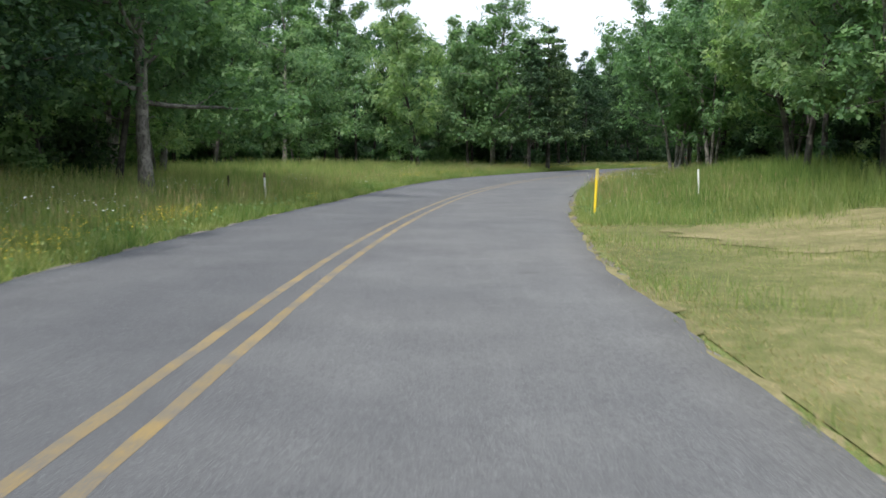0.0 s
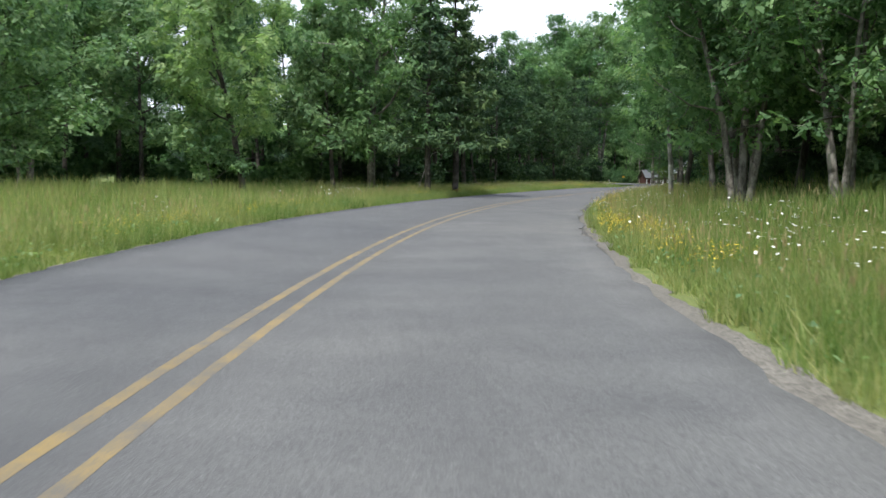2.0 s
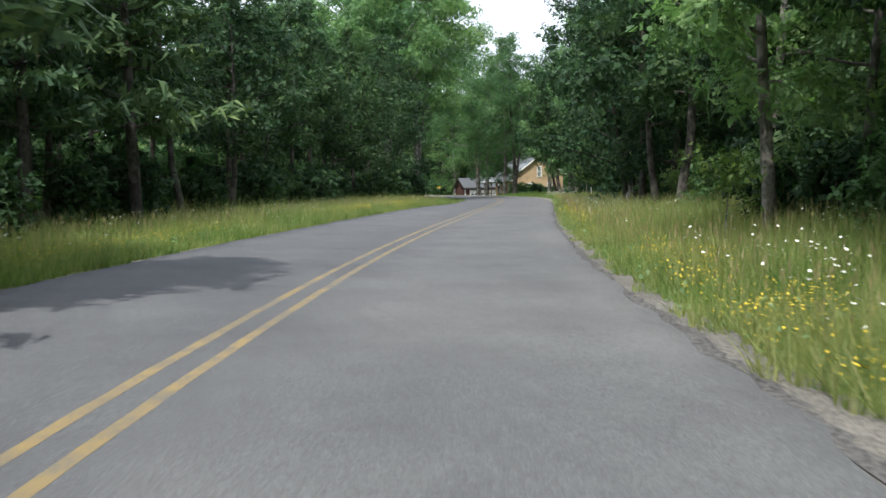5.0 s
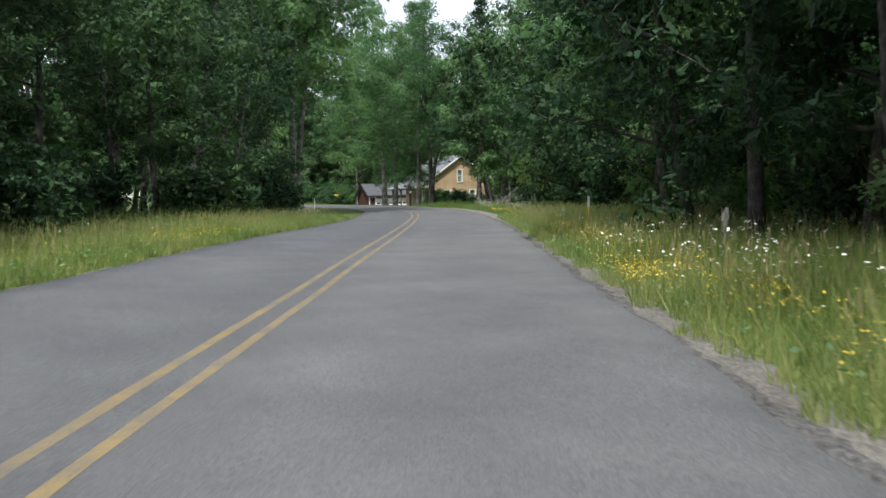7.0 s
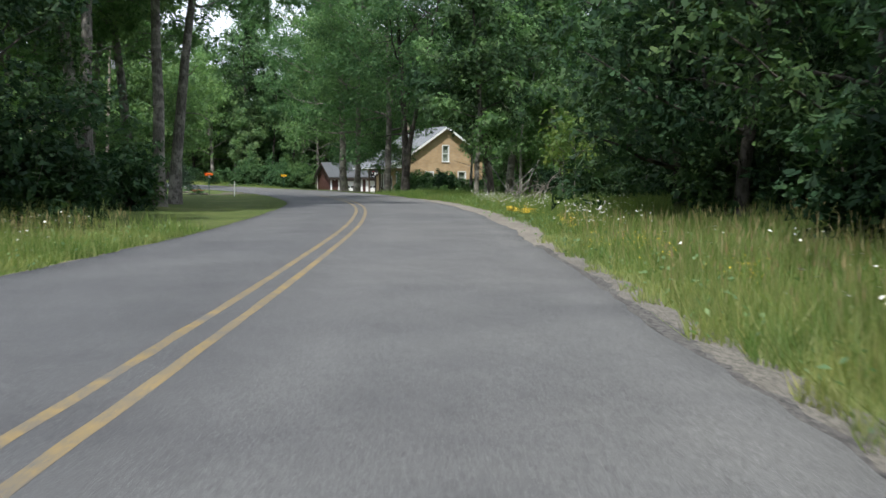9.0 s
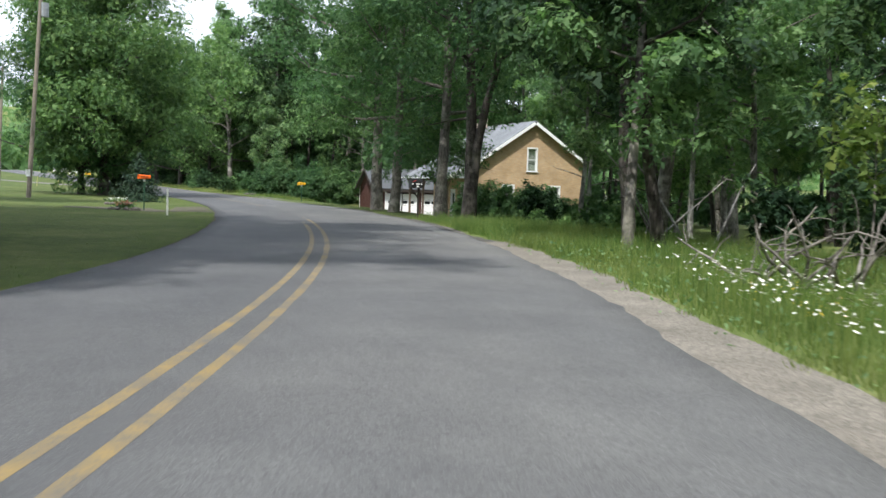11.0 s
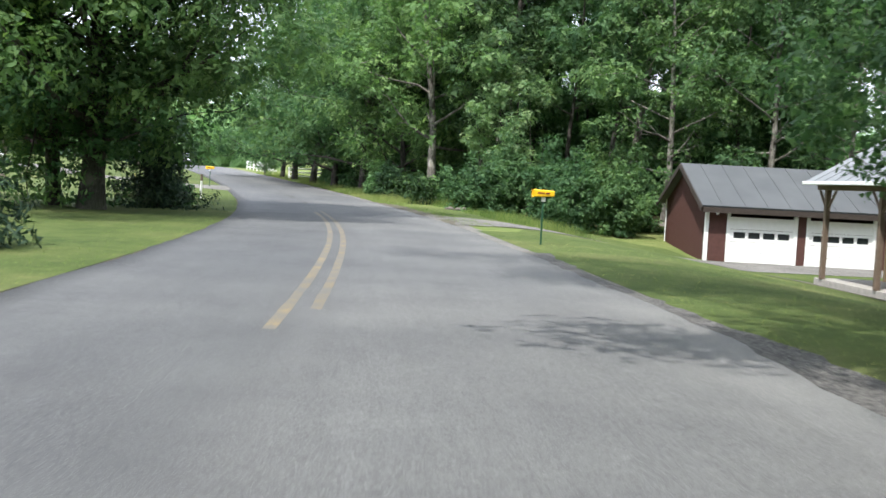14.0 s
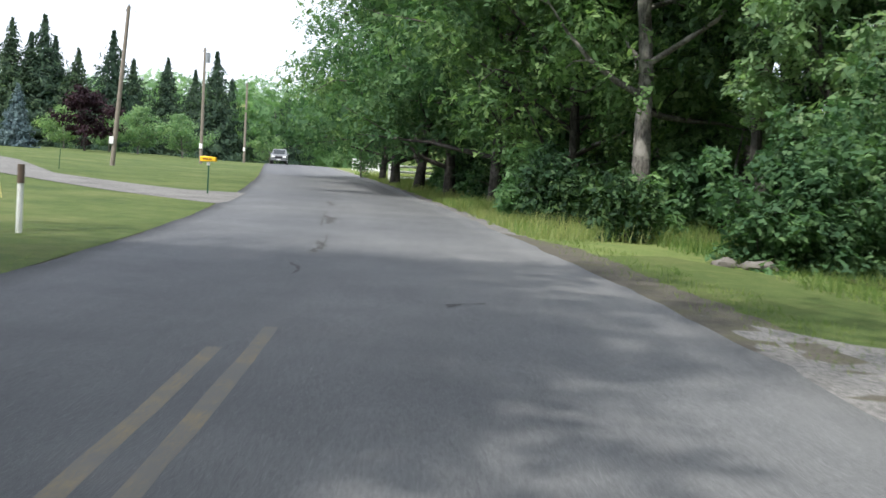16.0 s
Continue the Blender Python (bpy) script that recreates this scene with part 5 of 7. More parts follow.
mb, body = box_mailbox(60.22, 201.5, 0, BLACK, "black mailbox on a dark timber post by the road", DARK_WOOD, 1.34, 0.50, 0.2, RED)
for a, w, z in ((-0.23, 0.06, 0.06), (-0.05, 0.15, 0.06), (-0.03, 0.1, -0.04), (0.15, 0.06, 0.06)):
    part("pale_bar", boxes((a, -0.206, 1.40 + z, a + w, -0.201, 1.46 + z)), body, "white bar on the side", WHITE)


def flower_bed(x, y, w, label, petals):
    ob = thing("flower_bed", label, "flower bed", "", (x, y, ground_height(x, y)))
    rng = np.random.default_rng(int(x * 10))
    for i in range(9):
        a = 2 * math.pi * i / 9
        bm = bmesh.new()
        m = Matrix.LocRotScale((w * 0.5 * math.cos(a), w * 0.3 * math.sin(a), 0.06), Euler((0, 0, a)), (0.16, 0.11, 0.1))
        bmesh.ops.create_icosphere(bm, subdivisions=2, radius=1.0, matrix=m)
        for v in bm.verts:
            v.co += Vector((noise.noise(v.co * 6), noise.noise(v.co * 6 + Vector((9, 0, 0))), noise.noise(v.co * 6 + Vector((0, 9, 0))))) * 0.03
        part("stone", bm, ob, "", STONE)
    c = rng.normal(0, 1, (500, 3)) * np.array([w * 0.2, w * 0.12, 0.07]) + np.array([0, 0, 0.2])
    tagged(part("leaves", quads_mesh("bed_leaves", leaf_quads(c, 0.09, rng), LEAF), ob), kind="stuff")
    c = rng.normal(0, 1, (160, 3)) * np.array([w * 0.2, w * 0.12, 0.05]) + np.array([0, 0, 0.32])
    tagged(part("petals", quads_mesh("bed_petals", leaf_quads(c, 0.06, rng, 2.0), petals), ob), kind="stuff")


flower_bed(48.95, 207.4, 1.1, "small stone-ringed bed of red and white flowers on the lawn", plain("red_petals", (0.6, 0.08, 0.07), 0.6))
flower_bed(49.0, 215.0, 1.1, "small stone-ringed bed of pale flowers on the lawn", WHITE_PETAL)


def utility_pole(x, y, h, lean=(0.0, 0.0), label="weathered timber utility pole at the lawn's edge", box_at=None):
    ob = thing("utility_pole", label, "utility pole", "line of poles", (x, y, ground_height(x, y) - 0.05))
    tp = (lean[0] * h, lean[1] * h, h)
    part("shaft", rods(((0, 0, -0.4), tp, 0.14, 0.10), n=14), ob, "", POLE_WOOD)
    part("insulator", rods((tp, (tp[0], tp[1], h + 0.14), 0.05, 0.035), ((tp[0] - 0.16, tp[1], h - 0.3), (tp[0] - 0.16, tp[1], h - 0.16), 0.045, 0.03)), ob, "", STEEL)
    if box_at:
        part("transformer", rods(((tp[0] * box_at + 0.26, 0.0, h * box_at - 0.4), (tp[0] * box_at + 0.26, 0.0, h * box_at + 0.4), 0.22), n=16), ob, "grey transformer can", STEEL)
    part("tag", boxes((-0.12, -0.19, 1.3, 0.12, -0.165, 1.7)), ob, "small white tag", WHITE)
    return (x + tp[0], y + tp[1], ground_height(x, y) + h)


tops = [utility_pole(44.4, 225.2, 12.4, (0.055, 0), box_at=0.88), utility_pole(40.8, 256.0, 10.2, (0.03, 0.0)), utility_pole(36.3, 294.9, 9.0, (0.075, 0.0)), utility_pole(34.0, 320.4, 9.4, (0.0, 0.0), box_at=0.92), utility_pole(31.0, 347.1, 8.6), utility_pole(26.0, 385.0, 8.6), utility_pole(43.5, 372.0, 8.0, label="timber utility pole by the far roadside")]


def cable(a, b, sag):
    n = 14
    pts = [Vector(a).lerp(Vector(b), i / n) - Vector((0, 0, sag * 4 * (i / n) * (1 - i / n))) for i in range(n + 1)]
    v, f = tube([tuple(p) for p in pts], [0.012] * (n + 1), 5)
    tagged(new("cable", mesh_of("cable", v, f, BLACK)), "thin sagging overhead wire between poles", "cable", "overhead wires")


for a, b in zip(tops[:5], tops[1:6]):
    cable(a, b, 0.7)


def rail_fence(pts, label):
    ob = thing("rail_fence", label, "fence", "white fences", (*pts[0], ground_height(*pts[0])))
    inv = Matrix.Translation(ob.location).inverted()
    post = boxes((-0.07, -0.07, -0.3, 0.07, 0.07, 1.15), bevel=0.01)
    me = bpy.data.meshes.new("fence_post")
    post.to_mesh(me)
    post.free()
    me.materials.append(WHITE)
    for (xa, ya), (xb, yb) in zip(pts, pts[1:]):
        n = max(1, round(math.hypot(xb - xa, yb - ya) / 2.4))
        for i in range(n):
            p, q = [Vector((xa + (xb - xa) * k / n, ya + (yb - ya) * k / n, 0)) for k in (i, i + 1)]
            p.z, q.z = ground_height(p.x, p.y), ground_height(q.x, q.y)
            o = new("post", me)
            o.parent = ob
            o.matrix_basis = inv @ Matrix.Translation(p)
            for z in (0.35, 0.7, 1.03):
                bm = rods((inv @ (p + Vector((0, 0, z))), inv @ (q + Vector((0, 0, z))), 0.075), n=4)
                part("rail", bm, ob, "", WHITE)


rail_fence([(51.5, 300.5), (57.5, 303.0), (66.0, 306.5)], "white three-rail fence beside the road")
rail_fence([(43.6, 341.5), (46.2, 332.0), (49.0, 319.5)], "white three-rail fence on the rise beside the road")
rail_fence([(30, 268), (12, 262), (-8, 256), (-28, 250)], "long white rail fence across the far lawn")


def parked_car(x, y, turn):
    """A small grey sport utility car."""
    ob = thing("car", "grey sport utility car standing on the road's far rise", "car", "", (x, y, float(road_z(road_coords([x], [y])[0])[0]) + 0.02), turn)
    paint = plain("grey_car_paint", (0.17, 0.175, 0.18), 0.28, 0.3)
    prof = [(-2.2, 0.35), (-2.25, 0.75), (-2.1, 1.0), (-1.15, 1.08), (-0.45, 1.6), (0.3, 1.7), (1.7, 1.66), (2.15, 1.1), (2.2, 0.4)]
    bm = bmesh.new()
    rings = []
    for y0, k in ((-0.9, 0.92), (-0.82, 1.0), (0.82, 1.0), (0.9, 0.92)):
        rings.append([bm.verts.new((y0 * (0.82 if pz > 1.3 else 1.0), px * (0.99 if k < 1 else 1), 0.35 + (pz - 0.35) * k)) for px, pz in prof])
    for a, b in zip(rings, rings[1:]):
        for i in range(len(prof) - 1):
            bm.faces.new((a[i], a[i + 1], b[i + 1], b[i]))
        bm.faces.new((a[-1], a[0], b[0], b[-1]))
    bm.faces.new(rings[0][::-1])
    bm.faces.new(rings[-1])
    bmesh.ops.recalc_face_normals(bm, faces=bm.faces)
    bmesh.ops.bevel(bm, geom=bm.edges[:], offset=0.03, segments=2, affect="EDGES")
    body = part("body", bm, ob, "", paint)
    ws = roof_slope(-1.10, 1.10, -0.50, 1.57, -0.62, 0.62, 0.03)
    w = part("windscreen", ws, ob, "", GLASS)
    w.matrix_basis = Matrix(((0, 1, 0, 0), (1, 0, 0, 0), (0, 0, 1, 0), (0, 0, 0, 1)))
    for sx in (-1, 1):
        part("headlight", boxes((sx * 0.42, -2.27, 0.72, sx * 0.78, -2.15, 0.9), bevel=0.02), ob, "clear headlight", plain("lamp_glass", (0.8, 0.8, 0.8), 0.1))
        part("mirror", boxes((sx * 0.88, -0.8, 1.05, sx * 1.08, -0.68, 1.22), bevel=0.03), ob, "", paint)
        for yy in (-1.4, 1.4):
            wh = part("wheel", rods(((sx * 0.72, yy, 0.34), (sx * 0.92, yy, 0.34), 0.34), n=20), ob, "", BLACK)
            part("rim", rods(((sx * 0.915, yy, 0.34), (sx * 0.93, yy, 0.34), 0.21), n=16), wh, "", STEEL)
    part("grille", boxes((-0.38, -2.28, 0.62, 0.38, -2.2, 0.86), bevel=0.02), ob, "", BLACK)
    part("bumper", boxes((-0.85, -2.32, 0.38, 0.85, -2.15, 0.58), bevel=0.04), ob, "", paint)
    part("pale_bar", boxes((-0.22, -2.335, 0.44, 0.22, -2.322, 0.55)), ob, "pale bar", WHITE)


cx, cy = along(364.0, -1.6)
parked_car(float(cx), float(cy), 10)


def culvert():
    ob = thing("culvert_stones", "heap of grey culvert stones by the ditch", "stones", "", (62.3, 256.8, ground_height(62.3, 256.8)))
    rng = np.random.default_rng(3)
    for i in range(9):
        bm = bmesh.new()
        bmesh.ops.create_icosphere(bm, subdivisions=2, radius=1.0)
        sc = Vector((rng.uniform(0.12, 0.28), rng.uniform(0.12, 0.22), rng.uniform(0.08, 0.14)))
        o = Vector((rng.uniform(-0.35, 0.45), rng.uniform(-0.3, 0.3), rng.uniform(0.0, 0.08)))
        for v in bm.verts:
            v.co = Vector(a * b for a, b in zip(v.co * (1 + 0.25 * noise.noise(v.co * 1.7 + o * 5)), sc)) + o
        part("stone", bm, ob, "", STONE)


culvert()


def stump(x, y, h, r, label, mat, lean=0.0, name="tree_stump"):
    rng = np.random.default_rng(int(x * 7))
    ob = thing(name, label, "stump", "", (x, y, ground_height(x, y) - 0.05))
    p = np.array([[0, 0, -0.1], [0, 0, 0.15], [lean * h * 0.5, 0, h * 0.5], [lean * h, 0, h]])
    v, f = tube(p, [r * 1.5, r * 1.1, r, r * 0.85], 12)
    v[-12:, 2] += rng.uniform(-0.12, 0.12, 12)
    f.append(tuple(range(len(v) - 12, len(v))))
    part("trunk", mesh_of("stump", v, f, mat), ob)


stump(36.95, 123.3, 0.85, 0.09, "pale broken tree stump at the wood's edge", BARK_PALE)


def bare_pole(x, y, tip, r, label, mat, name="dead_stem"):
    ob = thing(name, label, "dead wood", "", (x, y, ground_height(x, y) - 0.05))
    rng = np.random.default_rng(int(x * 13) + 1)
    n = 7
    u = np.linspace(0, 1, n)
    p = np.stack([u * tip[0] + 0.05 * rng.normal(0, 1, n) * u, u * tip[1] + 0.05 * rng.normal(0, 1, n) * u, u * tip[2]], 1)
    pieces = [tube(p, np.linspace(r, r * 0.35, n), 6)]
    for i in range(4):
        k = rng.integers(2, n)
        pieces.append(tube(branch_path(p[k], rng.normal(0, 1, 3) + np.array([0, 0, 0.6]), tip[2] * 0.18, rng, 4, 0.1, 0.25), np.linspace(r * 0.4, 0.005, 5), 4))
    v, f = merge(pieces)
    part("stem", mesh_of(name, v, f, mat, True), ob)


bare_pole(6.9, 90.0, (0.95, 0, 2.6), 0.045, "thin bleached dead stem leaning from the grass", BARK_PALE)
for i, (x, y, dx, h) in enumerate(((41.3, 127.5, 0.9, 5.0), (42.0, 128.2, -0.6, 6.5), (43.2, 130.0, 1.2, 5.5), (40.6, 126.2, -1.0, 4.2), (61.5, 184.5, -1.6, 2.6), (62.2, 183.6, 1.5, 2.4), (60.6, 183.2, -1.2, 2.0), (63.2, 185.8, -2.2, 3.2), (63.0, 188.0, 3.0, 2.2), (64.6, 268.0, 0.6, 6.0), (65.4, 266.5, -1.3, 7.0), (66.6, 270.0, 1.0, 8.0), (67.5, 264.5, -0.4, 7.5), (64.2, 271.5, -1.6, 5.0))):
    bare_pole(x, y, (dx, 0.3, h), 0.045, "bleached dead stem among the trees", BARK_PALE if i % 3 else BARK)


def brush_pile(x, y):
    """A heap of bleached dead boughs at the wood's edge."""
    ob = thing("brush_pile", "tangled pile of bleached dead branches in the grass", "dead wood", "", (x, y, ground_height(x, y)))
    rng = np.random.default_rng(88)
    for i in range(16):
        az, up = rng.uniform(0, 6.3), rng.uniform(0.25, 1.3)
        L = rng.uniform(1.1, 2.3)
        bp = branch_path((rng.normal(0, 0.45), rng.normal(0, 0.45), -0.05), (math.cos(az), math.sin(az), up), L, rng, 6, 0.0, 0.2)
        pieces = [tube(bp, np.linspace(0.038, 0.012, 7), 5)]
        for k in (3, 4, 5):
            pieces.append(tube(branch_path(bp[k], rng.normal(0, 1, 3) + np.array([0, 0, 0.5]), L * 0.3, rng, 4, 0.0, 0.25), np.linspace(0.016, 0.005, 5), 4))
        v, f = merge(pieces)
        part("bough", mesh_of("dead_bough", v, f, BARK, True), ob)


brush_pile(57.4, 173.9)

# ---------------------------------------------------------------- trees of the place
TALL_A = plant("tree", broadleaf("tall_a", 1, 16.5, 0.17, 4.2, 3.7, 5000, 0.355, BARK, LEAF, limbs=18), "tall broad-leaved forest tree with grey-brown bark", "tree", "woodland trees")
TALL_B = plant("tree", broadleaf("tall_b", 2, 15.0, 0.15, 2.6, 3.4, 4900, 0.35, BARK_DARK_SHADED, LEAF_PALE, limbs=18), "tall pale-green forest tree with leafy lower boughs", "tree", "woodland trees")
TALL_C = plant("tree", broadleaf("tall_c", 3, 17.5, 0.20, 4.6, 4.2, 5200, 0.34, BARK_DARK_SHADED, LEAF_SHADED, limbs=18), "tall forest tree with shade-darkened leaves and bare lower trunk", "tree", "woodland trees")
TALL_D = plant("tree", broadleaf("tall_d", 4, 14.5, 0.15, 3.2, 3.6, 6800, 0.32, BARK, LEAF, stems=3, limbs=11), "broad-leaved tree with several stems from one foot", "tree", "woodland trees")
OAK = plant("tree", broadleaf("oak", 5, 16.5, 0.27, 3.2, 5.6, 9500, 0.33, BARK, LEAF, limbs=22), "large spreading broad-leaved tree with rough bark", "tree", "woodland trees")
YOUNG = plant("tree", broadleaf("young", 6, 10.0, 0.11, 1.0, 3.3, 11000, 0.22, BARK_DARK_SHADED, LEAF_PALE, limbs=24, dead=0), "young full-leaved pale-green tree in the meadow", "tree", "meadow trees")
BIRCH = plant("tree", broadleaf("birch", 7, 13.5, 0.13, 5.0, 2.6, 4200, 0.24, BARK_PALE, LEAF_PALE, limbs=13, dead=5), "slim pale-barked tree with thin crown", "tree", "woodland trees")
YARD_A = plant("tree", broadleaf("yard_a", 8, 22.0, 0.28, 5.0, 6.8, 28000, 0.20, BARK_MAPLE, LEAF, limbs=24, lean=0.02), "mature roadside maple with furrowed grey bark", "tree", "roadside maples")
YARD_B = plant("tree", broadleaf("yard_b", 9, 22.0, 0.25, 5.0, 5.8, 24000, 0.20, BARK, LEAF_DARK, limbs=22, lean=0.015), "tall straight roadside maple with grey bark", "tree", "roadside maples")
CANOPY = plant("tree", broadleaf("canopy", 24, 24.0, 0.26, 8.8, 6.4, 11000, 0.35, BARK, LEAF, limbs=26), "very tall tree with high spreading canopy", "tree", "woodland trees")
FORK = plant("tree", broadleaf("fork", 10, 22.5, 0.28, 5.2, 6.8, 27000, 0.20, BARK_DARK_SHADED, LEAF_DARK, stems=2, limbs=14, split=3.6), "big forked roadside tree with bark darkened for shade", "tree", "roadside maples")
DENSE = plant("tree", broadleaf("dense", 41, 18.0, 0.17, 1.2, 4.4, 9500, 0.28, BARK_DARK_SHADED, LEAF_SHADED, limbs=24, low=0.8, dead=1), "tall tree with shade-darkened leaves and boughs down to the ground", "tree", "woodland trees")
BRIGHT = plant("tree", broadleaf("bright", 42, 21.0, 0.20, 2.6, 5.0, 11000, 0.28, BARK, LEAF_DARK, limbs=30, low=0.75, dead=1), "tall broad-leaved tree with full leafy crown", "tree", "woodland trees")
HEDGEROW = plant("tree", broadleaf("hedgerow", 43, 14.0, 0.24, 1.4, 5.8, 15000, 0.29, BARK_DARK_SHADED, LEAF_DARK, limbs=32, low=0.95, dead=2), "spreading roadside tree with leafy boughs hanging low", "tree", "roadside hedgerow")
PINE = plant("pine_tree", pine("pine", 44, 14.0, 3.0, 2.7, 5200, NEEDLE_PINE, BARK_DARK_SHADED), "tall dark pine with dead lower branches", "pine tree", "woodland pines")
MAPLE = plant("tree", broadleaf("maple", 11, 17.0, 0.38, 2.6, 7.0, 52000, 0.31, BARK_DARK_SHADED, LEAF_DARK, limbs=60, low=1.0, gap=1.15), "huge dense maple with low spreading crown on the lawn", "tree", "lawn trees")
BACK_A = plant("tree", broadleaf("back_a", 12, 16.0, 0.15, 3.5, 3.9, 2500, 0.47, BARK_DARK_SHADED, LEAF, limbs=9, dead=0), "broad-leaved tree deep in the wood", "tree", "woodland trees")
BACK_B = plant("tree", broadleaf("back_b", 13, 17.0, 0.17, 5.0, 3.7, 2500, 0.47, BARK_DARK_SHADED, LEAF_DARK, limbs=9, dead=0), "dark broad-leaved tree deep in the wood", "tree", "woodland trees")
SAPLING = plant("tree", broadleaf("sapling", 14, 5.0, 0.045, 0.8, 1.9, 1300, 0.29, BARK, LEAF_PALE, limbs=12, dead=0), "slender sapling at the wood's edge", "sapling", "saplings")
BOUGH = plant("tree", broadleaf("bough", 25, 7.5, 0.05, 2.6, 2.7, 4200, 0.2, BARK, LEAF_DARK, limbs=16, dead=0), "young maple with raised leafy crown on the lawn", "tree", "lawn trees")
SAPLING_LIME = plant("tree", broadleaf("sapling_lime", 15, 3.6, 0.035, 1.9, 1.3, 430, 0.24, BARK, LEAF_LIME, limbs=9, dead=0), "small lime-green sapling at the wood's edge", "sapling", "saplings")
SHRUB_A = plant("shrub", bush("shrub_a", 16, 2.0, 1.5, 1450, 0.3, LEAF), "leafy green shrub at the wood's edge", "shrub", "undergrowth")
SHRUB_B = plant("shrub", bush("shrub_b", 17, 2.8, 1.7, 1700, 0.29, LEAF_SHADED), "leafy shrub with shade-darkened leaves at the wood's edge", "shrub", "undergrowth")
SHRUB_C = plant("shrub", bush("shrub_c", 18, 3.2, 2.1, 4800, 0.25, LEAF_DARK), "tall large-leaved thicket shrub beside the drive", "shrub", "undergrowth")
SPRUCE = plant("spruce", spruce("spruce", 19, 14.0, 6.2, NEEDLE, 0.65), "tall dark spruce at the far side of the lawn", "spruce tree", "row of spruces")
SPRUCE_SMALL = plant("spruce", spruce("spruce_small", 20, 3.4, 2.0, NEEDLE, 2.4, 0.15), "small layered spruce on the lawn", "spruce tree", "small spruces")
SPRUCE_BLUE = plant("spruce", spruce("spruce_blue", 21, 6.5, 2.2, NEEDLE_BLUE, 3.0, 0.2), "blue-grey spruce on the far lawn", "spruce tree")
PURPLE = plant("tree", broadleaf("purple", 22, 6.2, 0.12, 1.6, 3.2, 5000, 0.25, BARK_DARK_SHADED, LEAF_PURPLE, limbs=20, dead=0, low=0.8), "round purple-leaved ornamental tree on the far lawn", "tree")
ROUND = plant("tree", broadleaf("round", 23, 5.2, 0.12, 0.8, 2.6, 4500, 0.25, BARK, LEAF_PALE, limbs=18, dead=0, low=0.8), "round light-green tree on the far lawn", "tree", "far lawn trees")

wr = np.random.default_rng(77)
spin = lambda: float(wr.uniform(0, 360))

# trees that stand out by themselves
put(OAK, -9.2, 31.5, 40, 0.95, "dark-trunked tree at the meadow's edge")
put(TALL_B, -10.6, 33.0, 200, 0.9)
put(TALL_B, 16.0, 46.5, 20, 1.05)
put(TALL_D, 16.8, 49.0, 20, 0.85)
put(TALL_B, 17.4, 36.5, 220, 0.95)
put(TALL_D, 13.3, 58.3, 10, 1.0)
put(TALL_D, 14.6, 60.8, 100, 0.9)
put(YOUNG, -9.5, 66.8, 0, 1.0)
put(YOUNG, -17.0, 58.0, 120, 0.8)
put(TALL_B, -1.8, 76.3, 60, 1.05)
put(SAPLING, -3.0, 75.4, 10, 0.85)
put(SAPLING, -14.5, 70.0, 10, 0.9)
put(OAK, 4.3, 89.9, 250, 1.05)
put(BIRCH, 18.1, 77.8, 30, 1.0)
put(TALL_A, 24.8, 94.8, 80, 0.95)
put(TALL_A, 27.4, 87.2, 140, 0.85)
put(TALL_C, 41.2, 130.0, 300, 0.8, lean=(0, -4))
put(TALL_A, 42.6, 133.2, 10, 0.85, lean=(0, -3))
put(TALL_A, 58.4, 181.2, 260, 0.85, lean=(0, -3))
put(TALL_C, 60.0, 182.4, 20, 0.85, lean=(0, -6))
put(BIRCH, 65.5, 189.5, 100, 0.9)
put(FORK, 62.45, 201.2, 60, 1.05)
put(YARD_B, 62.5, 204.8, 0, 1.1)
put(YARD_A, 62.25, 211.1, 30, 0.98)
put(YARD_A, 62.5, 214.9, 200, 1.22)
put(MAPLE, 48.9, 239.8, 0, 1.09)
put(MAPLE, 47.4, 241.0, 130, 0.75)
for x_, y_, k in ((75.0, 271.0, 1.3), (66.5, 274.0, 1.2)):
    put(CANOPY, x_, y_, 40 * k, k)
# unseen tree left of the lawn, added for the shade that falls there
put(CANOPY, 39.5, 214.0, spin(), 1.0)
put(SPRUCE_SMALL, 50.5, 223.6, 0, 0.88)
put(SPRUCE_SMALL, 50.2, 244.0, 100, 1.05)
put(SHRUB_A, 50.6, 246.2, 0, 0.52, "low arching green shrub on the lawn", 0.0)
put(OAK, 61.9, 266.4, 50, 1.1)
put(TALL_A, 64.4, 278.5, 50, 1.4)
put(TALL_C, 66.0, 270.5, 150, 1.5)
for x_, y_, t_, k in ((60.6, 271.5, 250, 1.0), (57.9, 277.5, 20, 1.12), (55.9, 284.0, 200, 1.15), (60.6, 286.8, 100, 1.15), (54.0, 290.5, 120, 1.2), (52.2, 297.0, 20, 1.2), (50.6, 304.5, 80, 1.0)):
    put(HEDGEROW, x_, y_, t_, k)
for x_, y_, t_, k in ((73.5, 258.5, 0, 1.0), (78.5, 257.8, 70, 1.05), (83.5, 258.5, 150, 1.0), (88.0, 254.5, 220, 1.0), (76.0, 263.5, 40, 1.1), (89.5, 247.0, 10, 1.0), (88.0, 239.0, 90, 0.95)):
    put(BRIGHT, x_, y_, t_, k)
put(ROUND, 48.6, 309.8, 20, 0.62)
put(TALL_B, 66.2, 262.6, 20, 0.8)
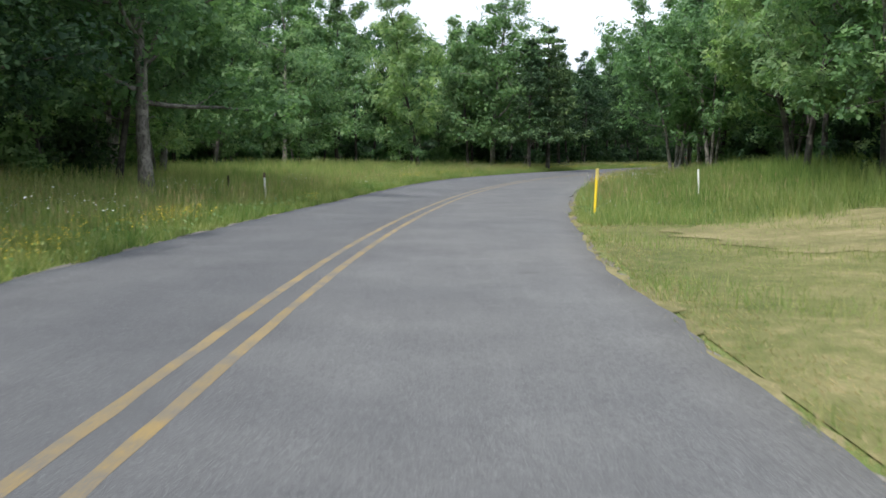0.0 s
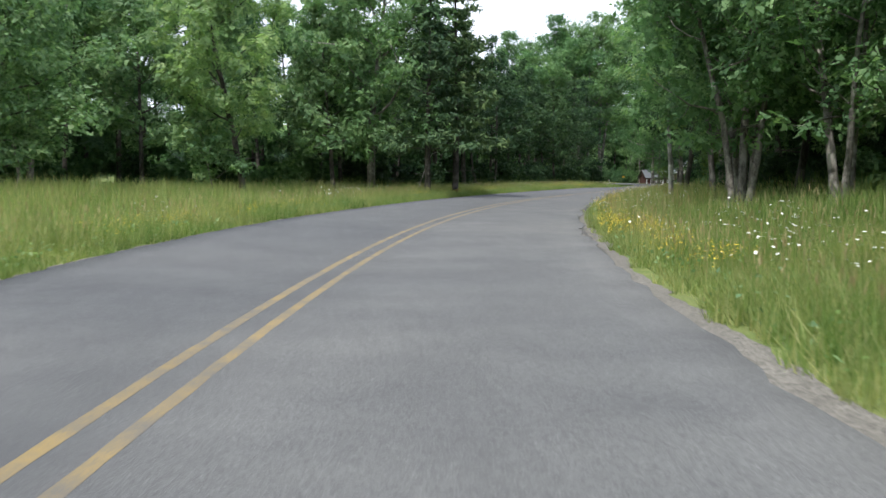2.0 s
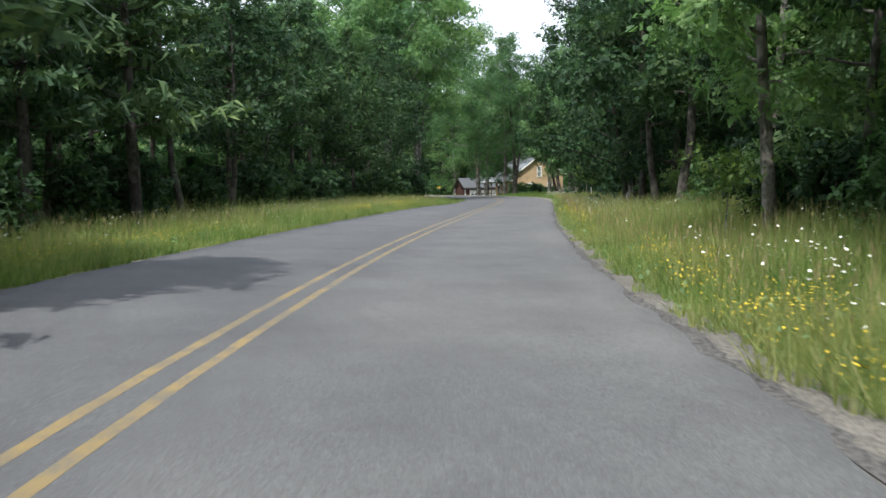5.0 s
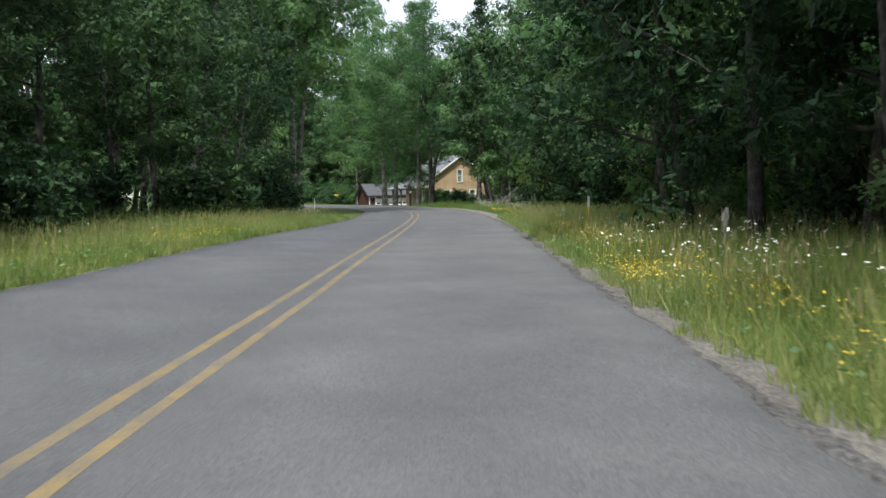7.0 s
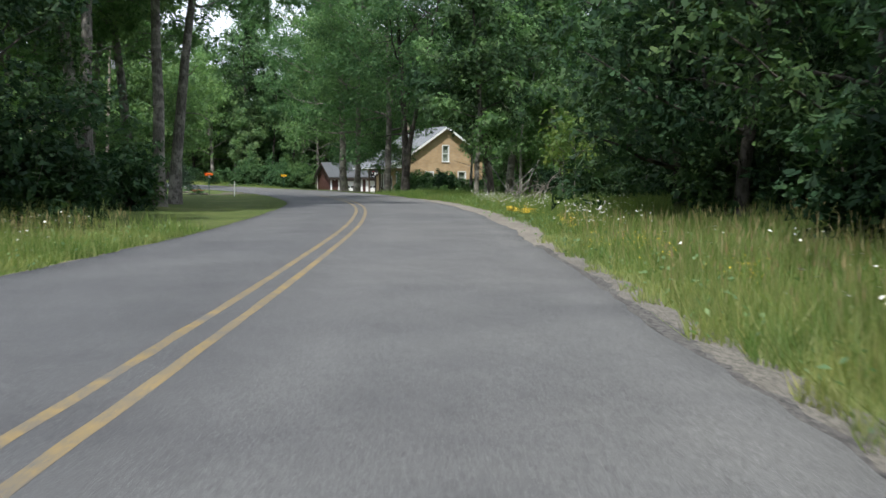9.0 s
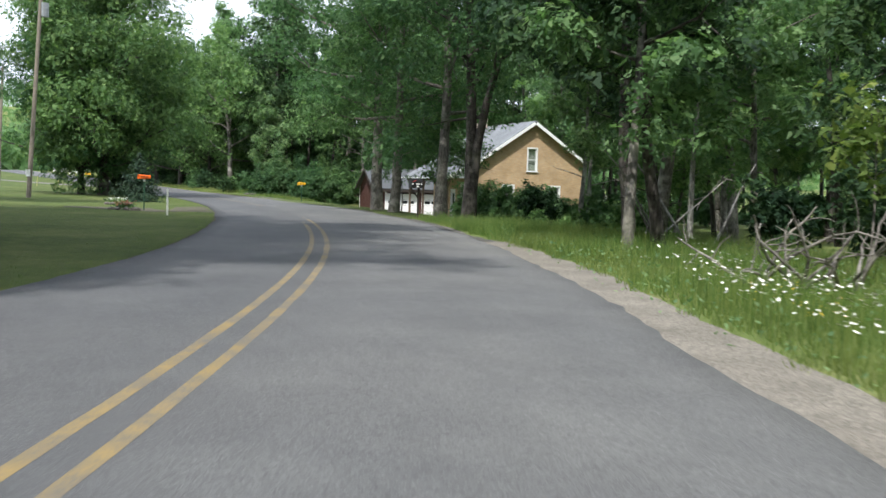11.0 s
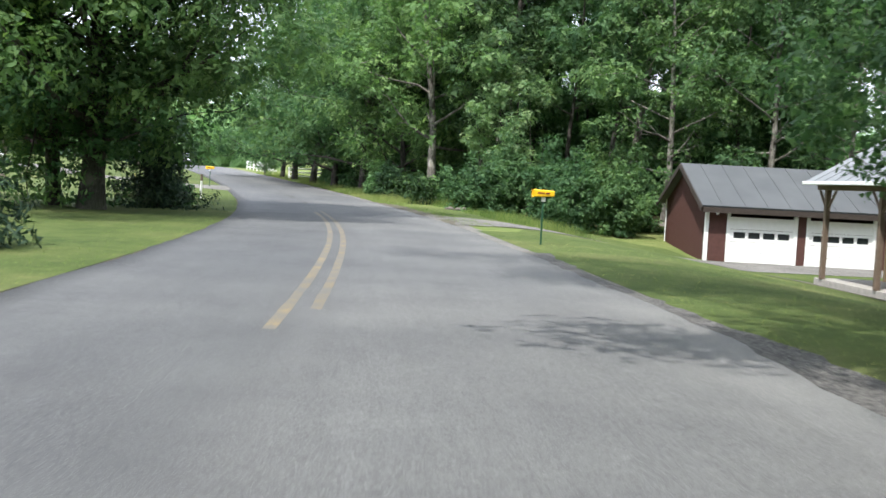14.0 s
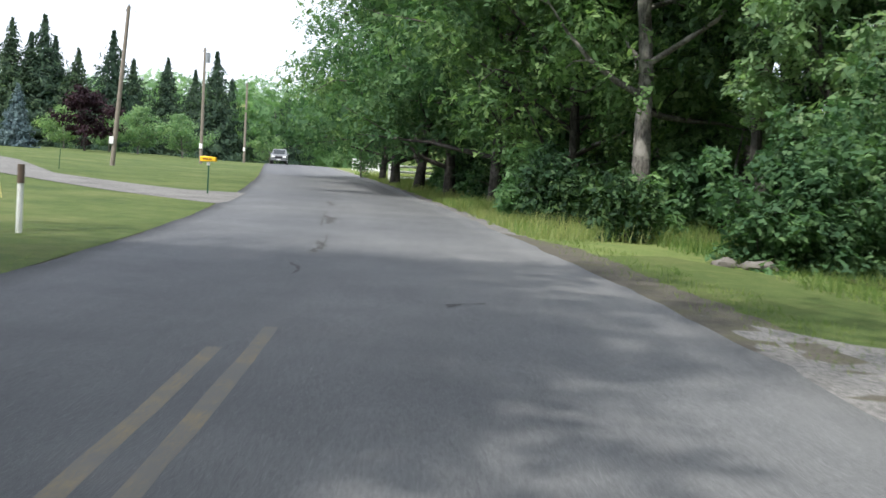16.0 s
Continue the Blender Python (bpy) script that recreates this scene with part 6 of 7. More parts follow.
for x, y, k in ((-3.2, 364.1, 1.15), (-3.9, 371.1, 1.1), (0, 366.3, 1.22), (-2.9, 376.2, 1.12), (5.2, 364.5, 0.92), (10.3, 362.7, 1.08), (7.9, 376.7, 0.95), (12.6, 376.9, 0.98), (17.9, 372.1, 0.85), (23.7, 361.3, 0.95), (18.9, 387.2, 0.9), (-9, 366, 1.2), (-16, 364, 1.15), (-24, 360, 1.1), (-33, 356, 1.2), (29, 378, 0.75), (-42, 350, 1.1)):
    put(SPRUCE, x, y, spin(), k)
put(SPRUCE_BLUE, 14.6, 328.8, 0, 0.9)
put(PURPLE, 19.6, 332.0, 0, 0.92)
for x, y, k in ((22.9, 337, 0.95), (26.0, 341.5, 0.9), (18.5, 341, 0.8), (30.5, 362, 0.8), (12, 345, 0.9)):
    put(ROUND, x, y, spin(), k)
# spreading trees where the wood on the left ends at the lawn
for s_, o_, k in ((158, -10.6, 0.8), (166, -10.2, 0.85), (173, -11.2, 0.8)):
    x_, y_ = along(s_, o_)
    put(DENSE, float(x_), float(y_), spin(), k)
for s_, o_, k in ((188, -15.0, 1.15), (197, -18.5, 1.15), (178, -17, 1.2)):
    x_, y_ = along(s_, o_)
    put(OAK, float(x_), float(y_), spin(), k)
# row beside the start, mostly out of view, added to shade the road
for s_, o_ in ((-22, -9.5), (-15, -10.2), (-7, -10), (1, -11), (9, -11.5), (16, -11.0), (22.5, -11.6), (27, -13.5)):
    x_, y_ = along(s_, o_)
    put(DENSE, float(x_), float(y_), spin(), 1.0)
for s_, o_, k in ((176, -9.5, 1.05), (181, -10.8, 1.15), (184, -8.4, 1.15), (189, -8.3, 1.15), (192.5, -10.5, 1.1), (191.5, -15.0, 1.05), (201, -14.5, 1.0), (197, -13.2, 1.0), (192, -19, 1.1)):
    x_, y_ = along(s_, o_)
    put(CANOPY, float(x_), float(y_), spin(), k)
for x_, y_, k in ((37.0, 195.5, 1.42), (32.5, 189.0, 1.4), (30.0, 200.5, 1.3)):
    put(TALL_C, x_, y_, spin(), k, "very tall tree with shade-darkened leaves behind the lawn")
put(TALL_C, 64.6, 191.6, 20, 1.25)
put(TALL_A, 73.5, 198.0, 20, 1.4)
put(TALL_A, 78.0, 205.0, 80, 1.4)
put(TALL_D, 72.4, 201.5, 20, 0.85, "leafy several-stemmed tree by the brick house")
put(BIRCH, 67.2, 200.2, 200, 1.0)
put(BIRCH, 67.7, 200.5, 20, 0.9, lean=(0, 5))
for x_, y_, k in ((84.5, 221.0, 1.15), (89.0, 227.0, 1.3), (83.0, 213.0, 1.1), (91.0, 217.0, 1.3)):
    put(TALL_B, x_, y_, 33 * k, k, "tall sunlit pale-green tree beside the brick house")
put(CANOPY, 66.3, 192.6, 70, 1.1)
for x_, y_, k in ((66.5, 176.5, 1.0), (69.0, 183.0, 1.0), (64.5, 169.5, 1.0)):
    put(DENSE, x_, y_, 50 * k, k)
put(BOUGH, 66.6, 217.2, 70, 1.0)
put(BOUGH, 65.6, 220.4, 170, 0.85)
put(BOUGH, 65.4, 213.4, 10, 0.9)
put(TALL_A, 68.5, 190.0, 70, 0.95)

# rows of the woods, by stretches along the road: s from, s to, nearest offset, rows
def clear(x, y, gap):
    return all((x - a) ** 2 + (y - b) ** 2 > gap * gap for a, b in PLACED)


DEEP = []


def wood(s0, s1, side, edge, front, rows, pitch=4.4, depth=4.2, size=1.0, back=1.0):
    for row in range(rows):
        for s in np.arange(s0, s1, pitch * (1.0 if row == 0 else 1.12)):
            ss = s + wr.uniform(-1.3, 1.3)
            o = side * (edge(ss) + row * depth + wr.uniform(-0.9, 1.3))
            x, y = (float(v) for v in along(ss, o))
            if not clear(x, y, 2.6):
                continue
            if row == 0:
                m = front[int(wr.integers(0, len(front)))]
            elif row == 1:
                m = (BACK_A, BACK_B, front[0], BACK_B)[int(wr.integers(0, 4))]
            else:
                DEEP.append((x, y, float(wr.uniform(13, 17.5)) * back))
                continue
            put(m, x, y, spin(), float(wr.uniform(0.82, 1.08)) * (size if row == 0 else back))


FRONT = (TALL_B, TALL_A, TALL_B, TALL_D, TALL_B)
DARKER = (TALL_C, TALL_A, TALL_C, TALL_C)
wood(26, 92, 1, lambda s: 13.6 - 3.4 * float(step(50, 62, s)) - 1.2 * float(step(66, 78, s)) + 0.6 * math.sin(s * 0.11), FRONT, 5)
wood(92, 124, 1, lambda s: 8.8 + 0.8 * math.sin(s * 0.13), (TALL_C, TALL_A, TALL_C), 5)
wood(124, 171, 1, lambda s: 9.4 + 0.8 * math.sin(s * 0.13), (DENSE, TALL_C, DENSE), 5, size=1.08)
wood(171, 184, 1, lambda s: 13.0, (DENSE, DENSE), 4)
wood(-30, 42, -1, lambda s: 12.5 - 1.0 * math.sin(s * 0.1), FRONT, 4)
wood(42, 86, -1, lambda s: 19.0 - 7.5 * float(step(70, 92, s)), (TALL_B, TALL_B, TALL_A, TALL_D), 5, size=1.02, back=0.97)
wood(86, 112, -1, lambda s: 10.5 + 0.8 * math.sin(s * 0.15), (PINE, PINE, TALL_B), 3, 3.6, back=0.76)
wood(112, 169, -1, lambda s: 10.8 + 0.8 * math.sin(s * 0.15), (TALL_C, DENSE, TALL_C), 4, size=0.82, back=0.8)
wood(270, 306, 1, lambda s: 11.0 + 1.0 * math.sin(s * 0.15), DARKER, 5)
for s in np.arange(196, 300, 4.6):                     # the wood behind house and garage
    for o in (32, 37, 42.5, 48):
        x, y = (float(v) for v in along(s + wr.uniform(-1.5, 1.5), o + wr.uniform(-1.5, 1.5)))
        if clear(x, y, 2.8) and not (70 < x < 86 and 222 < y < 257):
            if o == 32:
                put((BACK_A, BACK_B, TALL_A)[int(wr.integers(0, 3))], x, y, spin(), float(wr.uniform(1.15, 1.5)))
            else:
                DEEP.append((x, y, float(wr.uniform(19, 26))))

far_rng = np.random.default_rng(77)
for s in np.arange(38, 104, 4.0):                      # the far side of the wood beyond the meadow
    for o in (-27, -32, -38, -44):
        x, y = (float(v) for v in along(s + far_rng.uniform(-1.5, 1.5), o + far_rng.uniform(-1.5, 1.5)))
        if clear(x, y, 1.6):
            DEEP.append((x, y, float(far_rng.uniform(14, 18)) * (0.8 if s > 84 else 1.0)))


def fringe(s0, s1, side, edge, spread, pitch, kinds):
    for s in np.arange(s0, s1, pitch):
        ss, o = s + wr.uniform(-1, 1), side * (edge(s) + wr.uniform(-0.2, spread))
        x, y = (float(v) for v in along(ss, o))
        if clear(x, y, 0.9):
            put(kinds[int(wr.integers(0, len(kinds)))], x, y, spin(), float(wr.uniform(0.6, 1.1)))


EDGE = (SHRUB_A, SHRUB_B, SAPLING, SHRUB_B, SHRUB_A, SAPLING)
fringe(168, 196, 1, lambda s: 11.0, 5.0, 1.6, (SHRUB_B,))
fringe(28, 92, 1, lambda s: 13.6 - 4.0 * float(step(50, 62, s)), 3.5, 2.4, EDGE + (SAPLING_LIME,))
fringe(92, 170, 1, lambda s: 9.0, 3.5, 2.2, (SHRUB_B, SHRUB_B, SHRUB_A, SAPLING))
fringe(-10, 42, -1, lambda s: 12.0, 3.5, 2.4, EDGE)
fringe(44, 90, -1, lambda s: 19.5 - 8.0 * float(step(70, 90, s)), 3.0, 3.0, (SHRUB_B, SAPLING, SHRUB_A))
fringe(90, 168, -1, lambda s: 9.6, 3.5, 2.0, (SHRUB_B, SHRUB_B, SHRUB_B))
fringe(150, 184, -1, lambda s: 7.6 + 0.08 * max(0, s - 165), 3.0, 1.7, (SHRUB_B, SHRUB_B, SHRUB_B))
fringe(270, 302, 1, lambda s: 6.4, 1.2, 1.9, (SHRUB_B, SHRUB_A))
fringe(278, 302, 1, lambda s: 8.6, 3.0, 1.5, (SHRUB_B, SHRUB_A, SHRUB_B, SAPLING))
fringe(276, 312, 1, lambda s: 9.0, 3.0, 2.4, (SHRUB_A, SHRUB_B, SAPLING, SAPLING))
for x, y, k in ((65.2, 259.5, 1.0), (67.2, 256.4, 1.0), (69.5, 257.5, 1.05), (67.6, 253.4, 0.9), (64.2, 257.6, 0.75), (69.8, 254.0, 0.85), (66.0, 251.6, 0.6), (71.5, 256.5, 1.0), (62.9, 257.4, 0.7)):
    put(SHRUB_C, x, y, spin(), k)
for x, y, k in ((65.2, 206.0, 0.95), (66.8, 205.0, 0.9), (68.6, 204.6, 0.9), (70.6, 204.6, 0.95), (66.0, 202.4, 0.95), (72.5, 205.4, 1.0), (64.6, 198.8, 0.77), (67.6, 199.6, 0.9), (70.0, 199.0, 0.9), (74.3, 206.3, 1.0)):
    put(SHRUB_B if k < 0.78 else SHRUB_A, x, y, spin(), k, "rounded garden shrub by the lawn")
for x, y, k in ((63.4, 196.2, 0.42), (64.6, 193.6, 0.5), (63.0, 199.4, 0.36), (65.6, 197.6, 0.5), (62.6, 192.4, 0.34), (66.8, 201.0, 0.5)):
    put(SHRUB_A, x, y, spin(), k, "low mound of weeds and brambles in the grass")
for x, y, k in ((63.9, 204.3, 0.8), (65.0, 203.3, 0.85), (66.2, 203.7, 0.9), (67.5, 203.0, 0.85), (68.9, 203.4, 0.9), (70.3, 202.8, 0.85)):
    put(SHRUB_A, x, y, spin(), k, "rounded leafy shrub before the brick house", 0.0)
put(SAPLING_LIME, 23.3, 94.2, 0, 0.6)
put(SAPLING_LIME, 60.8, 176.5, 50, 1.0)
put(SAPLING_LIME, 57.8, 170.5, 50, 1.15)


put(PINE, 9.2, 89.1, 30, 0.95)
put(PINE, 7.4, 86.6, 130, 0.85)


def deep_wood():
    """The inner rows of the woods, with their undergrowth, joined."""
    rng = np.random.default_rng(19)
    wood_parts, pts, outs = [], [], []
    for x, y, h in DEEP:
        z = ground_height(x, y)
        b = rng.normal(0, 0.35, (3, 2))
        p = np.array([[x, y, z - 0.2], [x + b[0, 0] * 0.4, y + b[0, 1] * 0.4, z + h * 0.35], [x + b[1, 0], y + b[1, 1], z + h * 0.9]])
        wood_parts.append(tube(p, [0.16, 0.12, 0.03], 5))
        m = 24
        c = np.array([x, y, z]) + np.stack([rng.normal(0, 1.7, m), rng.normal(0, 1.7, m), h * rng.uniform(0.2, 1.0, m)], 1)
        q, o = clumps(c, rng.uniform(0.7, 1.4, m), 400, rng)
        pts.append(q)
        outs.append(o)
        if rng.uniform() < 0.8:                              # undergrowth at its foot
            m = 6
            c = np.array([x, y, z]) + np.stack([rng.normal(0, 1.6, m), rng.normal(0, 1.6, m), rng.uniform(0.4, 2.6, m)], 1)
            q, o = clumps(c, rng.uniform(0.6, 1.1, m), 200, rng)
            pts.append(q)
            outs.append(o)
    v, f = merge(wood_parts)
    tagged(new("deep_wood_trunks", mesh_of("deep_wood_trunks", v, f, BARK_DARK_SHADED, True)), "dark trunks deep inside the wood", "woodland", kind="stuff")
    tagged(new("deep_wood_leaves", tris_mesh("deep_wood_leaves", leaf_tris(np.concatenate(pts), np.concatenate(outs), 0.92, rng), LEAF_DARK)), "dense dark foliage deep inside the wood", "woodland", kind="stuff")


deep_wood()


def far_woods():
    """Wooded hill and distant tree lines."""
    rng = np.random.default_rng(9)
    cs, ws = [], []
    def crowns(n, place, low, high, w0, w1):
        for i in range(n):
            x, y = place()
            cs.append((float(x), float(y), rng.uniform(low, high)))
            ws.append(rng.uniform(w0, w1))
    crowns(900, lambda: (rng.uniform(-420, 420), rng.uniform(470, 900)), 5, 9, 5, 8)
    crowns(170, lambda: along(rng.uniform(-60, 205), rng.uniform(34, 62)), 3, 11, 2.5, 4.2)
    crowns(190, lambda: along(rng.uniform(-60, 80), -rng.uniform(38, 66)), 2, 10, 2.8, 4.6)
    crowns(200, lambda: (rng.uniform(-260, -45), rng.uniform(150, 420)), 3, 9, 3.5, 6)
    crowns(160, lambda: (rng.uniform(-60, 40), rng.uniform(382, 440)), 3, 8, 3.5, 5.5)
    crowns(170, lambda: (rng.uniform(70, 200), rng.uniform(310, 470)), 3, 9, 3.5, 6)
    c, w = np.array(cs), np.array(ws)
    c[:, 2] += land_z(c[:, 0], c[:, 1])
    k = 52
    d = rng.normal(0, 1, (len(c), k, 3))
    d /= np.linalg.norm(d, axis=2)[:, :, None]
    r = rng.uniform(0.6, 1.05, (len(c), k, 1))
    pts = (c[:, None, :] + d * r * np.array([1, 1, 1.15]) * w[:, None, None]).reshape(-1, 3)
    tagged(new("far_woods", tris_mesh("far_woods", leaf_tris(pts, d.reshape(-1, 3), 2.5, rng), LEAF)), "distant mixed green woodland on low hills", "woodland", kind="stuff")


far_woods()

# ---------------------------------------------------------------- grass and wild flowers


def blades(name, mat, n, place, height, width, seed, label, lean=0.5):
    """Single tapered blades; place gives arrays of s and o."""
    rng = np.random.default_rng(seed)
    s, o = place(rng, n)
    x, y = along(s, o)
    z = land_z(x, y) - 0.02
    h = height(rng, len(x), s, o)
    w = width * rng.uniform(0.6, 1.4, len(x))
    az = rng.uniform(0, 2 * np.pi, len(x))
    la = rng.uniform(0, 2 * np.pi, len(x))
    ln = h * np.abs(rng.normal(0, lean, len(x)))
    a = np.stack([np.cos(az), np.sin(az), 0 * az], 1) * w[:, None] / 2
    p = np.stack([x, y, z], 1)
    t = p + np.stack([np.cos(la) * ln, np.sin(la) * ln, h], 1)
    q = np.stack([p - a, p + a, t], 1)
    tagged(new(name, tris_mesh(name, q, mat)), label, "grass", kind="stuff")


def clumped(rng, n, s0, s1, lo, hi, edge, side, power=1.6):
    """Places thinning out from the road's edge, in loose tufts."""
    s = rng.uniform(s0, s1, n)
    d = lo + (hi - lo) * rng.uniform(0, 1, n) ** power
    d += 0.12 * np.sin(s * 2.1) + 0.1 * np.sin(s * 5.3 + 1)
    s = s + rng.normal(0, 0.05, n)
    return s, side * (edge(s) + np.maximum(d, 0.02))


def verge_height(lo, hi):
    def f(rng, n, s, o):
        k = np.clip((np.abs(o) - 4.0) / 1.6, 0, 1)
        wave = 0.8 + 0.25 * np.sin(s * 0.7 + np.abs(o)) + 0.15 * np.sin(s * 0.23)
        return (lo + (hi - lo) * k) * wave * rng.uniform(0.55, 1.25, n)
    return f


blades("tall_grass", GRASS, 108000, lambda r, n: clumped(r, n, 22, 162, 0.34, 6.0, right_width, 1), verge_height(0.24, 0.74), 0.0155, 31, "tall meadow grass going to seed along the road")
blades("tall_grass", GRASS, 112000, lambda r, n: clumped(r, n, -14, 164, 0.12, 6.8, left_width, -1), verge_height(0.34, 0.82), 0.0155, 32, "tall meadow grass going to seed along the road")
blades("lush_grass", GRASS_LUSH, 42000, lambda r, n: clumped(r, n, -8, 166, 0.04, 1.5, left_width, -1, 1.1), verge_height(0.34, 0.66), 0.017, 46, "dense green grass along the road edge")
blades("lush_grass", GRASS_LUSH, 26000, lambda r, n: clumped(r, n, 34, 150, 0.5, 2.2, right_width, 1, 1.2), verge_height(0.26, 0.55), 0.016, 47, "dense green grass along the shoulder")
blades("meadow_grass", GRASS, 45000, lambda r, n: clumped(r, n, -14, 95, 6.0, 16, left_width, -1, 1.2), verge_height(0.5, 0.62), 0.03, 33, "tall meadow grass before the trees")
blades("lush_grass", GRASS_LUSH, 36000, lambda r, n: clumped(r, n, 24, 60, 2.2, 12.5, right_width, 1, 0.9), verge_height(0.45, 0.78), 0.02, 34, "lush green tall grass before the trees")
blades("lush_grass", GRASS_LUSH, 82000, lambda r, n: clumped(r, n, 150, 205, 0.75, 7.0, right_width, 1, 1.1), verge_height(0.20, 0.50), 0.013, 35, "lush green tall grass by the shoulder")
blades("lush_grass", GRASS_LUSH, 9000, lambda r, n: clumped(r, n, 255, 275, 3.2, 6.5, right_width, 1, 0.8), verge_height(0.2, 0.4), 0.02, 40, "rough green grass before the thicket")
blades("dirt_tufts", GRASS_LUSH, 3000, lambda r, n: clumped(r, n, 250, 272, 0.3, 1.6, right_width, 1, 0.7), lambda r, n, s, o: r.uniform(0.04, 0.14, n), 0.014, 48, "thin grass tufts on bare dirt")
blades("lush_grass", GRASS_LUSH, 32000, lambda r, n: clumped(r, n, 194, 212.5, 0.5, 9.0, right_width, 1, 1.0), verge_height(0.15, 0.46), 0.013, 49, "lush green tall grass before the hedge")
blades("lush_grass", GRASS_LUSH, 12000, lambda r, n: clumped(r, n, 212, 218, 5.0, 12.0, right_width, 1, 1.0), verge_height(0.3, 0.7), 0.02, 50, "lush green tall grass before the hedge")
blades("roadside_grass", GRASS, 26000, lambda r, n: clumped(r, n, 270, 330, 0.45, 5.0, right_width, 1), verge_height(0.2, 0.5), 0.02, 36, "rough grass along the shoulder")
short = lambda r, n, s, o: r.uniform(0.03, 0.085, n)
blades("lawn_blades", GRASS_LUSH, 30000, lambda r, n: clumped(r, n, 160, 262, 0.12, 7.0, left_width, -1, 1.8), short, 0.012, 37, "short mown grass at the road's edge")
blades("lawn_blades", GRASS, 16000, lambda r, n: clumped(r, n, 192, 242, 0.55, 6.0, right_width, 1, 1.6), short, 0.012, 38, "short mown grass at the road's edge")
blades("cut_hay", HAY, 18000, lambda r, n: clumped(r, n, -2, 34, -0.05, 0.8, right_width, 1, 1.0), lambda r, n, s, o: r.uniform(0.02, 0.07, n), 0.016, 44, "dry brown cuttings along the road edge", 1.6)
blades("cut_hay", HAY, 14000, lambda r, n: clumped(r, n, 0, 30, 1.5, 9.0, right_width, 1, 1.2), lambda r, n, s, o: r.uniform(0.015, 0.06, n), 0.014, 45, "pale mown hay lying on the grass", 1.6)
blades("dry_grass", GRASS, 46000, lambda r, n: clumped(r, n, -2, 30, 0.1, 13.0, right_width, 1, 1.3), lambda r, n, s, o: r.uniform(0.03, 0.11, n) * (1 + 1.2 * (np.sin(s * 0.9 + o) > 0.5)), 0.011, 39, "dry cut grass at the road's edge")


def weeds(name, n, place, seed, label):
    """Broad low leaves of herbs between the grass."""
    rng = np.random.default_rng(seed)
    s, o = place(rng, n)
    x, y = along(s, o)
    c = np.stack([x, y, land_z(x, y) + rng.uniform(0.03, 0.34, n)], 1)
    tagged(new(name, quads_mesh(name, leaf_quads(c, 0.075, rng, 0.8), LEAF_PALE)), label, "weeds", kind="stuff")


weeds("weeds", 8000, lambda r, n: clumped(r, n, 22, 196, 0.3, 4.5, right_width, 1), 41, "low leafy weeds among the verge grass")
weeds("weeds", 14000, lambda r, n: clumped(r, n, -12, 164, 0.1, 4.5, left_width, -1), 42, "low leafy weeds among the verge grass")


def umbels(name, spots, seed, mat, r0, hgt, per, label, category, spread=0.5, stem=True):
    """Flower heads as shallow cupped discs on thin stems, in drifts round the spots (s, o)."""
    rng = np.random.default_rng(seed)
    heads, stems = [], []
    for s, o in spots:
        m = int(per * rng.uniform(0.5, 1.5)) + 1
        ss, oo = s + rng.normal(0, spread, m), o + rng.normal(0, spread * 0.7, m)
        oo = np.where(o > 0, np.maximum(oo, right_width(ss) + np.where((ss > 160) & (ss < 197), 0.95, 0.32)), np.minimum(oo, -left_width(ss) - 0.25))
        x, y = along(ss, oo)
        z0 = land_z(x, y)
        h = hgt * rng.uniform(0.6, 1.2, m)
        for i in range(m):
            c = np.array([x[i], y[i], z0[i] + h[i]])
            r = r0 * rng.uniform(0.6, 1.3)
            tilt = rng.normal(0, 0.3, 2)
            ring = []
            for k in range(6):
                a = k * math.pi / 3
                ring.append(c + r * np.array([math.cos(a), math.sin(a), math.cos(a) * tilt[0] + math.sin(a) * tilt[1] + 0.18]))
            heads += [(c, ring[0], ring[1], ring[2]), (c, ring[2], ring[3], ring[4]), (c, ring[4], ring[5], ring[0])]
            if stem:
                stems.append((np.array([x[i] - 0.004, y[i], z0[i]]), np.array([x[i] + 0.004, y[i], z0[i]]), c + np.array([0.003, 0, 0]), c - np.array([0.003, 0, 0])))
    me = quads_mesh(name, np.array(heads + stems), mat)
    me.materials.append(GRASS_LUSH)
    me.polygons.foreach_set("material_index", [0] * len(heads) + [1] * len(stems))
    tagged(new(name, me), label, category, kind="stuff")



def seed_heads(name, n, place, seed, label):
    """Thin stalks with straw-coloured heads that stand over the grass."""
    rng = np.random.default_rng(seed)
    s, o = place(rng, n)
    x, y = along(s, o)
    p = np.stack([x, y, land_z(x, y)], 1)
    h = rng.uniform(0.4, 0.78, n)
    d = np.stack([rng.normal(0, 0.14, n), rng.normal(0, 0.14, n), np.ones(n)], 1) * h[:, None]
    a = rng.uniform(0, 2 * np.pi, n)
    w = np.stack([np.cos(a), np.sin(a), 0 * a], 1)
    stalk = np.stack([p - w * 0.003, p + w * 0.003, p + d], 1)
    head = np.stack([p + d * 0.80 - w * 0.002, p + d * 0.90 + w * 0.016, p + d * 1.05], 1)
    tagged(new(name, tris_mesh(name, np.concatenate([stalk, head]), HAY)), label, "grass", kind="stuff")


weeds("weeds", 5000, lambda r, n: clumped(r, n, 165, 212, 0.8, 8.0, right_width, 1, 1.0), 43, "low leafy weeds among the verge grass")
seed_heads("seed_heads", 9000, lambda r, n: clumped(r, n, 24, 162, 0.7, 6.0, right_width, 1, 1.3), 71, "straw-coloured grass heads over the verge")
seed_heads("seed_heads", 9000, lambda r, n: clumped(r, n, -10, 162, 0.5, 6.5, left_width, -1, 1.3), 72, "straw-coloured grass heads over the verge")

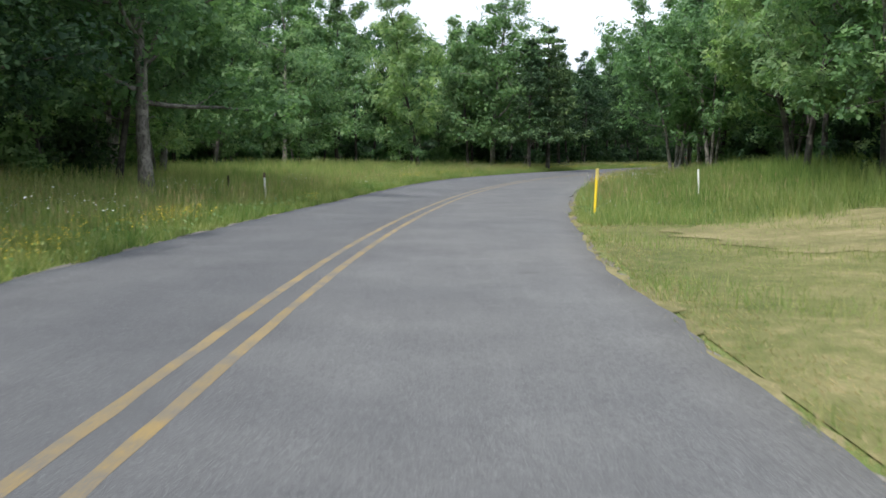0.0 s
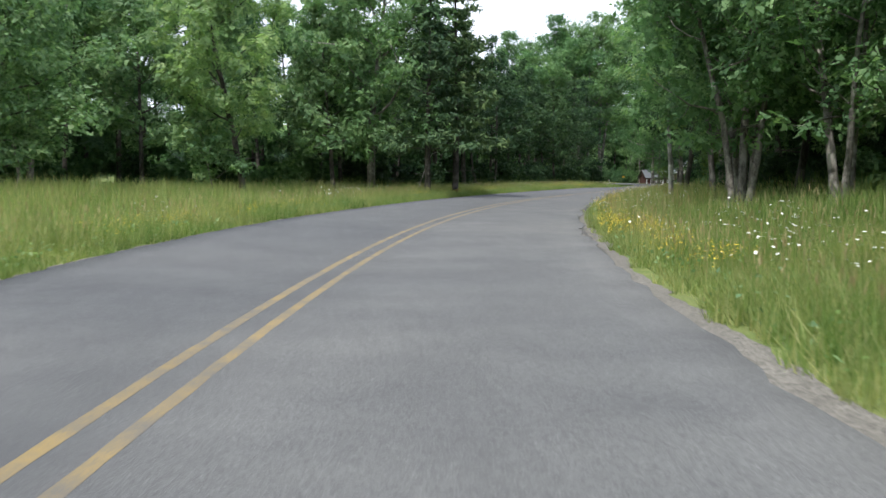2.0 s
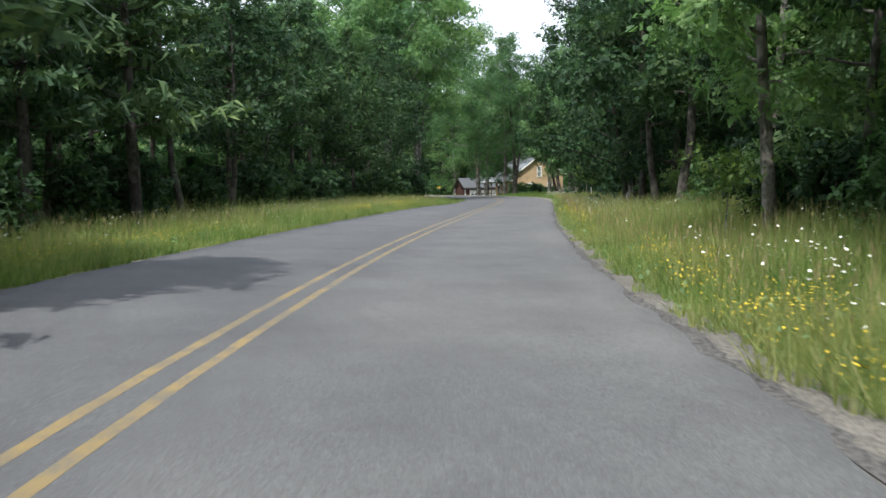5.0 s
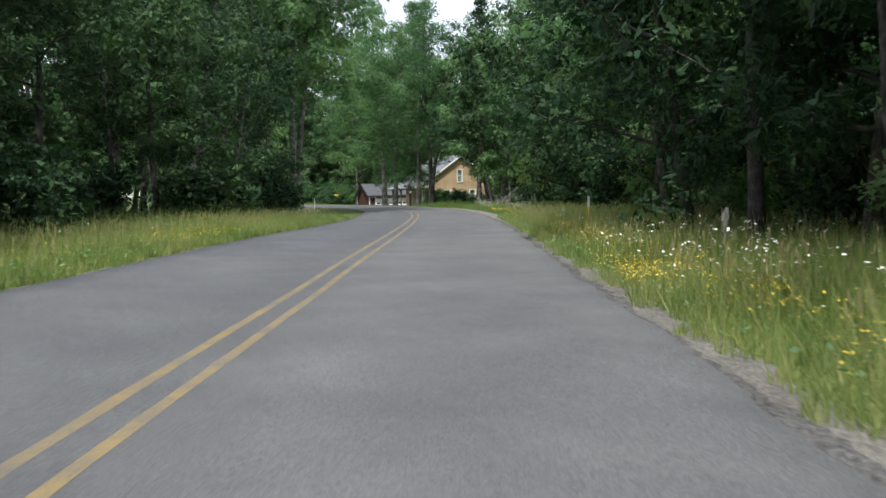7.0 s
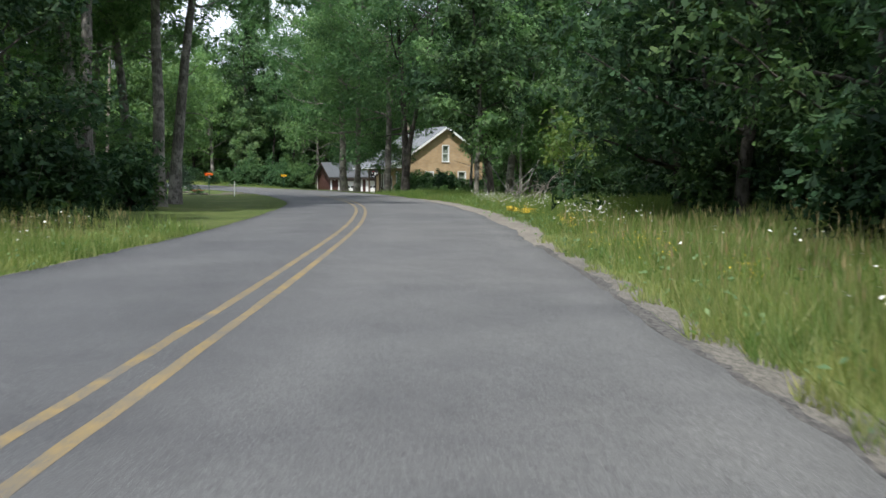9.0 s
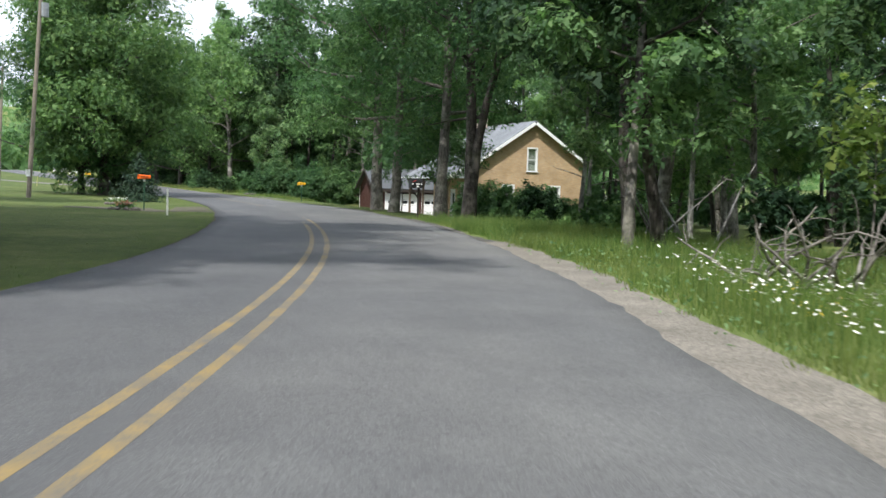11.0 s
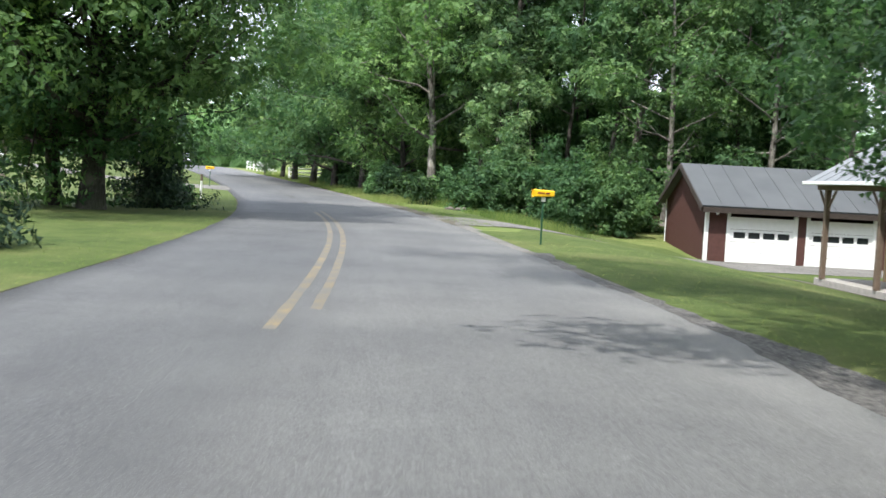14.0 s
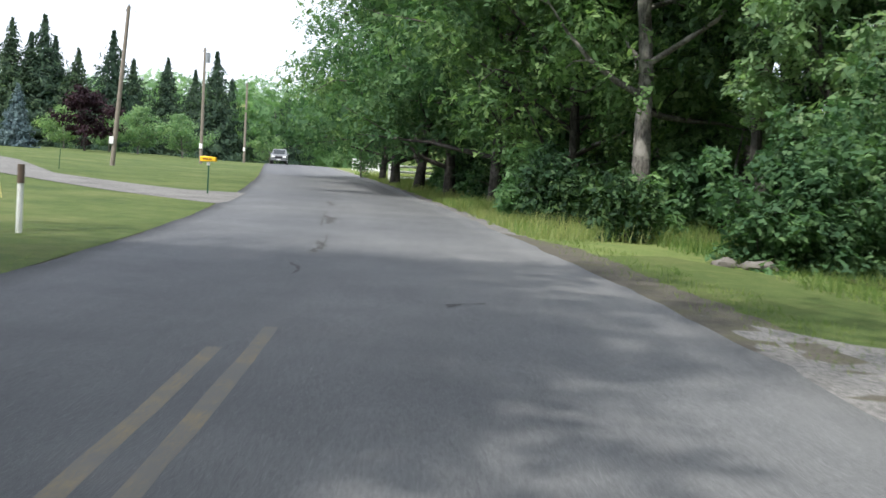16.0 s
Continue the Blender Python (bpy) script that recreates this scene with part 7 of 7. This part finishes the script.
fr = np.random.default_rng(55)
white = [(s, right_width(s) + fr.uniform(0.9, 4.0)) for s in fr.uniform(40, 186, 90)] + [(s, -left_width(s) - fr.uniform(0.6, 4.0)) for s in fr.uniform(0, 160, 60)]
white += [(s, right_width(s) + fr.uniform(1.0, 2.2)) for s in (117, 118, 119, 120, 121, 122, 123, 169, 170, 171, 172, 172.5, 173, 42, 43.5, 45, 63, 64, 66, 121, 124, 126, 165, 168, 170, 171, 172.5, 174, 176, 177, 178, 181)]
yellow = [(s, right_width(s) + fr.uniform(0.5, 1.5)) for s in np.concatenate([fr.uniform(44, 66, 46), fr.uniform(66, 98, 56), fr.uniform(108, 140, 60), fr.uniform(150, 182, 14)])]
yellow += [(s, -left_width(s) - fr.uniform(0.25, 1.6)) for s in np.concatenate([fr.uniform(6, 22, 34), fr.uniform(48, 64, 20), fr.uniform(82, 104, 34), fr.uniform(116, 140, 40)])]
umbels("white_flowers", white, 61, WHITE_PETAL, 0.018, 0.66, 18, "white umbel flowers scattered in the verge grass", "wild flowers", 0.6)
umbels("yellow_flowers", yellow, 62, YELLOW_PETAL, 0.0105, 0.42, 50, "yellow trefoil flowers along the verge", "wild flowers", 0.26, False)
drift = [(123.4, 4.3), (122.6, 4.2), (126.0, 4.3), (125.0, 4.7), (124.2, 4.5), (84.7, 4.4), (85.3, 4.8), (86.8, 4.4), (104.6, 4.5), (59.6, 4.6), (56.1, 4.5), (52.6, 4.3), (77.8, 4.6), (80.1, 5.0), (81.7, 4.9), (88.0, 4.6),
         (138.5, -4.5), (133.6, -4.5), (136.6, -4.6), (103.9, -4.9), (107.0, -4.8), (13.0, -3.8), (12.1, -4.0), (10.5, -4.1), (30.4, -3.8)]
umbels("yellow_flowers", drift, 64, YELLOW_PETAL, 0.011, 0.32, 85, "bright drifts of yellow trefoil at the verge's foot", "wild flowers", 0.36, False)
heads = [(179.0, 5.0), (179.8, 5.2), (180.8, 5.1), (128.2, 4.9), (130.7, 5.0), (64.6, 4.8), (65.9, 4.8), (175.8, 5.0), (57.9, 5.1), (25.0, 5.2), (136.6, 5.9), (173.5, 5.0), (182.4, 5.1), (181.4, 5.2), (180.2, 5.3), (177.9, 5.2), (178.8, 5.2)]
umbels("white_flowers", heads, 65, WHITE_PETAL, 0.019, 0.55, 34, "clusters of white umbel flowers in the verge", "wild flowers", 0.45)
dense = [(173.7, right_width(173) + 0.85), (174.1, right_width(174) + 0.95), (172.6, right_width(172) + 1.25), (172.0, right_width(172) + 1.35)]
umbels("yellow_flowers", dense, 63, YELLOW_PETAL, 0.026, 0.26, 190, "dense cushion of yellow trefoil by the shoulder", "wild flowers", 0.26, False)
